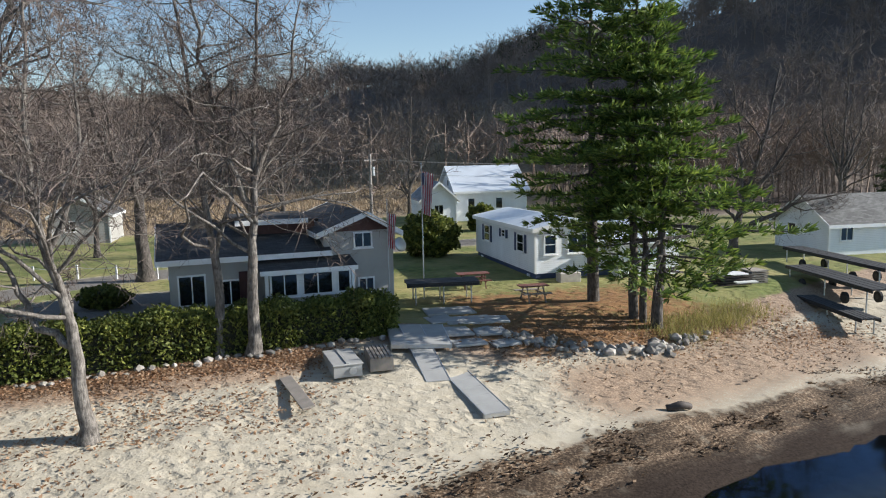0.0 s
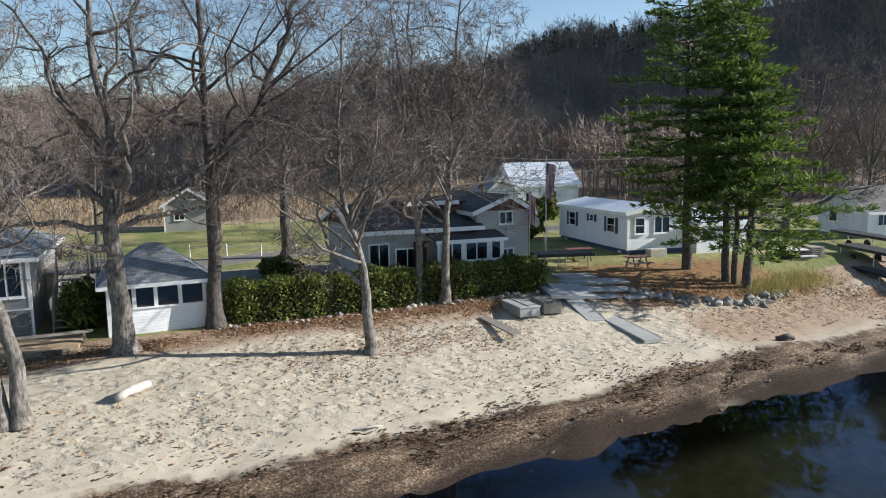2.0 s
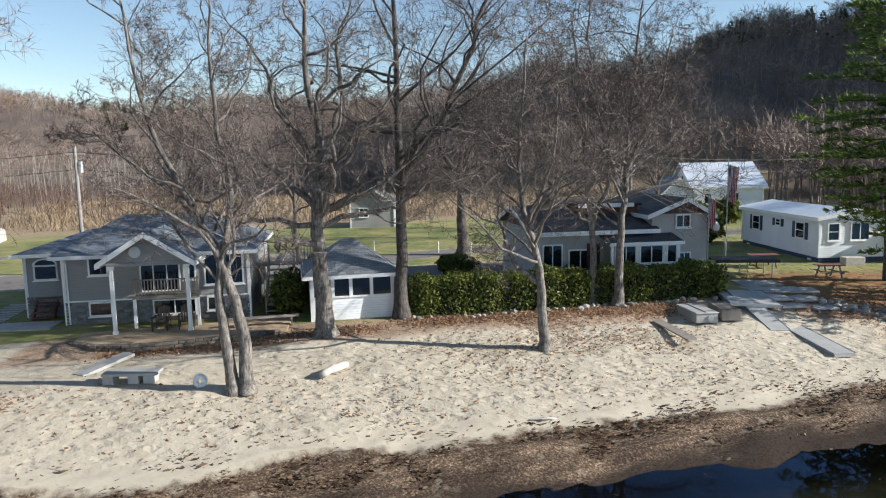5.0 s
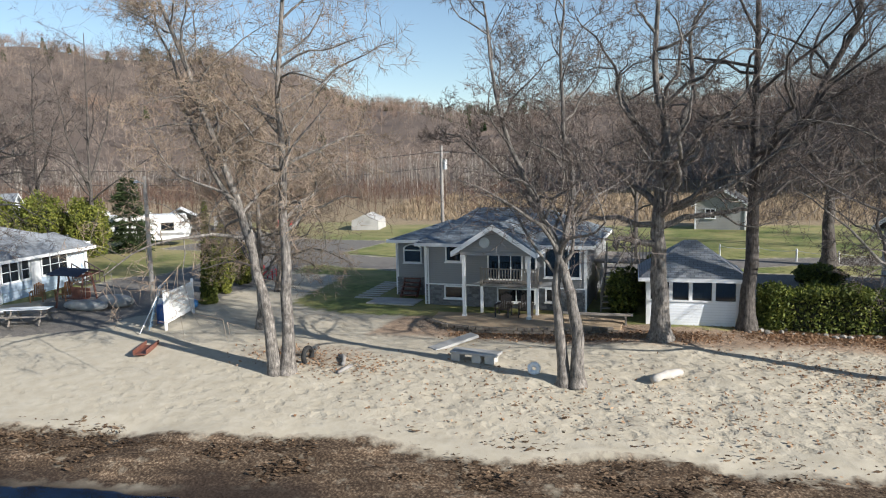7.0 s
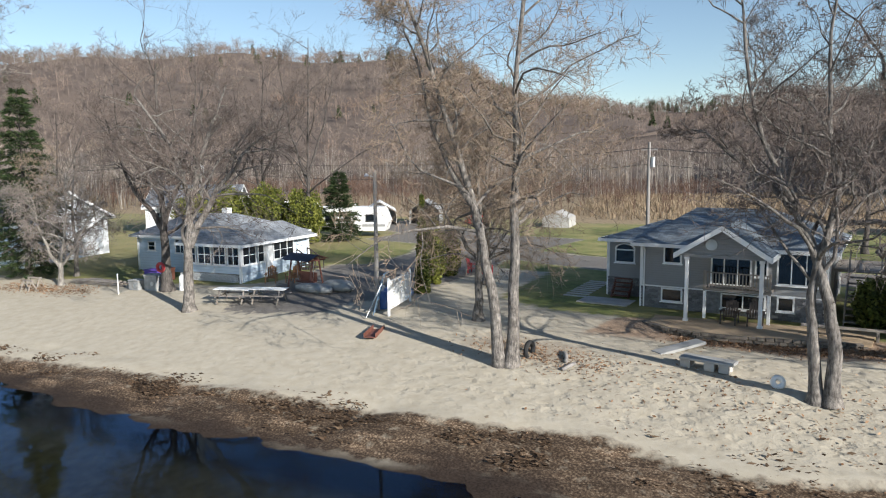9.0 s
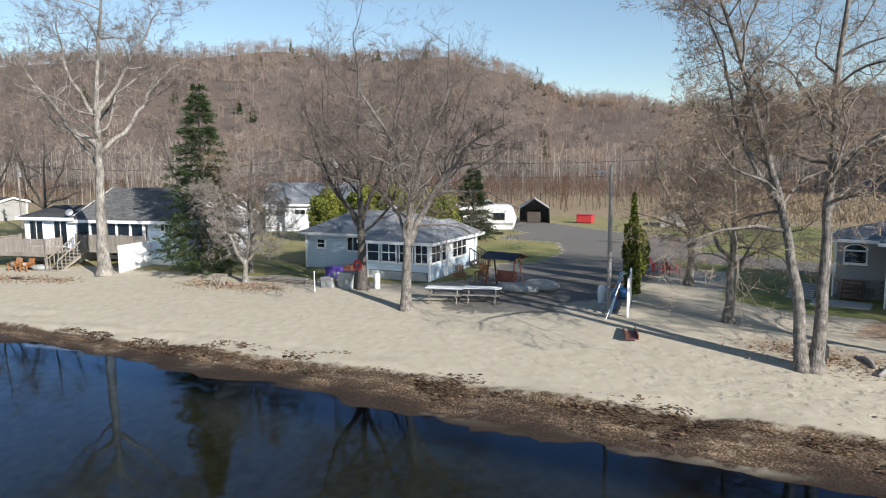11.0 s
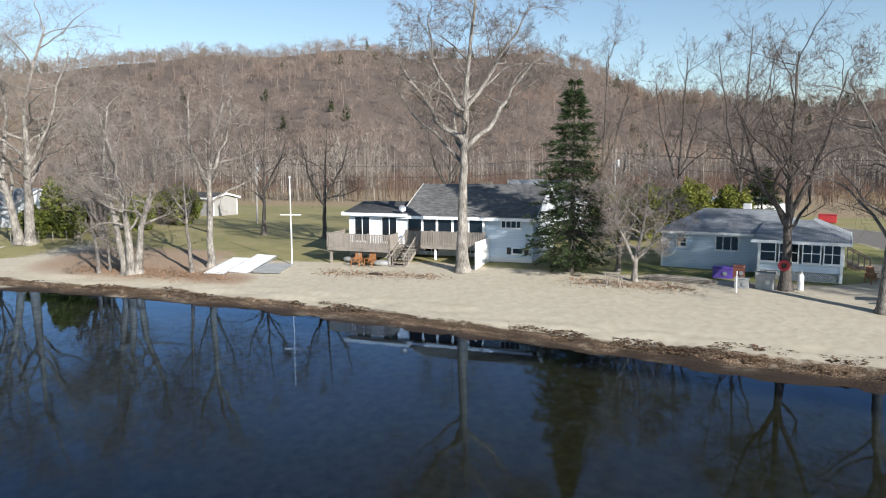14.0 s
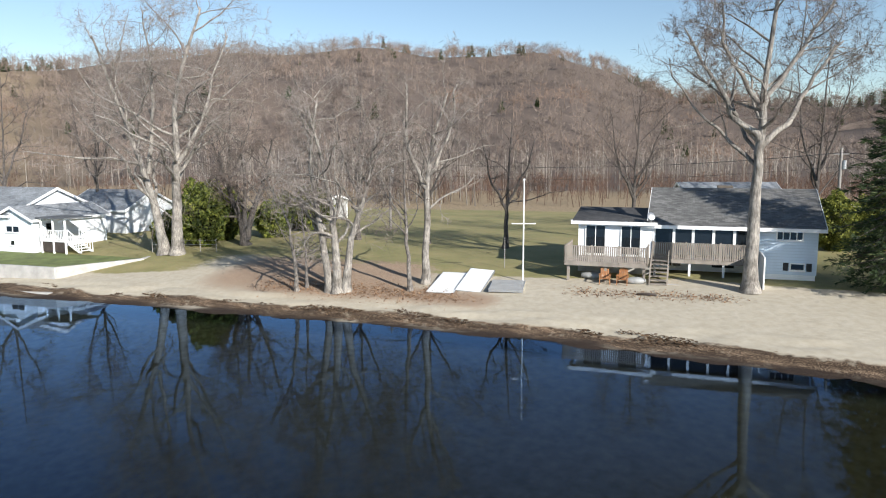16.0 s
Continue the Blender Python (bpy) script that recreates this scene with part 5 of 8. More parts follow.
# ---------------------------------------------------------------- grey raised house with a gabled porch
def porch_house():
    h = thing("house", pose(-27.65, 16.2, 1.70, 0, 0, 22), "grey-sided raised house with stone base and white-posted gabled porch", "house")
    body(h, -2.6, 5.35, 2.0, 10, 1.12, 3.2, "grey")
    body(h, -2.6, 5.35, 2.02, 9.98, -0.3, 1.12, "ledge", "foundation", "grey ledgestone base course")
    body(h, -5.0, -2.6, 4.0, 9.4, 1.05, 3.12, "grey", label="grey-blue siding")
    body(h, -5.0, -2.6, 4.02, 9.38, -0.3, 1.05, "ledge", "foundation")
    stone = []
    rng = random.Random(5)
    for k in range(4):
        me = boxes((0, 1, -0.03, 0.02, 0, 1), bevel=0.02)
        o = bpy.data.meshes.new("stone")
        me.to_mesh(o)
        me.free()
        o.materials.append(M["ledge"])
        stone.append(o)
    for x0, x1, y in ((-2.6, 0.45, 2.0), (3.3, 5.35, 2.0), (-5.0, -2.75, 4.0)):
        for r in range(8):
            x = x0
            while x < x1 - 0.05:
                w = min(rng.uniform(0.18, 0.5), x1 - x)
                z = -0.02 + r * 0.14
                if not (-1.7 < x + w / 2 < -0.5 and 0.35 < z < 1.1 and y == 2.0) and not (3.4 < x + w / 2 < 4.2 and 0.35 < z < 1.1):
                    ob = shared("stone", rng.choice(stone), h, pose(x, y - 0.012 * rng.random(), z) @ Matrix.Diagonal((w - 0.012, 1, 0.128, 1)))
                x += w
    part("water_table", boxes((-2.64, 5.38, 1.955, 1.995, 1.10, 1.16)), M["trim"], h)
    for x, y in ((-2.6, 2.0), (5.35, 2.0), (-5.0, 4.0), (5.35, 10.0)):
        part("corner_board", boxes((x - 0.07, x + 0.07, y - 0.03, y + 0.07, 0.0, 3.14)), M["trim"], h)
    hip_roof(h, -2.6, 5.35, 2.0, 10.0, 3.2, 4.72, -1.0, 2.6, 6.0, "roof_blue", 0.42, label="blue-grey shingled hip roof")
    hip_roof(h, -5.0, -2.3, 4.0, 9.4, 3.12, 4.0, -2.8, -2.4, 6.6, "roof_blue", 0.42)
    # porch gable
    gable_roof(h, 0.0, 3.1, -0.15, 5.4, 3.22, 4.22, "roof_blue", "y", 0.40, None, mid=1.55)
    bm = bmesh.new()
    slab_poly(bm, [(-0.2, -0.05, 3.03), (3.3, -0.05, 3.03), (1.55, -0.05, 4.16)], (0, 0.12, 0))
    part("gable_wall", bm, M["grey"], h)
    part("beam", boxes((-0.1, 3.2, -0.1, 0.1, 2.90, 3.04)), M["grey"], h)
    part("ceiling", boxes((-0.1, 3.2, 0.07, 2.0, 2.98, 3.02)), M["trim"], h)
    bm = bmesh.new()
    rod(bm, (1.05, -0.11, 3.48), (1.05, -0.05, 3.48), 0.24, 0.24, 20)
    part("gable_vent", bm, M["metal"], h, "round grey metal vent")
    for x in (0.03, 3.09):
        bm = boxes((x - 0.075, x + 0.075, -0.075, 0.075, 0, 2.9), bevel=0.012)
        box(bm, x - 0.1, x + 0.1, -0.1, 0.1, 0, 0.12)
        box(bm, x - 0.1, x + 0.1, -0.1, 0.1, 2.78, 2.9)
        part("porch_post", bm, M["trim"], h, "white square porch post")
    # windows
    window(h, -1.55, 1.99, 2.26, 0.85, 0.88)
    window(h, -1.62, 1.96, 0.42, 1.0, 0.66)
    window(h, 3.46, 1.96, 0.44, 0.7, 0.68)
    window(h, 3.4, 1.99, 1.62, 1.75, 1.45, nx=3)
    window(h, 1.1, 1.96, 0.35, 1.9, 0.72, nx=2)
    aw = window(h, -4.62, 3.98, 1.86, 1.06, 0.72)
    bm = bmesh.new()
    n = 10
    for k in range(n):
        a0, a1 = math.pi * k / n, math.pi * (k + 1) / n
        pts = [(0.53 + math.cos(a) * r, -0.05, 0.72 + math.sin(a) * r * 0.55) for a, r in ((a0, 0.46), (a0, 0.56), (a1, 0.56), (a1, 0.46))]
        slab_poly(bm, pts, (0, 0.09, 0))
    bmesh.ops.recalc_face_normals(bm, faces=bm.faces)
    part("arch_frame", bm, M["trim"], aw)
    bm = bmesh.new()
    slab_poly(bm, [(0.53 + math.cos(math.pi * k / 10) * 0.47, -0.012, 0.72 + math.sin(math.pi * k / 10) * 0.26) for k in range(11)], (0, 0.008, 0))
    bmesh.ops.recalc_face_normals(bm, faces=bm.faces)
    part("pane", bm, M["glass"], aw)
    d = window(h, 0.62, 1.985, 1.42, 1.75, 1.52, nx=3, name="sliding_door", label="dark-glazed sliding patio door in white frame")
    window(h, 2.5, 1.985, 1.9, 0.55, 1.0)
    # little balcony under the gable
    part("balcony_floor", boxes((0.55, 3.3, 0.85, 1.98, 1.32, 1.44)), M["deckwood"], h, "weathered wooden balcony floor")
    railing(h, (0.6, 0.9), (3.3, 0.9), 1.44, 0.72, gap=0.14)
    for x in (0.62, 3.28):
        part("balcony_post", boxes((x - 0.06, x + 0.06, 0.86, 0.98, 0, 1.32)), M["trim"], h)
    # steps at both ends
    stair(h, -4.6, 3.2, 0.05, 1.05, 0, 0.95, 0.8, "redwood", 5, False)
    stair(h, 6.0, 2.2, 0.0, 2.1, 0, 1.3, 2.6, "deckwood", 9, True)
    part("side_deck", boxes((5.4, 8.4, 4.8, 8.6, 2.0, 2.12)), M["deckwood"], h, "weathered side deck")
    for x, y in ((5.5, 4.9), (8.3, 4.9), (8.3, 8.5)):
        part("post", boxes((x - 0.06, x + 0.06, y - 0.06, y + 0.06, 0, 2.0)), M["deckwood"], h)
    railing(h, (7.4, 4.8), (8.4, 4.8), 2.12, 0.95)
    railing(h, (8.4, 4.8), (8.4, 8.6), 2.12, 0.95)
    # downspout
    bm = bmesh.new()
    rod(bm, (-2.45, 1.93, 0.1), (-2.45, 1.93, 2.9), 0.04)
    rod(bm, (-2.45, 1.93, 2.9), (-2.45, 1.6, 3.1), 0.04)
    part("downspout", bm, M["trim"], h)
    return h


porch_house()


# ---------------------------------------------------------------- white screened summer house
def summer_house():
    h = thing("summer_house", pose(-20.25, 19.75, 1.68, 0, 0, 26), "small white-sided screened summer house with hip roof", "summer house")
    W, D = 3.75, 3.6
    for x0, x1, y0, y1, top in ((0, W, 0, 0.1, 1.05), (0, W, D - 0.1, D, 2.0), (0, 0.1, 0.1, D - 0.1, 1.05), (W - 0.1, W, 0.1, D - 0.1, 1.05)):
        part("wall", boxes((x0, x1, y0, y1, -0.1, top)), M["white"], h)
    part("lintel", boxes((0, W, -0.02, 0.12, 1.92, 2.06)), M["trim"], h)
    for y0 in (0.12,):
        part("lintel", boxes((-0.02, 0.12, y0, D - 0.1, 1.92, 2.06)), M["trim"], h)
        part("lintel", boxes((W - 0.12, W + 0.02, y0, D - 0.1, 1.92, 2.06)), M["trim"], h)
    for x in (0.06, 0.98, 1.79, 2.72, W - 0.06):
        part("stud", boxes((x - 0.075, x + 0.075, -0.03, 0.13, 1.0, 1.93)), M["trim"], h)
    for y in (1.2, 2.4):
        for x in (0.05, W - 0.05):
            part("stud", boxes((x - 0.07, x + 0.07, y - 0.07, y + 0.07, 1.0, 1.93)), M["trim"], h)
    for x in (0.06, W - 0.06):
        part("corner_board", boxes((x - 0.09, x + 0.09, -0.035, 0.14, -0.1, 1.93)), M["trim"], h)
    part("sill", boxes((-0.04, W + 0.04, -0.06, 0.12, 1.02, 1.08)), M["trim"], h)
    part("floor", boxes((0.1, W - 0.1, 0.1, D - 0.1, -0.05, 0.05)), M["deckwood"], h)
    for i, (a, b) in enumerate(((0.13, 0.9), (1.06, 1.71), (1.87, 2.64), (2.8, 3.6))):
        part("screen", boxes((a, b, 0.05, 0.06, 1.08, 1.92)), M["glass"], h, "dark screened opening")
    part("table", boxes((1.2, 2.4, 1.2, 2.2, 0.72, 0.78), (1.75, 1.85, 1.65, 1.75, 0.05, 0.72)), M["redwood"], h)
    hip_roof(h, 0, W, 0, D, 2.06, 3.5, 1.6, 2.15, D / 2, "roof_pale", 0.34, label="pale grey shingled hip roof")
    return h


summer_house()


# ---------------------------------------------------------------- grey house behind the hedge
def hedge_house():
    h = thing("house", pose(-4.2, 30.2, 1.95, 0, 0, 21), "grey stucco house with dark roofs and white fascia boards", "house")
    body(h, -7.3, -1.2, 0.0, 8.2, -0.3, 2.98, "tan", label="grey stucco wing wall")
    gable_roof(h, -7.3, -1.2, 0.0, 8.2, 2.98, 4.0, "roof_dark", "x", 0.45, "redbrown", label="dark shingled roof")
    body(h, -1.0, 2.1, 0.0, 7.5, -0.3, 3.72, "tan", label="grey stucco gable front")
    gable_roof(h, -1.0, 2.1, 0.0, 7.5, 3.72, 4.45, "roof_dark", "y", 0.35, "redbrown", mid=0.85)
    body(h, -4.2, -1.0, 2.0, 6.8, 2.9, 4.1, "redbrown", "dormer")
    part("dormer_roof", boxes((-4.5, -0.9, 1.6, 7.2, 4.1, 4.22)), M["roof_dark"], h)
    part("fascia", boxes((-4.52, -1.35, 1.57, 1.6, 4.04, 4.26)), M["trim"], h)
    window(h, 0.3, -0.005, 2.95, 0.85, 0.72, nx=2)
    # glazed front porch
    body(h, -3.7, 0.0, -1.2, 0.0, -0.3, 1.25, "tan", "porch_wall")
    shed_roof(h, -3.9, 0.1, -1.5, 0.0, 2.32, 2.62, "roof_dark")
    for a, b, n in ((-3.5, -2.35, 2), (-2.2, -0.9, 2), (-0.75, -0.15, 1)):
        window(h, a, -1.195, 1.28, b - a, 0.98, nx=n)
    for x in (-3.62, -2.27, -0.82, -0.05):
        part("porch_post", boxes((x - 0.07, x + 0.07, -1.2, -1.06, 1.25, 2.32)), M["trim"], h)
    window(h, 0.45, -0.005, 0.9, 0.75, 0.75, nx=2)
    window(h, -5.6, -0.005, 0.9, 1.3, 1.1, nx=2)
    part("porch_panel", boxes((-4.6, -3.9, -0.08, -0.02, 0.2, 2.3)), M["maroon"], h, "dark maroon board panel")
    window(h, -7.305, 5.4, 1.5, 0.8, 0.9, -90)
    window(h, -7.0, -0.005, 1.0, 1.1, 1.3, nx=2)
    bm = boxes((-6.3, -5.6, 3.2, 3.8, 3.7, 4.75), bevel=0.02)
    box(bm, -6.36, -5.54, 3.14, 3.86, 4.75, 4.83)
    part("chimney", bm, M["darkstone"], h, "short brown chimney")
    bm = bmesh.new()
    rod(bm, (2.2, -0.35, 3.0), (2.26, -0.5, 3.1), 0.03)
    bmesh.ops.create_uvsphere(bm, u_segments=16, v_segments=6, radius=0.33, matrix=pose(2.3, -0.45, 3.05, 70, 0, 20) @ Matrix.Diagonal((1, 1, 0.3, 1)))
    part("dish", bm, M["metal"], h, "grey satellite dish")
    return h


hedge_house()


# ---------------------------------------------------------------- white long house behind the pines
def long_house():
    h = thing("house", pose(5.0, 37.5, 2.0, 0, 0, 15), "white-sided long house with navy shutters and blue skirting", "house")
    body(h, 0, 4.6, 0, 10.2, 0.38, 2.78, "white")
    body(h, 0.04, 4.56, 0.04, 10.16, -0.3, 0.38, "navy", "skirting", "navy blue painted skirting")
    gable_roof(h, 0, 4.6, 0, 10.2, 2.78, 3.2, "roof_metal", "y", 0.22, "white", label="pale metal roof")
    for y1, y0 in ((8.6, 7.5), (5.3, 4.6), (2.7, 1.6)):
        z, hh = (1.35, 1.05) if y1 - y0 > 0.9 else (1.9, 0.5)
        window(h, -0.005, y1, z, y1 - y0, hh, -90, ny=2)
        shutter_pair(h, -0.005, y1, z, y1 - y0, hh, -90, "navy")
    for y in (9.2, 1.0):
        part("vent", boxes((-0.02, 0.03, y - 0.2, y + 0.2, 0.05, 0.25)), M["trim"], h)
    window(h, 0.5, -0.005, 1.4, 0.75, 1.1, ny=2)
    window(h, 1.9, -0.005, 1.4, 1.2, 1.1, nx=2)
    body(h, 4.6, 8.4, -0.8, 3.4, -0.3, 1.9, "white", "annex", "white-sided annex")
    shed_roof(h, 4.5, 8.6, -1.1, 3.6, 1.9, 2.7, "roof_metal")
    corner_boards(h, 0, 4.6, 0, 10.2, 0.38, 2.78)
    part("crate", boxes((0.9, 2.1, -1.3, -0.7, -0.2, 0.55), bevel=0.03), M["palewood"], h)
    return h


long_house()


# ---------------------------------------------------------------- pale blue cottage with a glazed sunroom
def cottage():
    h = thing("cottage", pose(-50.0, 3.8, 1.68, 0, 0, 31), "pale blue-white cottage with glazed sunroom and hip roof", "house")
    body(h, -10.75, -4.6, 2.1, 8.6, 0.05, 2.42, "bluewhite")
    body(h, -4.6, -0.15, 0.06, 7.2, 0.55, 1.05, "bluewhite", label="sunroom sill wall in blue siding")
    body(h, -4.6, -0.3, 2.4, 7.1, 1.05, 2.3, "bluewhite")
    body(h, -10.7, -4.7, 2.15, 8.5, -0.3, 0.05, "concrete", "foundation")
    # lattice skirt
    bm = bmesh.new()
    for k in range(46):
        x = -4.85 + k * 0.105
        for s in (1, -1):
            p0, p1 = Vector((x, 0.08 + 0.004 * s, 0.0)), Vector((x + s * 0.5, 0.08 + 0.004 * s, 0.5))
            if -4.9 < p1.x < -0.15 and p0.x < -0.15:
                d = Vector((0.018, 0, 0))
                slab_poly(bm, [p0 - d, p0 + d, p1 + d, p1 - d], (0, 0.006, 0))
    bmesh.ops.recalc_face_normals(bm, faces=bm.faces)
    part("lattice", bm, M["trim"], h, "white diagonal lattice skirt")
    part("skirt_board", boxes((-0.3, -0.2, 0.3, 7.1, -0.3, 0.55)), M["bluewhite"], h)
    # Added near-black sheet: the shade under the sunroom floor, as a colour.
    part("painted_shade_panel", boxes((-4.6, -0.3, 0.3, 0.32, -0.2, 0.55)), M["dark"], h)
    # sunroom glazing, front and side
    for a, b, n in ((-4.55, -3.62, 1), (-3.5, -2.4, 2), (-2.25, -1.25, 2), (-1.15, -0.22, 2)):
        window(h, a, 0.055, 1.06, b - a, 1.22, nx=n, ny=2)
    for y0, y1, n in ((0.2, 1.5, 2), (1.65, 2.3, 1), (3.2, 5.4, 3)):
        window(h, -0.145, y0, 1.06, y1 - y0, 1.22, 90, nx=n, ny=2)
    for x, y in ((-4.57, 0.06), (-0.18, 0.06), (-0.18, 2.45), (-0.18, 7.1)):
        part("corner_board", boxes((x - 0.07, x + 0.07, y - 0.05, y + 0.09, 0.0, 2.3)), M["trim"], h)
    part("side_door", boxes((-0.16, -0.1, 2.45, 3.1, 0.6, 2.25)), M["trim"], h)
    part("floor", boxes((-4.6, -0.2, 0.12, 2.4, 0.5, 0.58)), M["deckwood"], h)
    hip_roof(h, -10.75, -1.6, 2.1, 8.6, 2.5, 3.88, -8.6, -4.4, 5.0, "roof_pale", 0.4, label="pale grey shingled roof")
    bm = bmesh.new()
    slab_poly(bm, [(-5.0, -0.32, 2.3), (0.25, -0.32, 2.3), (-1.9, 3.9, 3.28), (-4.6, 3.9, 3.28)], (0, 0, 0.08))
    slab_poly(bm, [(0.25, -0.32, 2.3), (0.25, 7.6, 2.3), (-1.9, 6.6, 3.28), (-1.9, 3.9, 3.28)], (0, 0, 0.08))
    bmesh.ops.recalc_face_normals(bm, faces=bm.faces)
    roof_uv(part("roof", bm, M["roof_pale"], h))
    part("fascia", boxes((-5.02, 0.28, -0.36, -0.32, 2.22, 2.4)), M["trim"], h)
    part("fascia", boxes((0.25, 0.29, -0.32, 7.6, 2.22, 2.4)), M["trim"], h)
    window(h, -9.85, 2.095, 1.42, 0.7, 0.66, ny=2)
    window(h, -7.4, 2.095, 1.32, 1.45, 0.98, nx=3)
    corner_boards(h, -10.75, -4.6, 2.1, 8.6, 0.05, 2.42)
    stair(h, 1.4, 5.4, -0.1, 0.6, 90, 1.3, 1.3, "darkwood", 4, True)
    bm = boxes((-6.2, -5.7, 5.4, 5.9, 3.5, 4.2), bevel=0.02)
    part("chimney", bm, M["trim"], h, "white capped chimney")
    return h


cottage()


# ---------------------------------------------------------------- white house with the raised deck
def deck_house():
    h = thing("house", pose(-76.6, -16.0, 1.45, 0, 0, 41), "white house with raised wooden deck and screened porch", "house")
    body(h, 0, 4.7, 0.0, 6.5, 1.25, 3.42, "white")
    body(h, 0, 4.7, 0.05, 6.4, -0.3, 1.25, "concrete", "foundation")
    bm = bmesh.new()
    slab_poly(bm, [(-0.4, -0.4, 3.42), (5.0, -0.4, 3.42), (5.0, 3.6, 4.15), (-0.4, 3.6, 4.15)], (0, 0, 0.1))
    slab_poly(bm, [(-0.4, 3.6, 4.15), (5.0, 3.6, 4.15), (5.0, 7.0, 3.5), (-0.4, 7.0, 3.5)], (0, 0, 0.1))
    bmesh.ops.recalc_face_normals(bm, faces=bm.faces)
    roof_uv(part("roof", bm, M["roof_dark"], h, "low dark roof over the deck room"))
    part("fascia", boxes((-0.42, 5.0, -0.44, -0.4, 3.34, 3.56)), M["trim"], h)
    part("fascia", boxes((-0.45, -0.41, -0.4, 3.6, 3.34, 3.6)), M["trim"], h)
    window(h, 0.45, -0.005, 1.35, 1.35, 1.95, nx=2, name="sliding_door", label="sliding glass door with pale curtain")
    window(h, 2.72, -0.005, 1.35, 1.3, 1.95, nx=2, name="sliding_door", label="dark sliding glass door")
    # main block
    body(h, 4.7, 14.1, 2.2, 9.0, -0.3, 3.4, "white")
    body(h, 10.75, 14.2, 0.3, 2.2, 0.55, 3.4, "bluewhite", label="white siding in two storeys")
    body(h, 10.8, 14.15, 0.35, 2.2, -0.3, 0.55, "white", "foundation")
    gable_roof(h, 4.7, 14.2, 0.1, 9.0, 3.45, 5.5, "roof_grey", "x", 0.35, "white", label="grey shingled roof")
    bm = boxes((8.6, 9.6, 5.6, 6.4, 5.0, 5.75), bevel=0.02)
    part("chimney", bm, M["darkstone"], h)
    window(h, 11.9, 0.295, 2.62, 1.5, 0.62, nx=4)
    window(h, 12.72, 0.295, 0.8, 0.85, 0.48)
    shutter_pair(h, 12.72, 0.295, 0.8, 0.85, 0.48, 0, "blackmetal")
    # screened porch on posts
    part("porch_floor", boxes((4.75, 10.75, 0.0, 2.2, 1.1, 1.28)), M["deckwood"], h)
    for x in (4.8, 6.0, 7.15, 8.35, 9.55, 10.68):
        part("porch_post", boxes((x - 0.08, x + 0.08, 0.0, 0.16, 1.28, 3.36)), M["trim"], h)
    part("porch_beam", boxes((4.7, 10.78, 0.0, 0.16, 3.22, 3.42)), M["trim"], h)
    for x in (4.9, 7.0, 9.0, 10.7):
        part("post", boxes((x - 0.07, x + 0.07, 0.05, 0.19, -0.3, 1.1)), M["trim"], h)
    for a, b in zip((4.88, 6.08, 7.23, 8.43, 9.63), (5.92, 7.07, 8.27, 9.47, 10.6)):
        part("screen", boxes((a, b, 0.07, 0.08, 2.3, 3.2)), M["glass"], h)
    railing(h, (4.75, -0.02), (10.78, -0.02), 1.24, 1.06, gap=0.13, slat=0.09)
    part("rim_joist", boxes((4.7, 10.8, -0.05, 0.0, 1.0, 1.26)), M["deckwood"], h)
    window(h, 5.3, 2.195, 0.45, 1.2, 0.5, nx=2)
    window(h, 8.3, 2.195, 0.45, 1.5, 0.5, nx=2)
    # deck
    part("deck_floor", boxes((-0.4, 4.6, -2.7, -0.02, 1.08, 1.2)), M["deckwood"], h, "weathered raised deck floor")
    part("rim_joist", boxes((-0.42, 4.62, -2.75, -2.7, 0.95, 1.22)), M["deckwood"], h)
    part("rim_joist", boxes((-0.46, -0.42, -2.7, 0, 0.95, 1.22)), M["deckwood"], h)
    railing(h, (-0.4, -2.7), (4.55, -2.7), 1.2, 1.0, gap=0.13, slat=0.09)
    railing(h, (-0.4, -0.05), (-0.4, -2.7), 1.2, 1.0, gap=0.13, slat=0.09)
    railing(h, (4.55, -2.7), (4.55, -1.2), 1.2, 1.0, gap=0.13, slat=0.09)
    for x in (-0.2, 2.1, 4.4):
        part("post", boxes((x - 0.08, x + 0.08, -2.6, -2.44, -0.3, 1.08)), M["deckwood"], h)
    stair(h, 4.7, -2.9, -0.15, 1.2, 0, 1.1, 2.6, "deckwood", 7, True)
    # privacy screen at the porch end
    part("privacy_screen", boxes((11.0, 11.08, -3.0, 0.25, -0.1, 1.95)), M["whiteplastic"], h, "white panel privacy screen")
    part("patio", boxes((5.2, 10.9, -2.6, 2.2, -0.2, 0.03)), M["concrete"], h, "concrete patio slab")
    bm = bmesh.new()
    bmesh.ops.create_uvsphere(bm, u_segments=14, v_segments=6, radius=0.28, matrix=pose(4.6, -0.35, 3.95, 60, 0, 30) @ Matrix.Diagonal((1, 1, 0.25, 1)))
    rod(bm, (4.6, -0.3, 3.6), (4.6, -0.3, 3.95), 0.025)
    part("dish", bm, M["metal"], h)
    return h


deck_house()


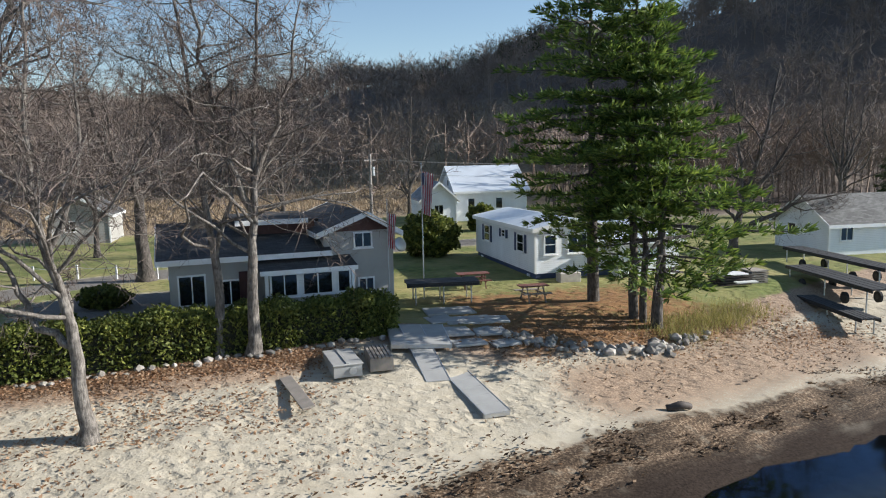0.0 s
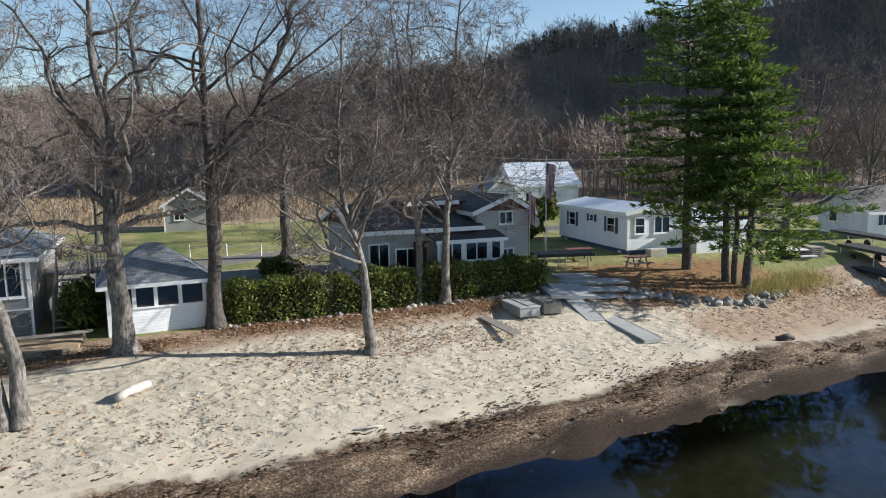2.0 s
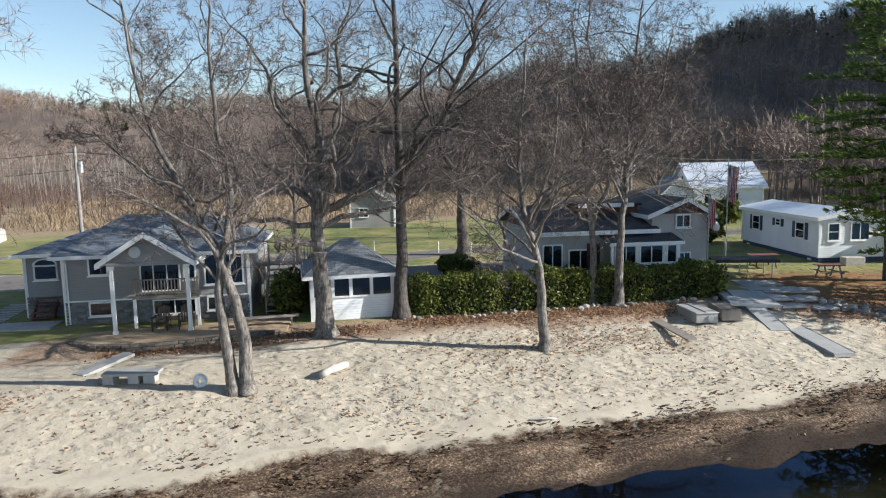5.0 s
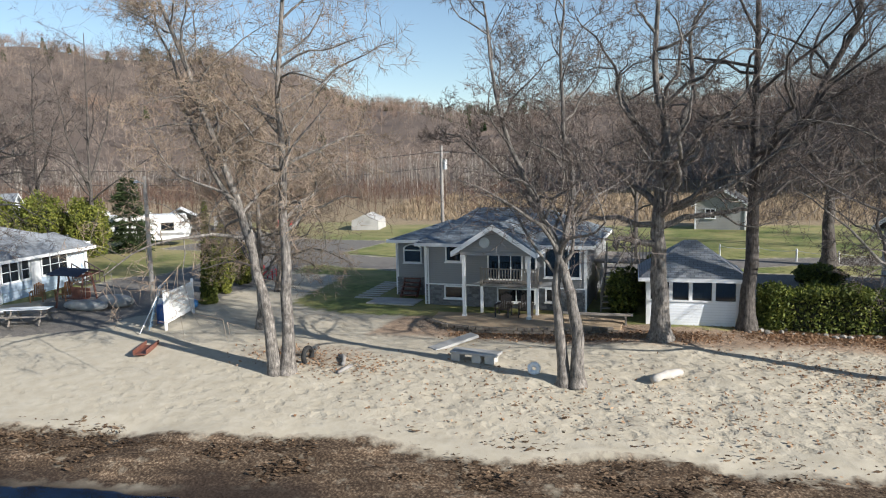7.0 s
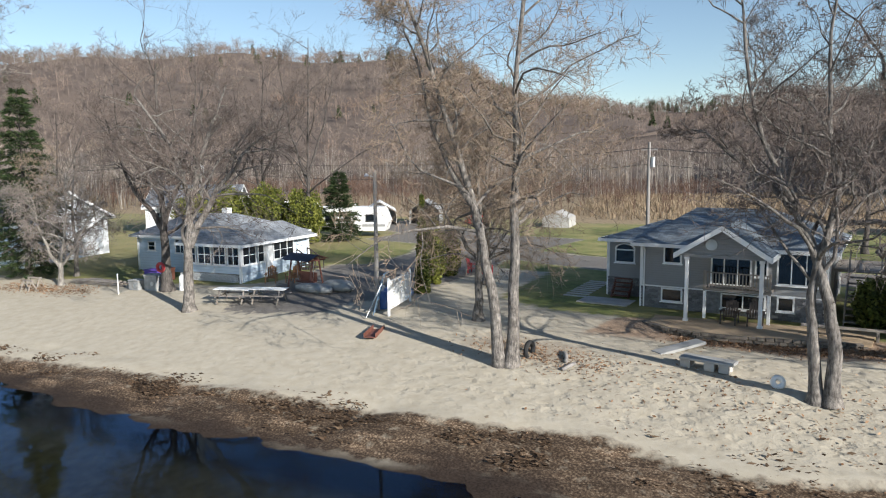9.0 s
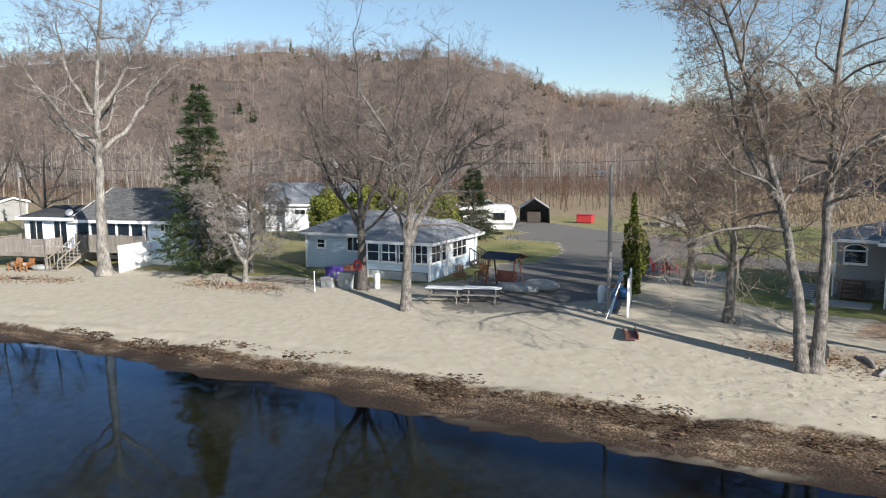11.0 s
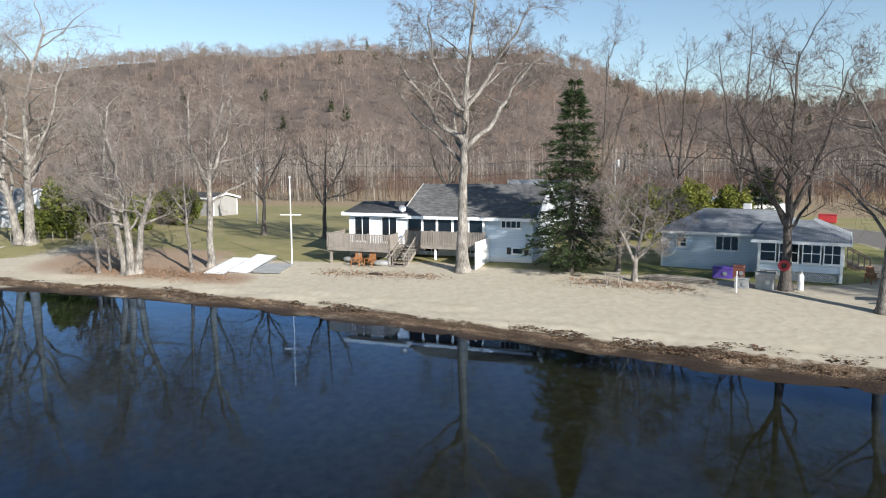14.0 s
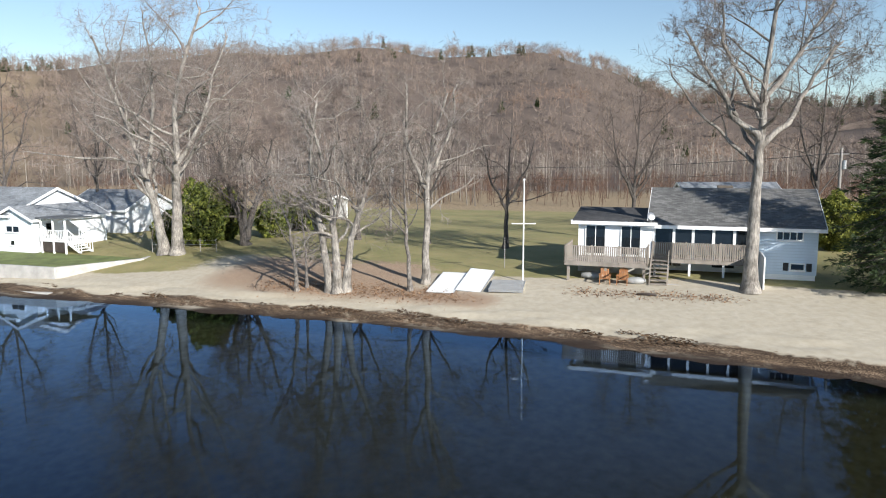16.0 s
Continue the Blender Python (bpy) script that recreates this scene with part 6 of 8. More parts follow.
# ---------------------------------------------------------------- houses further back
def simple_house(x, y, ang, w, d, eave, ridge, wall, roof, label, along="x", wins=(), chimney=False, over=0.35, base=None):
    h = thing("house", pose(x, y, hz(x, y) if base is None else base, 0, 0, ang), label, "house")
    body(h, 0, w, 0, d, -0.4, eave, wall)
    gable_roof(h, 0, w, 0, d, eave, ridge, roof, along, over, wall)
    corner_boards(h, 0, w, 0, d, 0, eave)
    for wx, wz, ww, wh, side in wins:
        if side == "f":
            window(h, wx, -0.005, wz, ww, wh, nx=2 if ww > 0.9 else 1)
        elif side == "r":
            window(h, w + 0.005, wx, wz, ww, wh, 90, nx=2 if ww > 0.9 else 1)
        else:
            window(h, -0.005, wx + ww, wz, ww, wh, -90, nx=2 if ww > 0.9 else 1)
    if chimney:
        part("chimney", boxes((w * 0.6, w * 0.6 + 0.6, d * 0.5 - 0.3, d * 0.5 + 0.3, eave, ridge + 0.7), bevel=0.02), M["darkstone"], h)
    return h


simple_house(-86.3, 6.1, 60, 9.0, 8.0, 2.9, 4.9, "white", "roof_pale", "white house with a row of small windows behind the cottage", "x", ((0.8, 1.7, 1.2, 0.6, "f"), (2.9, 1.7, 1.2, 0.6, "f"), (5.0, 1.7, 1.2, 0.6, "f"), (7.0, 1.7, 1.2, 0.6, "f"), (3.4, 3.2, 0.9, 0.8, "l"), (1.4, 1.0, 0.9, 1.0, "l")))
simple_house(1.5, 72.5, 12, 7.6, 8.0, 3.2, 5.6, "white", "roof_metal", "white barn-like house with pale metal roof", "x", ((1.2, 1.2, 0.8, 1.2, "f"), (4.2, 1.2, 0.8, 1.2, "f"), (2.0, 1.2, 0.8, 1.2, "l"), (3.4, 3.5, 0.8, 0.8, "l")))
simple_house(-2.0, 69.0, 12, 3.5, 6.0, 2.6, 4.2, "white", "roof_pale", "low white wing house with a pale roof", "y", ((1.2, 1.0, 1.0, 1.0, "f"),))
simple_house(-34.0, 60.5, 15, 4.6, 6.0, 2.6, 4.1, "greysiding2", "roof_dark", "grey cottage with dark roof beyond the lawn", "y", ((0.9, 1.1, 1.0, 1.0, "f"),), True)
simple_house(24.8, 44.4, 12, 11.0, 5.0, 2.1, 3.7, "white", "roof_grey", "white-fronted house with wide grey roof", "x", ((0.8, 0.9, 1.0, 1.1, "f"), (4.6, 0.8, 2.0, 1.3, "f"), (8, 0.8, 1.6, 1.3, "f"), (3, 1, 0.9, 0.9, "l")))
simple_house(-121.0, -59.0, 40, 15.0, 9.0, 3.0, 5.0, "white", "roof_pale", "long white house above the lake wall", "x", ((2, 1.6, 1.4, 1.0, "f"), (6, 1.6, 1.4, 1.0, "f"), (10, 1.6, 1.6, 1.0, "f"), (13, 0.3, 0.8, 0.5, "f")), base=1.5)
simple_house(-110.5, -50.3, 40, 4.0, 7.5, 2.7, 3.6, "white", "roof_pale", "white entrance wing with a pale roof", "y", ((1.0, 1.5, 1.6, 0.6, "f"), (1.4, 0.4, 0.6, 0.5, "f"), (1.2, 1.2, 0.9, 1.1, "r")), base=1.5)
pr = thing("porch", pose(-107.3, -47.2, 1.5, 0, 0, 40), "white railed porch with steps down to the lawn", "porch")
part("porch_floor", boxes((0, 2.8, 0, 2.4, 0.85, 0.97)), M["trim"], pr)
part("porch_roof", boxes((-0.2, 3.0, -0.2, 2.6, 2.75, 2.85)), M["roof_pale"], pr)
for x in (0.08, 1.4, 2.72):
    part("post", boxes((x - 0.06, x + 0.06, 0.02, 0.14, -0.2, 2.75)), M["trim"], pr)
part("skirt_board", boxes((0.05, 2.75, 0.1, 0.14, 0, 0.85)), M["darkwood"], pr)
railing(pr, (0, 0.06), (2.8, 0.06), 0.97, 0.85, "trim", 0.18)
stair(pr, 4.2, 0.2, 0.0, 0.95, 90, 1.2, 1.4, "trim", 5, True)
simple_house(-123.0, -45.0, 40, 8.0, 7.0, 2.5, 4.2, "white", "roof_pale", "white garage with pale shingled roof", "x", base=1.7)
simple_house(-126.0, -20.5, 30, 6.0, 4.0, 2.4, 2.9, "greysiding2", "roof_dark", "small grey hut with a flat dark roof", "x", ((1, 1.0, 1, 1, "f"),))

# ---------------------------------------------------------------- planting
def shrub(x, y, rx, ry, h, label, seed, mat="cedar", n=6000, size=0.14, rz=0, name="bush", category="bush", shape="round", stems=True):
    """A dense leafy shrub: short stems and a shell of small leaves with an uneven outline."""
    rng = np.random.RandomState(seed)
    t = thing(name, pose(x, y, hz(x, y) - 0.03, 0, 0, rz), label, category)
    u = rng.normal(size=(n, 3))
    u /= np.linalg.norm(u, axis=1)[:, None]
    r = rng.uniform(0.55, 1.0, n) ** 0.5
    k = 1 + 0.16 * np.sin(u[:, 0] * 5 + seed) * np.cos(u[:, 1] * 6) + 0.10 * np.sin(u[:, 2] * 9 + u[:, 0] * 7)
    p = u * (r * k)[:, None]
    if shape == "cone":
        zz = rng.uniform(0, 1, n) ** 1.35
        a = rng.uniform(0, math.tau, n)
        rad = (1 - zz) ** 0.75 * rng.uniform(0.5, 1.0, n) ** 0.5 * (1 + 0.14 * np.sin(a * 5 + zz * 14 + seed))
        p = np.stack([np.cos(a) * rad * rx, np.sin(a) * rad * ry, zz * h], -1)
    elif shape == "box":
        b = rng.uniform(-1, 1, (n, 3))
        ax = rng.randint(0, 3, n)
        b[np.arange(n), ax] = np.sign(b[np.arange(n), ax]) * rng.uniform(0.82, 1.05, n)
        b[:, 2] = np.abs(b[:, 2]) * 2 - 1
        wob = 0.05 * np.sin(b[:, 0] * rx * 1.7 + seed) + 0.05 * np.sin(b[:, 0] * rx * 4.3) + 0.05 * np.sin(b[:, 1] * 9)
        p = np.stack([b[:, 0] * rx, b[:, 1] * ry * (1 + wob * 1.3), (b[:, 2] * 0.5 + 0.5) * h * (1 + wob)], -1)
    else:
        p = np.stack([p[:, 0] * rx, p[:, 1] * ry, np.maximum(0.03, (p[:, 2] * 0.5 + 0.5) * h)], -1)
    leaf_mass("foliage", p, M[mat], t, seed + 1, size)
    w = Wood()
    r2 = random.Random(seed)
    for i in range(5):
        e = Vector((r2.uniform(-0.6, 0.6) * rx, r2.uniform(-0.6, 0.6) * ry, h * 0.7))
        w.tube([Vector((e.x * 0.2, e.y * 0.2, 0)), Vector((e.x * 0.6, e.y * 0.6, h * 0.35)), e], [0.05, 0.035, 0.015], 5)
    link_mesh("stem", w.v, w.f, M["bark_dark"], t)
    # Near-black solid inside the leaves: the shrub's inner shade put into its colour.
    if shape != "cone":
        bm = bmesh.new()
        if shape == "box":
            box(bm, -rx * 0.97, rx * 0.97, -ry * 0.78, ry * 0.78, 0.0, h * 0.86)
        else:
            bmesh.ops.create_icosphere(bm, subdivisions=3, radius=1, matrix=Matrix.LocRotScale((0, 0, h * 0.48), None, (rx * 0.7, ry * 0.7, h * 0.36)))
        part("shade_core", bm, M["hedge_core"], t)
    return t


# Shade between leaves and twigs, painted as a near-black base colour.
M["hedge_core"] = plain("painted_inner_shade", (0.02, 0.022, 0.012), 0.95, vary=0.4, scale=6)

# the long clipped hedge, as it runs along the bank
hx0, hy0, hx1, hy1 = -16.0, 22.1, -2.4, 27.4
hl = math.hypot(hx1 - hx0, hy1 - hy0)
shrub((hx0 + hx1) / 2, (hy0 + hy1) / 2, hl / 2, 0.85, 1.62, "long clipped green hedge along the top of the beach", 3, "hedge", 42000, 0.082, math.degrees(math.atan2(hy1 - hy0, hx1 - hx0)), "hedge", "hedge", "box")
shrub(-0.9, 47.5, 1.95, 1.9, 3.0, "large rounded dark green clipped bush", 4, "hedge", 7000, 0.16)
shrub(3.6, 63.0, 1.3, 1.2, 2.4, "dark green bush beside the barn-like house", 5, "hedge", 3500, 0.2)
shrub(-40.6, 10.7, 0.40, 0.40, 5.4, "narrow dark green column-shaped cedar", 6, "hedge", 3500, 0.14, name="cedar_bush", shape="cone")
shrub(-42.2, 12.6, 0.62, 0.6, 3.8, "slim yellow-green cedar behind the swing frame", 7, "cedar", 6500, 0.11, name="cedar_bush")
shrub(-44.2, 15.0, 0.75, 0.7, 2.7, "yellow-green cedar beside the gravel drive", 8, "cedar", 7000, 0.11, name="cedar_bush")
for i, (x, y, h, r) in enumerate(((-73.5, 7.5, 4.6, 1.7), (-71.5, 10.2, 5.0, 1.8), (-69.0, 12.6, 5.2, 1.9), (-66.8, 15.2, 4.8, 1.8))):
    shrub(x, y, r, r, h, "olive-green cedar in the row behind the cottage", 20 + i, "cedar", 8000, 0.13, name="cedar_bush")
for i, (x, y, h, r) in enumerate(((-103.2, -34.9, 5.6, 2.0), (-106.5, -32.5, 4.6, 1.9), (-109.5, -23.1, 4.6, 1.9), (-103.5, -37.5, 3.0, 1.4), (-113.5, -24.5, 3.6, 1.8), (-106.0, -28.0, 3.4, 1.6))):
    shrub(x, y, r, r, h, "dense green evergreen shrub by the lawn", 30 + i, "hedge", 6000, 0.2)
shrub(-112.5, -52.5, 1.6, 0.7, 0.9, "low green shrub in front of the white house", 40, "hedge", 1800, 0.14, 40)
shrub(-21.8, 24.0, 1.0, 0.9, 2.2, "yellow-green bush behind the summer house", 41, "cedar", 2600, 0.14)
shrub(-16.6, 33.5, 1.3, 0.9, 1.1, "dark low bush against the grey house", 42, "hedge", 2000, 0.14)

shrub(-22.0, 21.2, 0.75, 1.2, 2.1, "dark dense shrub between the steps and the summer house", 43, "hedge", 3000, 0.12)


def tall_grass():
    """Dry yellow-green grass standing round the foot of the pines."""
    rng = np.random.RandomState(17)
    n = 3200
    k = rng.randint(0, 5, n)
    cx, cy = np.array([10.2, 11.4, 12.6, 9.6, 13.6])[k], np.array([29.2, 29.6, 30.4, 28.2, 31.4])[k]
    x, y = cx + rng.normal(0, 0.75, n), cy + rng.normal(0, 0.5, n)
    z = height(x, y) - 0.02
    h = rng.uniform(0.2, 0.62, n)
    a = rng.uniform(0, math.tau, n)
    w = rng.uniform(0.006, 0.016, n)
    lx, ly = rng.normal(0, 0.14, n), rng.normal(0, 0.14, n)
    c, s = np.cos(a) * w, np.sin(a) * w
    V = np.stack([np.stack([x - c, y - s, z], -1), np.stack([x + c, y + s, z], -1), np.stack([x + lx, y + ly, z + h], -1)], 1).reshape(-1, 3)
    me = bpy.data.meshes.new("tall_grass")
    me.from_pydata(V.tolist(), [], np.arange(3 * n).reshape(n, 3).tolist())
    me.materials.append(M["dry_grass"])
    tagged(new("tall_grass", me), "tall dry yellow-green grass beside the pines", "grass", kind="stuff")


M["dry_grass"] = foliage("dry_grass", [(0.16, 0.16, 0.045), (0.28, 0.25, 0.085), (0.42, 0.35, 0.16)], 0.8)
tall_grass()


def reeds():
    """Tall dry reeds over the marsh, brush at its rims."""
    rng = np.random.RandomState(5)
    n = 34000
    a = np.radians(np.minimum(rng.uniform(-38, 12, n), rng.uniform(-26, 60, n)))
    r = np.sqrt(rng.uniform(85 ** 2, 200 ** 2, n))
    x, y = HC[0] + np.sin(a) * r, HC[1] + np.cos(a) * r
    k = inland(x, y) > 66
    x, y = x[k], y[k]
    n = len(x)
    z = height(x, y)
    h = rng.uniform(0.5, 1.0, n)
    w = rng.uniform(0.03, 0.12, n)
    t = rng.uniform(0, math.tau, n)
    lx, ly = rng.normal(0, 0.25, n), rng.normal(0, 0.25, n)
    c, s = np.cos(t) * w, np.sin(t) * w
    V = np.stack([np.stack([x - c, y - s, z - 0.05], -1), np.stack([x + c, y + s, z - 0.05], -1), np.stack([x + lx + c * 0.5, y + ly + s * 0.5, z + h], -1), np.stack([x + lx - c * 0.6, y + ly - s * 0.6, z + h * 0.9], -1)], 1).reshape(-1, 3)
    F = np.arange(4 * n).reshape(n, 4)
    me = bpy.data.meshes.new("reeds")
    me.from_pydata(V.tolist(), [], F.tolist())
    me.materials.append(M["reed"])
    tagged(new("reeds", me), "tall dry straw-coloured reeds across the marsh", "reeds", kind="stuff")
    protos = [far_tree_proto(60 + s, 3.6, 16, 3, 0.5, 0.05) for s in range(3)]
    P = sector_points(rng, 1600, (-112, -28), (84, 190), lambda x, y: inland(x, y) > 62)
    scatter("brush", protos, P, rng.uniform(0.6, 1.5, len(P)), rng.uniform(0, 6.3, len(P)), M["twig_brush"], "reddish brown leafless brush along the marsh", "brush", 7)
    P = sector_points(rng, 520, (-118, -75), (88, 150), lambda x, y: (inland(x, y) > 55))
    protos = [far_tree_proto(70 + s, 12, 12, 4, 0.3, 0.12) for s in range(4)]
    scatter("forest", protos, P, rng.uniform(0.6, 1.1, len(P)), rng.uniform(0, 6.3, len(P)), M["forest_pale"], "pale leafless woods behind the lawns", "forest", 8)


M["twig_brush"] = foliage("brush_twigs", [(0.10, 0.06, 0.045), (0.17, 0.105, 0.08), (0.24, 0.16, 0.12)], 0.95)
reeds()


def litter():
    """Fallen leaves on the bank and bits of wrack at the tide line."""
    rng = np.random.RandomState(9)

    def sheet(name, x, y, size, mat, label, cat, up=0.012, lift=0.35):
        n = len(x)
        z = height(x, y) + up + rng.uniform(0, 0.05, n)
        P = np.stack([x, y, z], -1)
        a = rng.normal(size=(n, 3)) * (1, 1, lift)
        a /= np.linalg.norm(a, axis=1)[:, None]
        b = np.cross(a, rng.normal(size=(n, 3)) * (0.3, 0.3, 1))
        b /= np.linalg.norm(b, axis=1)[:, None]
        if cat == "wrack":
            along = np.stack([np.ones(n), np.interp(x, _sx, _sg), np.zeros(n)], -1)
            a = a * 0.6 + along / np.linalg.norm(along, axis=1)[:, None]
        s = (size * rng.uniform(0.5, 1.4, n))[:, None]
        V = np.stack([P - a * s, P + b * s * 0.55, P + a * s, P - b * s * 0.55], 1).reshape(-1, 3)
        me = bpy.data.meshes.new(name)
        me.from_pydata(V.tolist(), [], np.arange(4 * n).reshape(n, 4).tolist())
        me.materials.append(mat)
        tagged(new(name, me), label, cat, kind="stuff")

    xs, ys = [], []
    for (ax, ay), (bx, by), w, n in (((-16, 20.6), (-4, 24.6), 1.0, 9000), ((-26.5, 14.2), (-17, 19.2), 0.6, 4500), ((2, 26.0), (18, 30.0), 2.0, 5000), ((-86, -34), (-76, -25.5), 1.2, 3500), ((-60, -8), (-54, -4), 0.8, 1400), ((-73, -19.5), (-66, -14.0), 0.7, 1200), ((-31, 7.5), (-26, 8.8), 0.9, 1000), ((-14, 17.5), (-4, 21), 2.2, 2600), ((-26, 8), (0, 18), 2.6, 2000)):
        t = rng.rand(n)
        xs.append(ax + (bx - ax) * t + rng.normal(0, w * 0.7, n))
        ys.append(ay + (by - ay) * t + rng.normal(0, w * 0.7, n))
    sheet("fallen_leaves", np.concatenate(xs), np.concatenate(ys), 0.06, M["leaf"], "scattered dry brown leaves on the sand", "leaves")
    n = 46000
    x = rng.uniform(-100, 24, n)
    d = np.where((rng.rand(n) < 0.97) | (x < -22), rng.gamma(4.5, 0.34, n) + 0.6, rng.uniform(2.5, 6.0, n))
    keep = (lumps(x, d * 1.5, 1.1) + 0.5 * lumps(x + 7, d, 0.5) > 0.72) & (d < np.where(x < -48, 1.5, np.where(x < -22, 2.8, 6.0)) + lumps(x, d, 2.0))
    x, d = x[keep], d[keep]
    y = shore(x) + d * np.sqrt(1 + np.interp(x, _sx, _sg) ** 2)
    sheet("lake_wrack", x, y, 0.07, M["weed"], "dark brown wrack and bark scraps along the water", "wrack", 0.02, 0.6)


litter()


# ---------------------------------------------------------------- stones
def rock(x, y, s, seed, mat="stone", label="rough grey boulder in the lakeside edging", group="boulders edging the bank", z=None):
    rng = random.Random(seed)
    bm = bmesh.new()
    bmesh.ops.create_icosphere(bm, subdivisions=1, radius=1)
    for v in bm.verts:
        v.co *= rng.uniform(0.72, 1.12)
    q = [Vector((rng.gauss(0, 1), rng.gauss(0, 1), rng.gauss(0, 1))).normalized() for _ in range(7)]
    for v in bm.verts:
        k = 1.0
        for c in q:
            k = min(k, 0.8 / max(0.5, v.co.dot(c)))
        v.co *= k * (1 + rng.gauss(0, 0.03))
    sc = (s * rng.uniform(0.8, 1.35), s * rng.uniform(0.7, 1.1), s * rng.uniform(0.55, 0.95))
    for v in bm.verts:
        v.co = Vector((v.co.x * sc[0], v.co.y * sc[1], v.co.z * sc[2]))
    zz = hz(x, y) if z is None else z
    ob = part("boulder", bm, M[mat], None, "", pose(x, y, zz + sc[2] * 0.42, 0, 0, rng.uniform(0, 360)))
    return tagged(ob, label, "boulder", group)


rng = random.Random(21)
edge = [(2.3, 27.0), (4.4, 26.3), (6.2, 25.8), (7.8, 26.2), (9.0, 26.8), (10.8, 28.2)]
for i in range(130):
    u = rng.random() * (len(edge) - 1)
    k = int(u)
    x = edge[k][0] + (edge[k + 1][0] - edge[k][0]) * (u - k) + rng.gauss(0, 0.18)
    y = edge[k][1] + (edge[k + 1][1] - edge[k][1]) * (u - k) + rng.gauss(0, 0.25)
    rock(x, y, rng.choice((0.10, 0.13, 0.16, 0.2, 0.27)) * (1.15 if 6 < x < 9.5 else 0.85), 100 + i)
for i in range(60):
    u = i / 59
    x, y = -16.2 + 14.0 * u + rng.gauss(0, 0.12), 20.9 + 5.2 * u + rng.gauss(0, 0.15)
    rock(x, y, rng.uniform(0.07, 0.2), 300 + i, "stone", "small grey stone at the foot of the hedge", "stones under the hedge")


# retaining wall of split blocks in front of the grey house
def block_wall():
    w = thing("retaining_wall", pose(0, 0, 0), "low curved retaining wall of brown split-face blocks", "wall", kind="structure")
    pts = [(-33.0, 14.9), (-30.6, 14.85), (-28.6, 14.75), (-27.3, 14.5), (-26.0, 14.75), (-24.4, 15.6), (-22.6, 16.9), (-20.9, 18.3)]
    bm = boxes((-0.15, 0.15, -0.12, 0.12, 0, 0.135), bevel=0.02)
    me = bpy.data.meshes.new("block")
    bm.to_mesh(me)
    bm.free()
    me.materials.append(M["darkstone"])
    r = random.Random(4)
    for row in range(5):
        for (ax, ay), (bx, by) in zip(pts, pts[1:]):
            ln = math.hypot(bx - ax, by - ay)
            n = max(1, round(ln / 0.32))
            top = 1.70 if ax > -28.7 else 1.52
            for k in range(n):
                u = (k + (0.5 if row % 2 else 0.0)) / n
                x, y = ax + (bx - ax) * u, ay + (by - ay) * u
                z = 1.30 + row * 0.14
                if z > top:
                    continue
                shared("block", me, w, pose(x + r.gauss(0, 0.012), y + r.gauss(0, 0.012), z, 0, 0, math.degrees(math.atan2(by - ay, bx - ax)) + r.gauss(0, 2)))
    bm = bmesh.new()
    slab_poly(bm, [(x + 0.1, y + 0.1, 1.0) for x, y in pts[2:]] + [(-21.5, 20.5, 1.0), (-25.0, 19.8, 1.0), (-30.2, 18.0, 1.0)], (0, 0, 0.72))
    bmesh.ops.recalc_face_normals(bm, faces=bm.faces)
    part("terrace", bm, M["terrace"], w, "tan compacted terrace floor")


M["terrace"] = plain("tan_terrace_paving", (0.40, 0.295, 0.19), 0.85, vary=0.2, scale=1.5)
block_wall()


# lake wall and lawn in front of the white house
def lake_wall():
    w = thing("lake_wall", pose(0, 0, 0), "pale concrete lake wall around the raised lawn", "wall", kind="structure")
    pts = [(-122.0, -68.5), (-108.0, -56.5), (-97.0, -46.3), (-99.0, -40.4), (-101.5, -38.9)]
    for (ax, ay), (bx, by) in zip(pts, pts[1:]):
        ln = math.hypot(bx - ax, by - ay)
        part("wall_panel", boxes((0, ln + 0.12, -0.15, 0.15, -0.6, 1.35), bevel=0.02), M["concrete"], w, "", pose(ax, ay, 0.1, 0, 0, math.degrees(math.atan2(by - ay, bx - ax))))
    bm = bmesh.new()
    slab_poly(bm, [(x - 0.1, y + 0.15, 0.2) for x, y in pts] + [(-108, -38, 0.2), (-130, -56, 0.2)], (0, 0, 1.18))
    bmesh.ops.recalc_face_normals(bm, faces=bm.faces)
    part("lawn", bm, M["lawn"], w, "short green lawn behind the wall")


M["lawn"] = plain("short_lawn", (0.14, 0.17, 0.05), 0.95, vary=0.35, scale=0.7, fine=25, relief=0.8)
lake_wall()


# ---------------------------------------------------------------- docks, ramps and beach things
def dock_section(x, y, z, rz, w, ln, tilt=0.0, lean=0.0, mat="slab", label="grey dock section lying on the sand", legs=0.0, name="dock_section"):
    d = thing(name, pose(x, y, z, tilt, lean, rz), label, "dock")
    n = 6
    for i in range(n):
        a = ln * i / n
        part("plank", boxes((-w / 2, w / 2, a + 0.004, a + ln / n - 0.004, 0, 0.035), bevel=0.004), M[mat], d)
    for sx in (-w / 2 - 0.03, w / 2):
        part("side_rail", boxes((sx, sx + 0.03, 0, ln, -0.12, 0.045)), M["metal"], d)
    for sy in (0.0, ln):
        part("end_rail", boxes((-w / 2, w / 2, sy - 0.015, sy + 0.015, -0.12, 0.03)), M["metal"], d)
    if legs:
        for sx in (-w / 2, w / 2):
            for sy in (0.25, ln - 0.25):
                bm = bmesh.new()
                rod(bm, (sx, sy, -legs), (sx, sy, 0.02), 0.03)
                part("leg", bm, M["metal"], d)
    return d


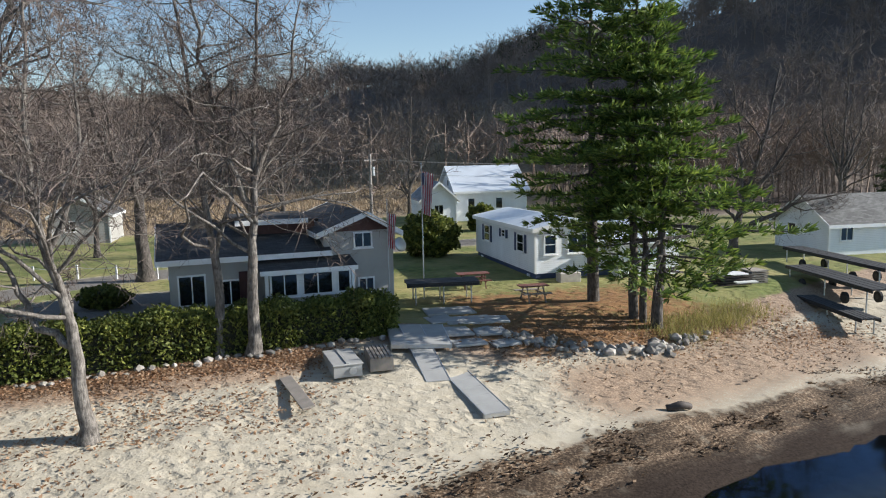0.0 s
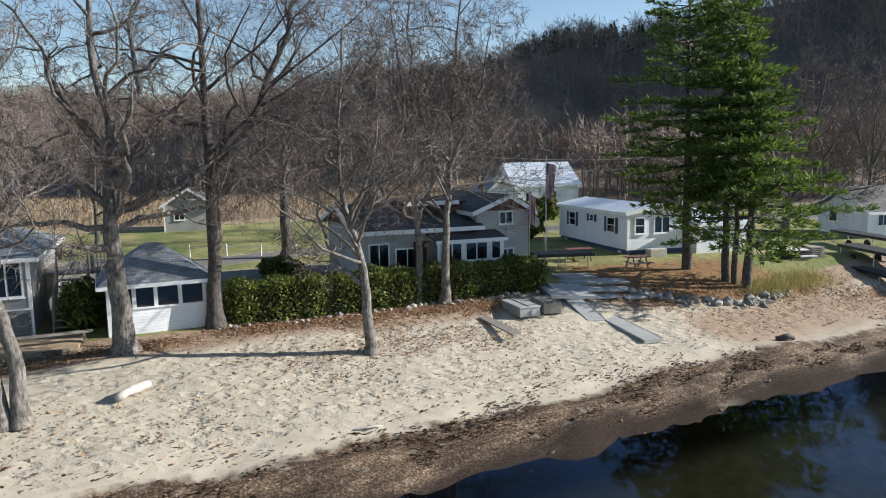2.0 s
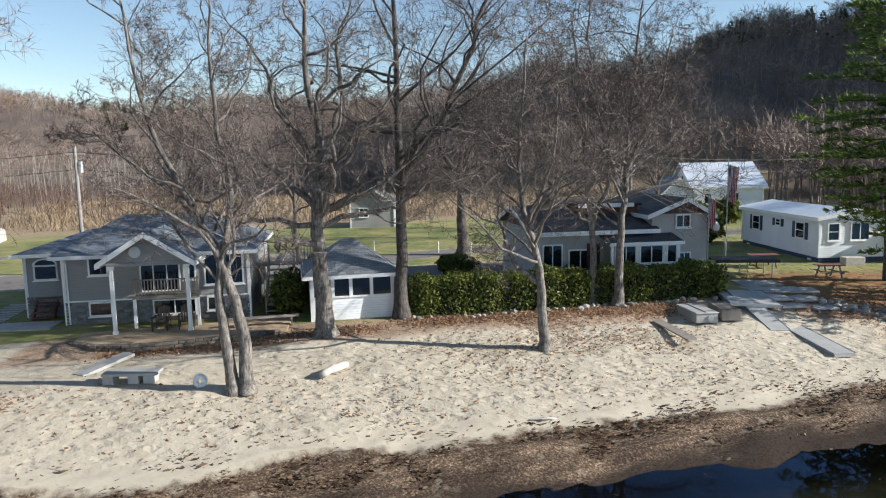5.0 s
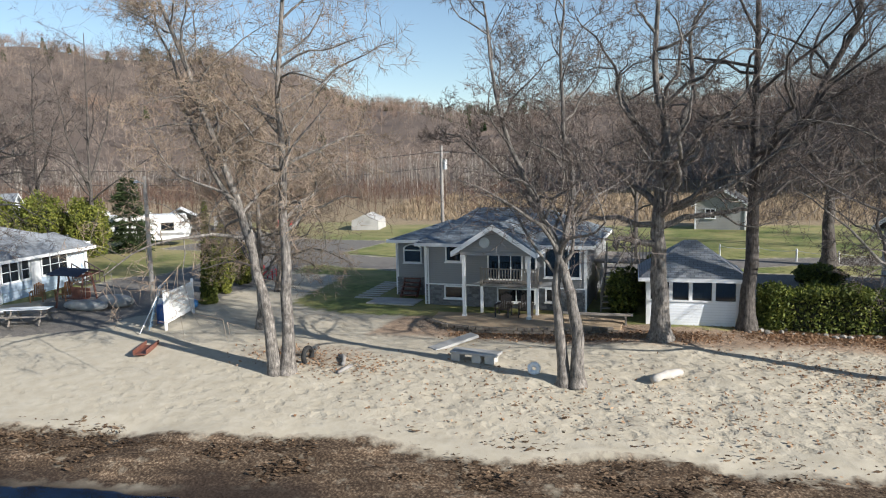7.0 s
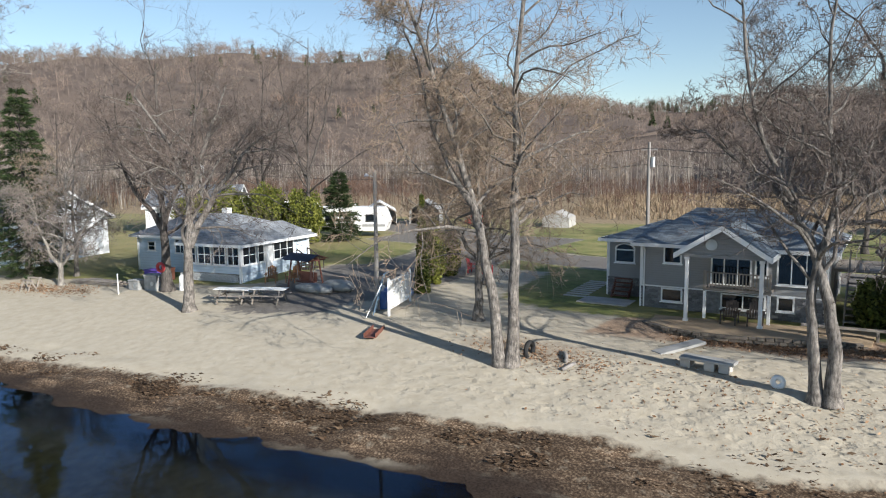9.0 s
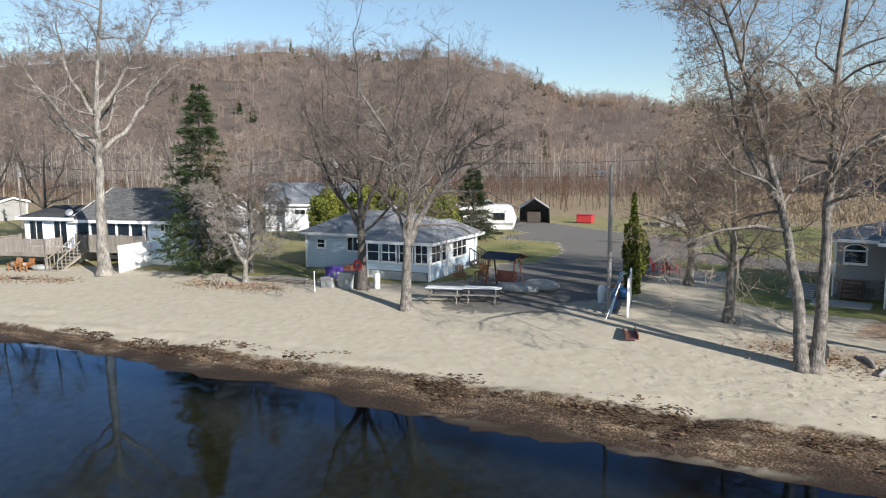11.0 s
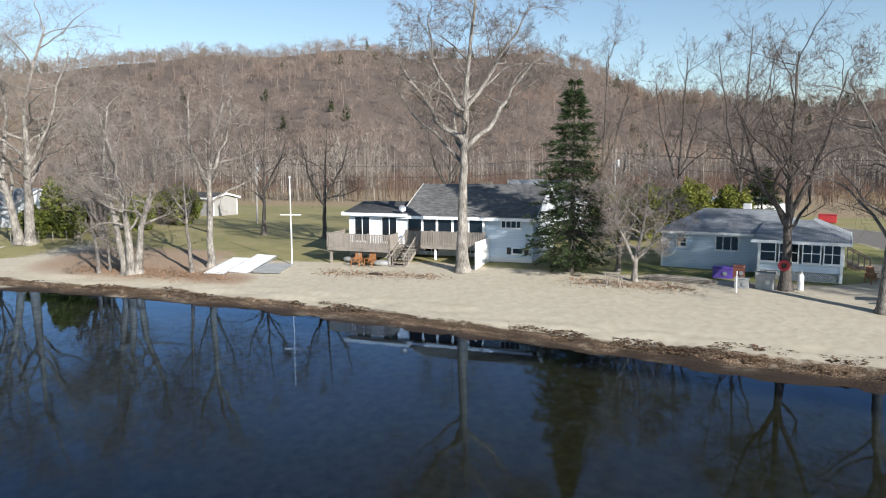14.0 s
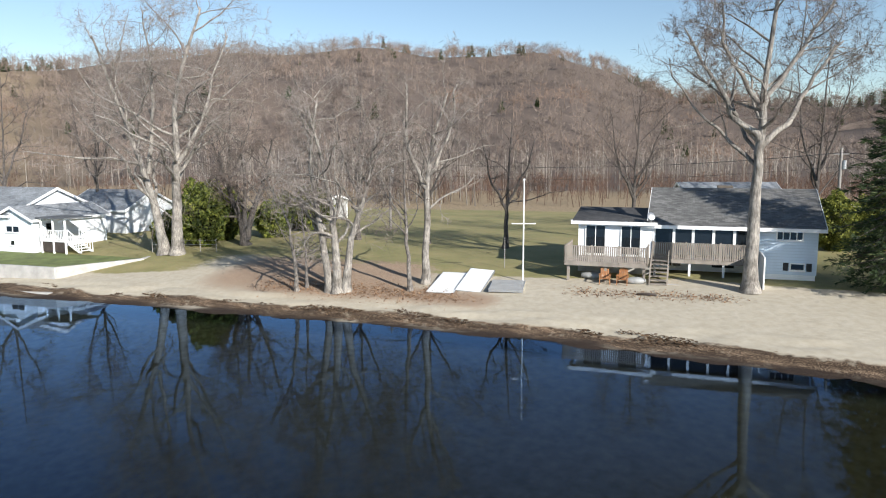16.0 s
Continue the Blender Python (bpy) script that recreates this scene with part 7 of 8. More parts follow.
dock_section(1.55, 20.45, 0.98, 21, 0.85, 4.0, 5.5, 0, "slab", "pale grey dock ramp resting on the sand")
dock_section(-0.25, 22.7, 1.28, 15, 0.8, 4.4, 12, 0, "slab", "grey dock ramp leaning on a raised platform")
dock_section(-0.85, 24.9, 1.95, 8, 2.2, 2.6, 3, 3, "slab", "grey dock platform set up on short legs", 0.55)
for i, (x, y, w, l, rz) in enumerate(((0.3, 27.2, 1.5, 1.3, 14), (1.8, 27.5, 1.3, 1.2, 10), (1.0, 28.8, 1.9, 1.2, 8), (-0.2, 28.9, 1.1, 1.2, 20), (2.3, 26.3, 1.1, 0.9, 22), (0.9, 26.1, 1.3, 0.9, 18), (0.2, 30.4, 2.2, 1.4, 12), (2.2, 28.9, 1.0, 1.0, 6))):
    s = thing("paving_slab", pose(x, y, hz(x, y) - 0.02 + 0.004 * i, 1.5 * math.sin(i), 1.2 * math.cos(i), rz), "large flat grey paving slab on the sand", "slab", "paving slabs by the platform")
    part("slab_face", boxes((-w / 2, w / 2, -l / 2, l / 2, -0.05, 0.05), bevel=0.015), M["slab"], s)

for i in range(9):
    x, y = -34.6 - 0.26 * i, 16.4 + 0.52 * i
    s = thing("stepping_stone", pose(x, y, hz(x, y) - 0.01, 0, 0, 24 + 3 * math.sin(i * 2.1)), "pale concrete stepping slab set in the lawn", "slab", "stepping slabs by the grey house")
    part("slab_face", boxes((-0.62, 0.62, -0.13, 0.13, -0.04, 0.05), bevel=0.012), M["concrete"], s)
s = thing("paving_slab", pose(-32.6, 16.6, hz(-32.6, 16.6) - 0.01, 0, 0, 22), "flat grey concrete pad beside the house steps", "slab")
part("slab_face", boxes((-1.3, 1.3, -0.8, 0.8, -0.05, 0.06), bevel=0.015), M["concrete"], s)


def crate(x, y, rz, w, d, h, label, mat="slab", slats=0):
    c = thing("storage_box", pose(x, y, hz(x, y) - 0.02, 0, 0, rz), label, "box")
    bm = bmesh.new()
    slab_poly(bm, [(-w / 2, -d / 2, 0), (w / 2, -d / 2, 0), (w / 2, d / 2, 0), (-w / 2, d / 2, 0)], (0, 0, h * 0.86))
    bmesh.ops.recalc_face_normals(bm, faces=bm.faces)
    part("box_body", bm, M[mat], c)
    if slats:
        for i in range(slats):
            a = -w / 2 + w * i / slats
            part("slat", boxes((a + 0.01, a + w / slats - 0.02, -d / 2 - 0.04, d / 2 + 0.04, h * 0.86, h), bevel=0.008), M["deckwood"], c)
    else:
        part("lid", boxes((-w / 2 - 0.04, w / 2 + 0.04, -d / 2 - 0.04, d / 2 + 0.04, h * 0.86, h), bevel=0.02), M[mat], c)
        part("lid_rib", boxes((-0.06, 0.06, -d / 2, d / 2, h, h + 0.03), bevel=0.01), M[mat], c)
        bm = bmesh.new()
        rod(bm, (0.16, -d / 2 - 0.045, h * 0.45), (0.16, -d / 2 - 0.02, h * 0.45), 0.13, 0.13, 14)
        part("port", bm, M["metal"], c)
    return c


crate(-3.55, 23.3, 20, 0.95, 1.9, 0.45, "weathered grey moulded float box on the sand", "slab")
crate(-2.35, 23.8, 14, 0.8, 1.6, 0.5, "slatted grey wooden crate on the sand", "deckwood", 6)
b = thing("plank", pose(-5.3, 22.3, hz(-5.3, 22.3) + 0.08, -4, 8, 26.5 - 180), "weathered grey plank lying on the beach", "plank")
part("board", boxes((-0.2, 0.2, 0, 2.7, -0.03, 0.03), bevel=0.01), M["deckwood"], b)


def driftlog(x, y, rz, ln, r, label, mat="palewood"):
    w = Wood()
    rr = random.Random(int(x * 10))
    pts = [Vector((0, ln * (i / 7), r * 0.95 + 0.10 * math.sin(i / 7 * 3.0) + rr.gauss(0, 0.01))) for i in range(8)]
    for i, p in enumerate(pts):
        p.x = 0.16 * math.sin(i / 7 * 2.4)
    w.tube(pts[::-1], [r * (1 + 0.08 * rr.gauss(0, 1)) * (1 - 0.25 * abs(i / 7 - 0.4)) for i in range(8)], 12)
    w.f.append(tuple(range(0, 12))[::-1])
    ob = link_mesh("log", w.v, w.f, M[mat], None, True)
    ob.matrix_basis = pose(x, y, hz(x, y) - 0.03, 0, 0, rz)
    return tagged(ob, label, "log")


driftlog(-17.1, 13.4, -14, 1.35, 0.15, "bleached white driftwood log on the sand")
driftlog(-9.8, 12.2, -62, 1.0, 0.035, "thin pale stick at the wrack line")
driftlog(7.0, 21.3, -70, 0.8, 0.13, "dark sodden log at the wrack line", "darkwood")
driftlog(-70.0, -17.2, -50, 1.1, 0.07, "dark driftwood branch on the sand", "darkwood")
driftlog(-27.0, 8.2, 60, 1.3, 0.09, "grey driftwood branch beside a tyre", "polewood")
driftlog(-26.6, 7.6, 20, 0.9, 0.08, "short grey driftwood branch", "polewood")


def tyre(x, y, label, rz=0, r=0.36, mat="rubber", tilt=90, sink=0.12):
    bm = bmesh.new()
    n, m = 28, 8
    ring = [[bm.verts.new(((r * 0.76 + math.cos(b) * 0.09) * math.cos(a), (r * 0.76 + math.cos(b) * 0.09) * math.sin(a), math.sin(b) * 0.1)) for b in (math.tau * j / m for j in range(m))] for a in (math.tau * i / n for i in range(n))]
    for i in range(n):
        for j in range(m):
            bm.faces.new((ring[i][j], ring[(i + 1) % n][j], ring[(i + 1) % n][(j + 1) % m], ring[i][(j + 1) % m]))
    bmesh.ops.recalc_face_normals(bm, faces=bm.faces)
    ob = part("tyre", bm, M[mat], None, "", pose(x, y, hz(x, y) + (r * abs(math.sin(radians(tilt))) + 0.08) - sink, tilt, 0, rz))
    return tagged(ob, label, "tyre")


tyre(-28.6, 7.8, "black tyre half buried upright in the sand", 112, 0.42, sink=0.3)
tyre(-20.75, 11.7, "small white ring leaning on a tree", 30, 0.2, "whiteplastic", 70, 0.05)

t = thing("slab_bench", pose(-23.3, 11.6, hz(-23.3, 11.6) - 0.02, 0, 0, 16), "low bench of a pale slab on concrete blocks", "bench")
part("seat_slab", boxes((-0.95, 0.95, -0.32, 0.32, 0.3, 0.4), bevel=0.02), M["slab"], t)
for x in (-0.75, 0.1, 0.62):
    part("block", boxes((x - 0.18, x + 0.18, -0.26, 0.26, 0, 0.3), bevel=0.015), M["concrete"], t)
s = thing("paving_slab", pose(-25.5, 12.9, hz(-25.5, 12.9) + 0.1, 7, 0, -14), "grey concrete slab step leading down to the sand", "slab")
part("slab_face", boxes((-0.3, 0.3, -1.1, 1.1, -0.06, 0.06), bevel=0.015), M["slab"], s)
s = thing("bench", pose(-22.0, 18.6, 1.74, 0, 0, 26), "low grey plank bench along the terrace", "bench")
part("seat", boxes((-1.5, 1.5, -0.15, 0.15, 0.32, 0.38)), M["deckwood"], s)
for x in (-1.2, 1.2):
    part("leg", boxes((x - 0.05, x + 0.05, -0.13, 0.13, -0.1, 0.32)), M["deckwood"], s)


def armchair(x, y, z, rz, mat, label, group):
    """A slatted garden chair."""
    c = thing("garden_chair", pose(x, y, z, 0, 0, rz), label, "chair", group)
    for k in range(5):
        part("seat_slat", boxes((-0.28, 0.28, -0.3 + k * 0.11, -0.21 + k * 0.11, 0.36 - k * 0.03, 0.385 - k * 0.03)), M[mat], c)
    for k in range(5):
        a = -0.25 + k * 0.105
        part("back_slat", boxes((a, a + 0.09, 0, 0.025, 0, 0.72 + 0.05 * (2 - abs(k - 2)))), M[mat], c, "", pose(0, 0.24, 0.24, -22, 0, 0))
    for sx in (-0.33, 0.28):
        part("arm", boxes((sx - 0.03, sx + 0.1, -0.35, 0.4, 0.56, 0.585)), M[mat], c)
        part("leg", boxes((sx, sx + 0.05, -0.32, -0.26, 0, 0.56)), M[mat], c)
        part("leg", boxes((sx, sx + 0.05, 0.3, 0.36, 0, 0.56)), M[mat], c)
    return c


armchair(-73.0, -16.9, hz(-73, -16.9), 48, "brownwood", "orange-brown wooden garden chair by the deck", "chairs below the deck")
armchair(-72.2, -16.2, hz(-72.2, -16.2), 40, "brownwood", "orange-brown wooden garden chair by the steps", "chairs below the deck")
armchair(-49.2, 5.3, hz(-49.2, 5.3), 60, "brownwood", "orange-brown wooden chair beside the cottage steps", "chairs by the cottage")
armchair(-48.5, 6.4, hz(-48.5, 6.4), 35, "brownwood", "orange-brown wooden chair beside the cottage steps", "chairs by the cottage")
armchair(-26.1, 17.2, 1.72, 20, "darkwood", "dark metal porch chair under the balcony", "porch chairs")
armchair(-25.2, 17.7, 1.72, 30, "darkwood", "dark metal porch chair under the balcony", "porch chairs")
armchair(-44.1, 17.0, hz(-44.1, 17.0), 120, "red", "bright red plastic chair beside the cedars", "red chairs")
armchair(-43.3, 17.4, hz(-43.3, 17.4), 150, "red", "bright red plastic chair beside the cedars", "red chairs")


def picnic_table(x, y, rz, top, leg, ln, label, group=""):
    t = thing("picnic_table", pose(x, y, hz(x, y) - 0.01, 0, 0, rz), label, "table", group)
    for k in range(5):
        part("top_board", boxes((-ln / 2, ln / 2, -0.37 + k * 0.15, -0.24 + k * 0.15, 0.72, 0.76), bevel=0.006), M[top], t)
    for sy in (-0.72, 0.46):
        for k in range(2):
            part("bench_board", boxes((-ln / 2, ln / 2, sy + k * 0.14, sy + 0.125 + k * 0.14, 0.42, 0.455), bevel=0.006), M[leg], t)
    for sx in (-ln / 2 + 0.3, ln / 2 - 0.3):
        part("bench_beam", boxes((sx - 0.02, sx + 0.02, -0.74, 0.74, 0.35, 0.42)), M[leg], t)
        for s in (-1, 1):
            bm = bmesh.new()
            slab_poly(bm, [(sx, s * 0.28, 0.72), (sx, s * 0.18, 0.72), (sx, s * 0.55, 0), (sx, s * 0.66, 0)], (0.04, 0, 0))
            bmesh.ops.recalc_face_normals(bm, faces=bm.faces)
            part("leg", bm, M[leg], t)
    return t


picnic_table(-45.3, 1.7, 44, "whiteplastic", "deckwood", 2.0, "white-topped picnic table with grey benches on the sand", "tables by the cottage")
picnic_table(-43.85, 3.1, 44, "whiteplastic", "deckwood", 2.0, "white-topped picnic table with grey benches on the sand", "tables by the cottage")
picnic_table(1.5, 35.6, 10, "redwood", "redwood", 1.7, "faded red wooden picnic table on the lawn", "red tables")
picnic_table(4.2, 32.4, 14, "redwood", "deckwood", 1.4, "faded red low table under the pines", "red tables")


def swing_seat(x, y, rz):
    """A canopy swing: red timber frame, dark blue canopy, bench."""
    t = thing("garden_swing", pose(x, y, hz(x, y) - 0.02, 0, 0, rz), "red wooden garden swing with a dark blue canopy", "swing")
    for sx in (-0.85, 0.85):
        for s in (-1, 1):
            bm = bmesh.new()
            rod(bm, (sx, s * 0.6, 0), (sx, s * 0.25, 1.75), 0.05, 0.05, 6)
            part("post", bm, M["redwood"], t)
        part("top_beam", boxes((sx - 0.05, sx + 0.05, -0.75, 0.75, 1.72, 1.82)), M["redwood"], t)
    part("ridge_beam", boxes((-1.0, 1.0, -0.05, 0.05, 1.82, 1.92)), M["redwood"], t)
    for s in (-1, 1):
        bm = bmesh.new()
        slab_poly(bm, [(-1.1, 0, 2.06), (1.1, 0, 2.06), (1.1, s * 0.85, 1.78), (-1.1, s * 0.85, 1.78)], (0, 0, 0.03))
        bmesh.ops.recalc_face_normals(bm, faces=bm.faces)
        part("canopy", bm, M["navycloth"] if s < 0 else M["redwood"], t)
    part("seat", boxes((-0.65, 0.65, -0.25, 0.25, 0.45, 0.5)), M["redwood"], t)
    part("seat_back", boxes((-0.65, 0.65, 0.25, 0.3, 0.5, 1.0)), M["redwood"], t)
    for sx in (-0.6, 0.6):
        bm = bmesh.new()
        rod(bm, (sx, 0, 0.5), (sx * 1.2, 0, 1.75), 0.012, 0.012, 6)
        part("chain", bm, M["metal"], t)


swing_seat(-45.9, 6.1, 20)


def bundle(x, y, rz, ln, r, mat, label, name="covered_boat"):
    """A long object under a sagging cover."""
    bm = bmesh.new()
    n, m = 14, 12
    rows = []
    rr = random.Random(int(abs(x * 7)))
    for i in range(n + 1):
        u = i / n
        k = max(0.12, math.sin(math.pi * (0.06 + 0.88 * u)) ** 0.5)
        rows.append([bm.verts.new(((u - 0.5) * ln, math.cos(a) * r * k * (1 + rr.gauss(0, 0.03)), max(0, r * 0.62 + math.sin(a) * r * 0.75 * k * (1 + rr.gauss(0, 0.03))))) for a in (math.tau * j / m for j in range(m))])
    for i in range(n):
        for j in range(m):
            bm.faces.new((rows[i][j], rows[i + 1][j], rows[i + 1][(j + 1) % m], rows[i][(j + 1) % m]))
    bm.faces.new(rows[0])
    bm.faces.new(rows[-1][::-1])
    bmesh.ops.recalc_face_normals(bm, faces=bm.faces)
    for f in bm.faces:
        f.smooth = True
    ob = part(name, bm, M[mat], None, "", pose(x, y, hz(x, y) - 0.01, 0, 0, rz))
    return tagged(ob, label, "boat cover")


bundle(-44.6, 6.0, 28, 2.4, 0.42, "tarp", "small boat under a grey tarpaulin")
bundle(-44.1, 7.3, 28, 2.0, 0.5, "tarp", "small boat under a grey tarpaulin beside another")
bundle(-74.4, -16.6, 40, 1.5, 0.35, "tarp", "grey covered grill stored under the deck", "covered_grill")
bundle(-71.9, -15.4, 50, 1.2, 0.32, "tarp", "grey covered kayak stored by the steps", "covered_kayak")
bundle(-40.4, 9.0, 40, 1.6, 0.5, "bluetarp", "heap of gear under a blue tarpaulin", "tarp_cover")


def ladder_frame(x, y, rz):
    """A play slide's ladder with a white board and struts, beside a lamp post."""
    t = thing("play_ladder", pose(x, y, hz(x, y) - 0.02, 0, 0, rz), "blue-grey steel play ladder with splayed struts", "ladder")
    for sx in (-0.25, 0.25):
        bm = bmesh.new()
        rod(bm, (sx, 0, 0), (sx, 0.55, 2.0), 0.03, 0.03, 8)
        rod(bm, (sx, 0.55, 2.0), (sx, 0.75, 2.05), 0.03, 0.03, 8)
        part("side_rail", bm, M["steelblue"], t)
        bm = bmesh.new()
        rod(bm, (sx * 3.4, -0.25, 0), (sx, 0.45, 1.55), 0.025, 0.025, 8)
        part("strut", bm, M["metal"], t)
    for k in range(7):
        u = (k + 0.7) / 7.2
        part("rung", boxes((-0.25, 0.25, 0.55 * u - 0.07, 0.55 * u + 0.05, 2.0 * u - 0.02, 2.0 * u)), M["steelblue"], t)


M["steelblue"] = plain("blue_grey_steel", (0.16, 0.24, 0.32), 0.5, 0.4, vary=0.2)
ladder_frame(-37.9, 6.1, -38)
s = thing("board_fence", pose(-37.0, 6.4, hz(-37, 6.4), 0, 0, 130), "white painted board screen beside the ladder", "fence")
for k in range(7):
    part("board", boxes((0.005, 3.395, -0.03 + 0.004 * (k % 2), 0.03, 0.3 + 0.2 * k, 0.494 + 0.2 * k), bevel=0.008), M["whiteplastic"], s)
for x in (0.05, 3.35):
    part("post", boxes((x - 0.05, x + 0.05, -0.05, 0.05, -0.2, 1.85)), M["trim"], s)
s = thing("slide", pose(-35.2, 4.6, hz(-35.2, 4.6) + 0.03, 0, 0, 47), "rust-brown metal slide chute lying on the sand", "slide")
part("chute", boxes((-0.25, 0.25, -0.85, 0.85, 0, 0.03), (-0.27, -0.24, -0.85, 0.85, 0, 0.2), (0.24, 0.27, -0.85, 0.85, 0, 0.2)), M["redwood"], s)
for i, (x, y, c, r) in enumerate(((-38.6, 7.0, "blueplastic", 0.28), (-39.1, 7.6, "blueplastic", 0.24), (-39.9, 7.7, "whiteplastic", 0.22), (-39.9, 8.6, "brownwood", 0.25))):
    tub = thing("barrel", pose(x, y, hz(x, y)), ("blue plastic barrel among stored beach gear", "blue plastic barrel among stored beach gear", "white plastic barrel among stored beach gear", "orange-brown wooden tub among stored beach gear")[i], "barrel", "stored barrels")
    bm = bmesh.new()
    prev = None
    prof = [(0.86, 0), (1.0, 0.3), (1.0, 0.55), (0.86, 0.85), (0.8, 0.87)]
    rings = [[bm.verts.new((math.cos(a) * r * k, math.sin(a) * r * k, z)) for a in (math.tau * j / 16 for j in range(16))] for k, z in prof]
    for r0, r1 in zip(rings, rings[1:]):
        for j in range(16):
            bm.faces.new((r0[j], r0[(j + 1) % 16], r1[(j + 1) % 16], r1[j]))
    bm.faces.new(rings[0][::-1])
    bm.faces.new(rings[-1])
    part("shell", bm, M[c], tub)


fence = thing("rope_fence", pose(-25.0, 42.0, 0), "white posts with a sagging white rope on the lawn", "fence")
for k in range(5):
    x, y = 2.55 * k, 0.25 * math.sin(k * 1.7)
    part("post", boxes((x - 0.05, x + 0.05, y - 0.05, y + 0.05, hz(-25 + x, 42 + y) - 0.1, hz(-25 + x, 42 + y) + 0.85), bevel=0.01), M["trim"], fence)
for k in range(4):
    w = Wood()
    w.tube([Vector((2.55 * (k + u), 0.25 * (math.sin(k * 1.7) * (1 - u) + math.sin((k + 1) * 1.7) * u), hz(-25 + 2.55 * k, 42) + 0.72 - 0.5 * u * (1 - u))) for u in (0, 0.25, 0.5, 0.75, 1)], [0.014] * 5, 5)
    link_mesh("rope", w.v, w.f, M["trim"], fence)


# ---------------------------------------------------------------- poles, wires and flags
def pole(x, y, h, r, label, name="utility_pole", arm=0.0, mat="polewood", lamp=False, rz=0, low=0.0):
    p = thing(name, pose(x, y, hz(x, y) - 0.1, 0, 0, rz), label, "pole")
    bm = bmesh.new()
    rod(bm, (0, 0, 0), (0, 0, h), r, r * 0.72, 10)
    part("shaft", bm, M[mat], p)
    if arm:
        part("crossarm", boxes((-arm / 2, arm / 2, -0.05, 0.05, h - 0.55 - low, h - 0.45 - low)), M[mat], p)
    if lamp:
        bm = bmesh.new()
        rod(bm, (0, 0, h - 0.35), (-0.65, 0, h - 0.2), 0.025)
        part("lamp_arm", bm, M["metal"], p)
        bm = bmesh.new()
        rod(bm, (-0.65, 0, h - 0.3), (-0.65, 0, h - 0.16), 0.12, 0.05, 10)
        part("lamp_head", bm, M["metal"], p)
    return p


pole(-38.35, 6.55, 7.0, 0.12, "weathered wooden lamp pole beside the play ladder", "lamp_pole", lamp=True, rz=10)
line = [(-107.5, -15.2, 7.6), (-74.0, 8.4, 8.2), (-40.4, 29.4, 8.4), (-5.6, 55.2, 7.2), (30.0, 80.0, 7.6)]
for x, y, h in line:
    pp = pole(x, y, h, 0.14, "grey wooden utility pole along the road", arm=1.1, rz=35)
    bm = bmesh.new()
    rod(bm, (0.25, 0, h - 1.7), (0.25, 0, h - 1.0), 0.16, 0.16, 10)
    part("transformer", bm, M["metal"], pp)
wires = thing("power_line", pose(0, 0, 0), "thin dark overhead wires strung between the poles", "wires", kind="structure")
for (ax, ay, ah), (bx, by, bh) in zip(line, line[1:]):
    for off, drop in ((-0.45, 0.5), (0.45, 0.5), (0.0, 1.6)):
        w = Wood()
        pts = []
        for i in range(13):
            u = i / 12
            z0, z1 = hz(ax, ay) + ah - drop, hz(bx, by) + bh - drop
            pts.append(Vector((ax + (bx - ax) * u + off * 0.8, ay + (by - ay) * u - off * 0.5, z0 + (z1 - z0) * u - 0.9 * 4 * u * (1 - u))))
        w.tube(pts, [0.018] * 13, 4)
        link_mesh("wire", w.v, w.f, M["blackmetal"], wires)

mast = pole(-76.4, -20.6, 6.5, 0.05, "white flag mast with a crossbar on the lawn", "flag_mast", mat="trim", rz=60)
part("crossbar", boxes((-0.75, 0.75, -0.03, 0.03, 3.75, 3.81)), M["trim"], mast)
bm = bmesh.new()
bmesh.ops.create_uvsphere(bm, u_segments=10, v_segments=6, radius=0.08, matrix=pose(0, 0, 6.5))
part("finial", bm, M["trim"], mast)
w2 = pole(-80.2, -19.4, 2.2, 0.03, "slender grey washing post on the lawn", "post", mat="polewood")


def hanging_cloth(parent, x, z0, z1, w, mat, label):
    """A flag that hangs limp in folds."""
    bm = bmesh.new()
    n, m = 8, 10
    g = [[bm.verts.new((x + w * i / n * (1 - 0.35 * j / m), 0.07 * math.sin(i * 1.9 + j * 0.4), z1 - (z1 - z0) * j / m - 0.25 * w * i / n)) for i in range(n + 1)] for j in range(m + 1)]
    for j in range(m):
        for i in range(n):
            bm.faces.new((g[j][i], g[j][i + 1], g[j + 1][i + 1], g[j + 1][i]))
    ob = part("flag", bm, M[mat], parent, label)
    md = ob.modifiers.new("thick", "SOLIDIFY")
    md.thickness = 0.012
    return ob


fp = pole(-0.95, 33.0, 6.6, 0.035, "slim grey flagpole with a limp striped flag", "flagpole", mat="metal")
hanging_cloth(fp, 0.03, 4.2, 6.2, 0.55, "stripes", "red, white and blue striped flag")
part("canton", boxes((0.03, 0.2, -0.05, 0.05, 5.55, 6.12)), M["navy"], fp)
fp = pole(-2.35, 29.6, 5.2, 0.03, "short flag staff at the house corner", "flagpole", mat="metal")
hanging_cloth(fp, 0.03, 3.1, 4.6, 0.35, "stripes", "limp striped flag")


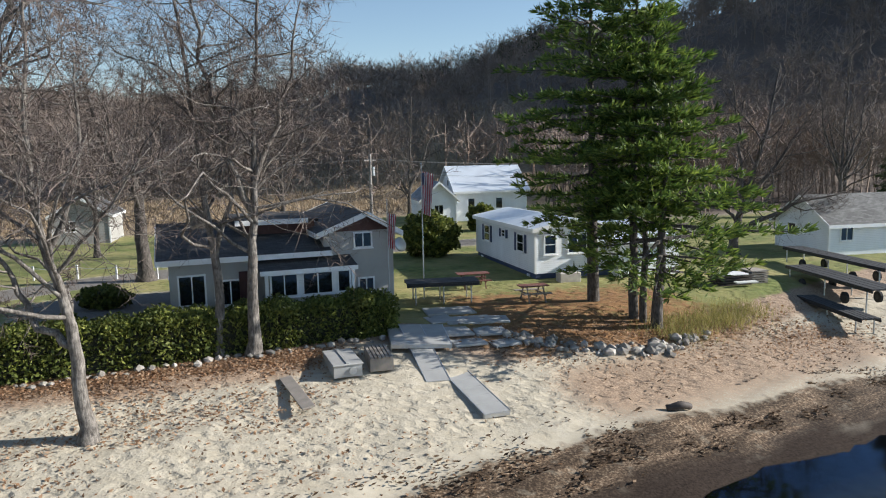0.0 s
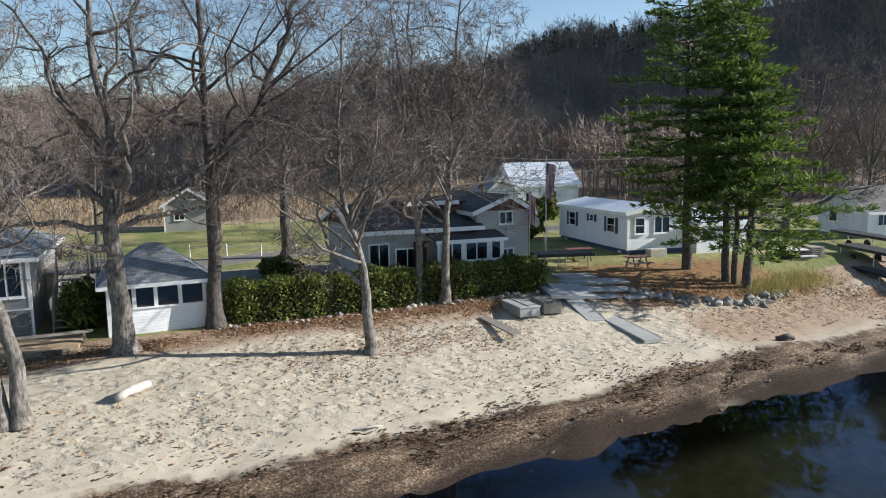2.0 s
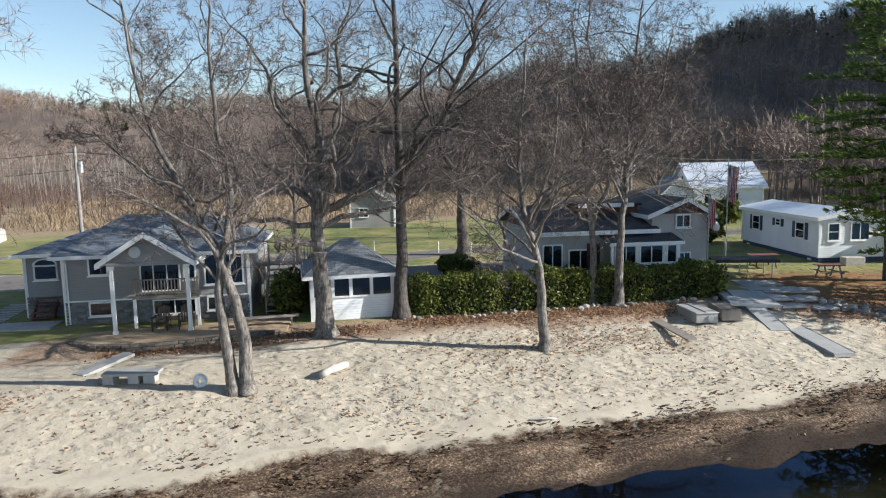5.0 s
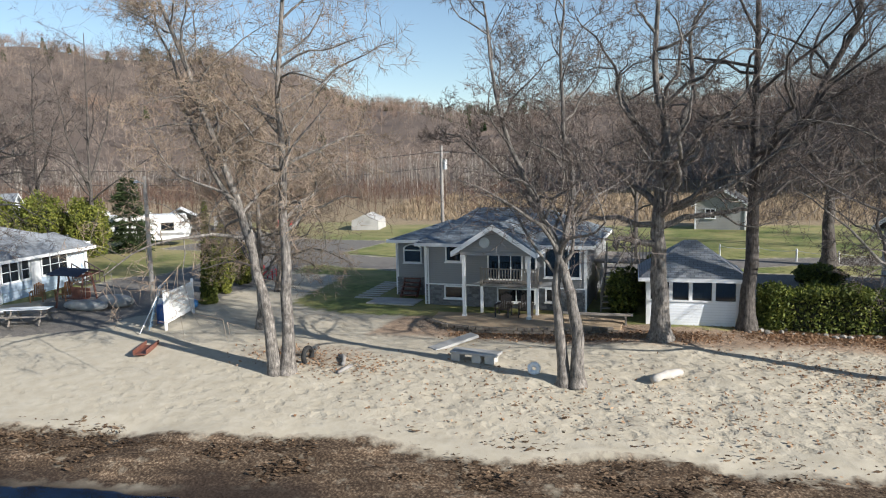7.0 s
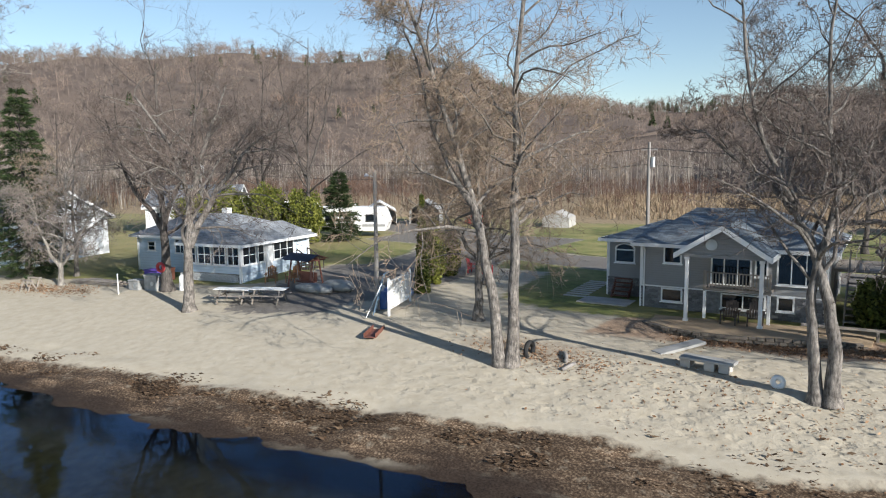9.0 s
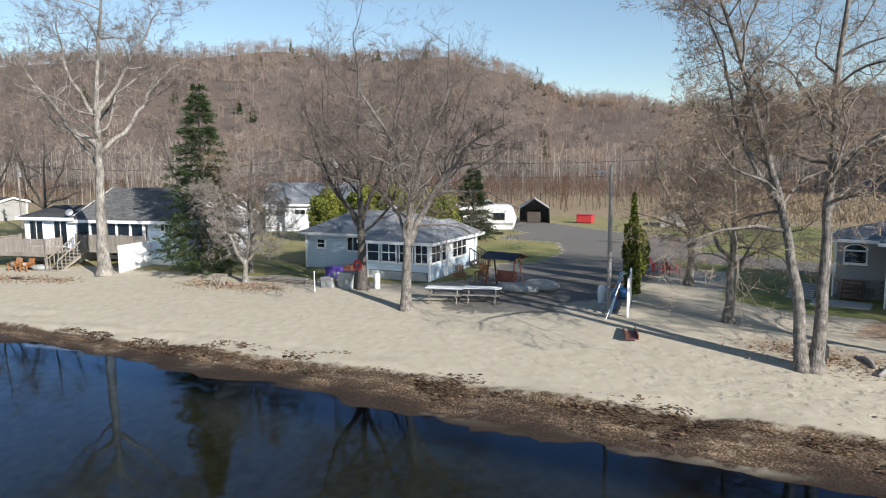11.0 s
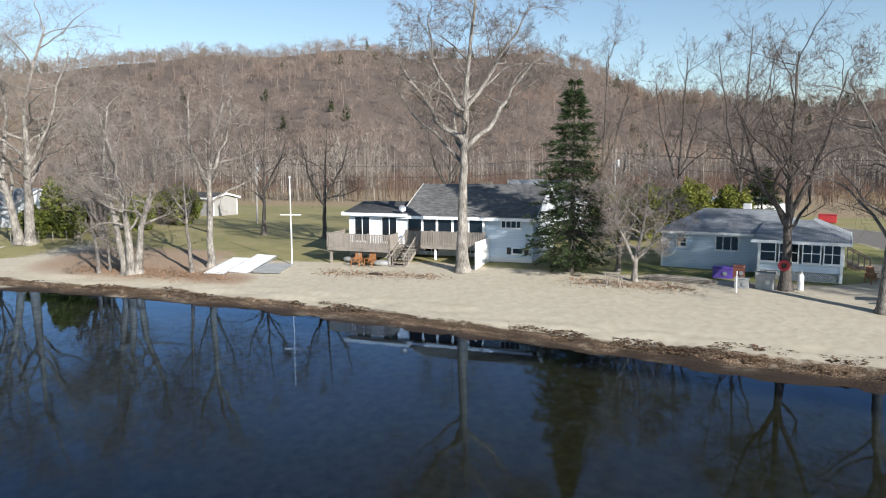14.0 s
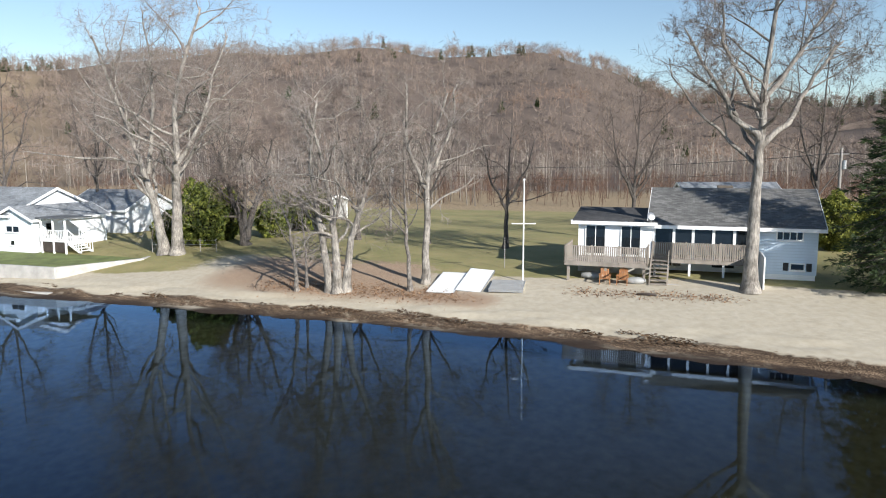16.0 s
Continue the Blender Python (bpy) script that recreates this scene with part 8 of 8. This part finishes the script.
# ---------------------------------------------------------------- stored gear by the cottages
def dock_rack(x, y, rz, ln, w, h, label, mat="slab", wheels=True, tilt=0, name="boat_trailer"):
    t = thing(name, pose(x, y, hz(x, y), 0, tilt, rz), label, "trailer")
    for k in range(4):
        a = -w / 2 + w * k / 4
        part("plank", boxes((-ln / 2, ln / 2, a + 0.02, a + w / 4 - 0.02, h, h + 0.06)), M[mat], t)
    for sy in (-w / 2, w / 2 - 0.06):
        part("side_beam", boxes((-ln / 2, ln / 2, sy, sy + 0.06, h - 0.12, h)), M["blackmetal"], t)
    for sx in (-ln / 2 + 0.4, 0, ln / 2 - 0.4):
        for sy in (-w / 2 + 0.05, w / 2 - 0.05):
            bm = bmesh.new()
            rod(bm, (sx, sy, -0.7), (sx, sy, h), 0.035)
            part("leg", bm, M["metal"], t)
    if wheels:
        for sx in (-ln / 4, ln / 4):
            for sy in (-w / 2 - 0.12, w / 2 + 0.02):
                bm = bmesh.new()
                rod(bm, (sx, sy, 0.28), (sx, sy + 0.12, 0.28), 0.28, 0.28, 18)
                wh = part("wheel", bm, M["rubber"], t)
                bm = bmesh.new()
                rod(bm, (sx, sy - 0.01, 0.28), (sx, sy + 0.13, 0.28), 0.13, 0.13, 12)
                part("rim", bm, M["blackmetal"], wh)
    return t


dock_rack(-0.1, 32.4, 8, 3.4, 1.4, 0.95, "raised dock frame with dark grey planks", "blackdeck", False, name="dock_trailer")
dock_rack(19.8, 34.4, -88, 7.4, 1.5, 0.95, "long black wheeled dock section on the bank", "blackdeck")
dock_rack(21.9, 38.2, -86, 9.0, 1.2, 1.0, "long black wheeled dock section on the lawn", "blackdeck")
dock_rack(18.0, 31.4, -89, 5.2, 0.9, 0.4, "low dark dock frame on the sand", "blackdeck", False, name="dock_trailer")
M_stack = thing("dock_stack", pose(15.0, 36.0, hz(15, 36) - 0.03, 0, 0, 12), "stack of dark pallets with a white board on top", "stack")
for k in range(4):
    part("pallet", boxes((-0.9, 0.9, -0.6, 0.6, k * 0.14, k * 0.14 + 0.09)), M["darkwood"], M_stack)
part("board", boxes((-1.0, 0.6, -0.75, 0.5, 0.56, 0.62), bevel=0.01), M["whiteplastic"], M_stack)
part("step", boxes((-0.3, 0.9, -1.1, -0.75, 0.2, 0.26)), M["whiteplastic"], M_stack)
for i in range(6):
    part("pallet", boxes((1.0, 2.0, -0.4, 0.6, i * 0.12, i * 0.12 + 0.07)), M["deckwood"], M_stack)

for x, y, w, d, h, mt, lb in ((-51.7, -0.9, 0.95, 0.6, 0.95, "tarp", "grey plastic storage cabinet by the cottage"), (-52.6, -1.7, 0.75, 0.5, 0.6, "tarp", "low grey storage bin by the cottage"), (-55.2, -0.1, 1.1, 0.6, 0.7, "purple", "purple plastic tub beside the cottage wall"), (-54.6, 0.6, 0.6, 0.5, 0.8, "redwood", "dark red plastic tub beside the cottage wall")):
    crate(x, y, 31, w, d, h, lb, mt)
tank = thing("gas_cylinder", pose(-50.4, 0.35, hz(-50.4, 0.35)), "tall white gas cylinder beside the tree", "cylinder")
bm = bmesh.new()
rod(bm, (0, 0, 0), (0, 0, 0.8), 0.17, 0.17, 16)
rod(bm, (0, 0, 0.8), (0, 0, 0.92), 0.17, 0.08, 16)
part("tank_body", bm, M["whiteplastic"], tank)
bm = bmesh.new()
rod(bm, (0, 0, 0.92), (0, 0, 1.05), 0.09, 0.09, 10)
part("collar", bm, M["metal"], tank)
pole(-52.1, -2.8, 1.3, 0.04, "short white post in the sand", "post", mat="trim")
ring = tyre(-50.72, -0.72, "red life ring hung on the tree trunk", 31, 0.3, "red", 90, -1.05)
pile = thing("lumber_pile", pose(-55.9, -3.0, hz(-55.9, -3.0) - 0.02, 0, 0, 31), "pile of weathered grey boards on the sand", "lumber")
rr = random.Random(8)
for k in range(14):
    part("board", boxes((-1.8 + rr.gauss(0, 0.2), 1.6 + rr.gauss(0, 0.25), -0.5 + (k % 5) * 0.2, -0.34 + (k % 5) * 0.2, 0.05 + (k // 5) * 0.09, 0.11 + (k // 5) * 0.09)), M["deckwood"], pile, "", pose(0, 0, 0, 0, 0, rr.gauss(0, 2)))
for x, y, rz in ((-58.0, -6.5, 40), (-57.3, -6.9, 25)):
    sh = thing("sawhorse", pose(x, y, hz(x, y) - 0.02, 0, 0, rz), "weathered wooden sawhorse on the sand", "sawhorse", "sawhorses")
    part("beam", boxes((-0.5, 0.5, -0.04, 0.04, 0.62, 0.7)), M["deckwood"], sh)
    for sx in (-0.4, 0.4):
        for s in (-1, 1):
            bm = bmesh.new()
            rod(bm, (sx, s * 0.3, 0), (sx, 0, 0.66), 0.03, 0.03, 5)
            part("leg", bm, M["deckwood"], sh)

# pale dock panels leaning together on the bank
dock_section(-77.5, -26.0, 0.92, 45, 1.7, 4.0, 9, 0, "whiteplastic", "white dock panel leaning on the bank")
dock_section(-76.7, -24.5, 1.0, 45, 1.6, 4.2, 10, 3, "whiteplastic", "white dock panel leaning on another panel")
dock_section(-75.0, -22.9, 1.2, 50, 2.0, 2.5, 4, 0, "slab", "grey dock panel lying on the sand")
# flat stone landing by the lake wall
s = thing("paving_slab", pose(-95.0, -47.3, 0.12, 0, 0, 40), "flat concrete landing slab at the water's edge", "slab")
part("slab_face", boxes((-1.6, 1.6, -0.7, 0.7, -0.2, 0.1), bevel=0.04), M["concrete"], s)

# wire fence by the big maple
f = thing("wire_fence", pose(-101.5, -39.3, hz(-101.5, -39.3), 0, 0, 60), "rusty wire fence between thin posts", "fence")
for k in range(5):
    bm = bmesh.new()
    rod(bm, (k * 1.3, 0, -0.2), (k * 1.3, 0, 1.1), 0.03, 0.03, 6)
    part("post", bm, M["polewood"], f)
for z in (0.3, 0.65, 1.0):
    bm = bmesh.new()
    rod(bm, (0, 0, z), (5.2, 0, z), 0.008, 0.008, 4)
    part("wire", bm, M["metal"], f)


# ---------------------------------------------------------------- vehicles and sheds by the gravel lot
def camper(x, y, rz, ln=6.5):
    c = thing("camper", pose(x, y, hz(x, y), 0, 0, rz), "white camper trailer parked on the gravel lot", "camper", "campers")
    bm = bmesh.new()
    slab_poly(bm, [(-ln / 2, -1.2, 0.6), (ln / 2, -1.2, 0.6), (ln / 2 + 0.3, -1.2, 1.5), (ln / 2 - 0.2, -1.2, 2.9), (-ln / 2 + 0.1, -1.2, 2.9), (-ln / 2 - 0.1, -1.2, 1.6)], (0, 2.4, 0))
    bmesh.ops.recalc_face_normals(bm, faces=bm.faces)
    part("camper_body", bm, M["whiteplastic"], c)
    part("stripe", boxes((-ln / 2, ln / 2, -1.215, -1.2, 1.0, 1.25)), M["tarp"], c)
    for a, w in ((-2.4, 1.0), (-0.6, 0.7), (1.6, 1.1)):
        window(c, a, -1.205, 1.55, w, 0.65, frame_m="blackmetal")
    part("door", boxes((0.5, 1.2, -1.22, -1.2, 0.75, 2.55)), M["trim"], c)
    for sx in (-0.6, 0.3):
        for sy in (-1.2, 1.0):
            bm = bmesh.new()
            rod(bm, (sx, sy, 0.34), (sx, sy + 0.2, 0.34), 0.34, 0.34, 18)
            wh = part("wheel", bm, M["rubber"], c)
            bm = bmesh.new()
            rod(bm, (sx, sy - 0.01, 0.34), (sx, sy + 0.01, 0.34), 0.17, 0.17, 12)
            part("rim", bm, M["metal"], wh)
    part("roof_unit", boxes((-0.5, 0.4, -0.4, 0.4, 2.9, 3.15), bevel=0.05), M["whiteplastic"], c)
    return c


camper(-70.5, 22.0, 50, 7.0)
camper(-80.5, 19.5, 55, 6.5)


def tent_shed(x, y, rz, w, d, h, mat, label):
    t = thing("tent_shed", pose(x, y, hz(x, y), 0, 0, rz), label, "shed", "tent sheds")
    prof = [(-w / 2, 0), (-w / 2 * 0.96, h * 0.6), (0, h), (w / 2 * 0.96, h * 0.6), (w / 2, 0)]
    for (ax, az), (bx, bz) in zip(prof, prof[1:]):
        bm = bmesh.new()
        slab_poly(bm, [(ax, 0, az), (bx, 0, bz), (bx, d, bz), (ax, d, az)], (0.02, 0, 0.04))
        bmesh.ops.recalc_face_normals(bm, faces=bm.faces)
        part("cover", bm, M[mat], t)
    bm = bmesh.new()
    slab_poly(bm, [(a, d - 0.05, b) for a, b in prof], (0, 0.04, 0))
    bmesh.ops.recalc_face_normals(bm, faces=bm.faces)
    part("back_panel", bm, M[mat], t)
    part("stored_gear", boxes((-w / 4, w / 5, 0.8, d - 0.6, 0, h * 0.45), bevel=0.1), M["darkwood"], t)
    return t


tent_shed(-80.0, 30.5, 60, 4.0, 5.0, 2.7, "whiteplastic", "white fabric tent shed with an open dark front")
tent_shed(-77.0, 34.8, 50, 3.6, 5.0, 2.8, "tarp", "grey fabric tent shed over stored gear")
tent_shed(-66.5, 47.0, 215, 3.0, 4.5, 1.7, "tan", "low pale fabric shed at the marsh edge")
sk = thing("dumpster", pose(-73.5, 39.5, hz(-73.5, 39.5), 0, 0, 30), "small red dumpster at the back of the lot", "dumpster")
part("bin", boxes((-0.9, 0.9, -0.6, 0.6, 0.1, 0.95), bevel=0.03), M["red"], sk)
part("rim", boxes((-0.95, 0.95, -0.65, 0.65, 0.95, 1.02)), M["red"], sk)
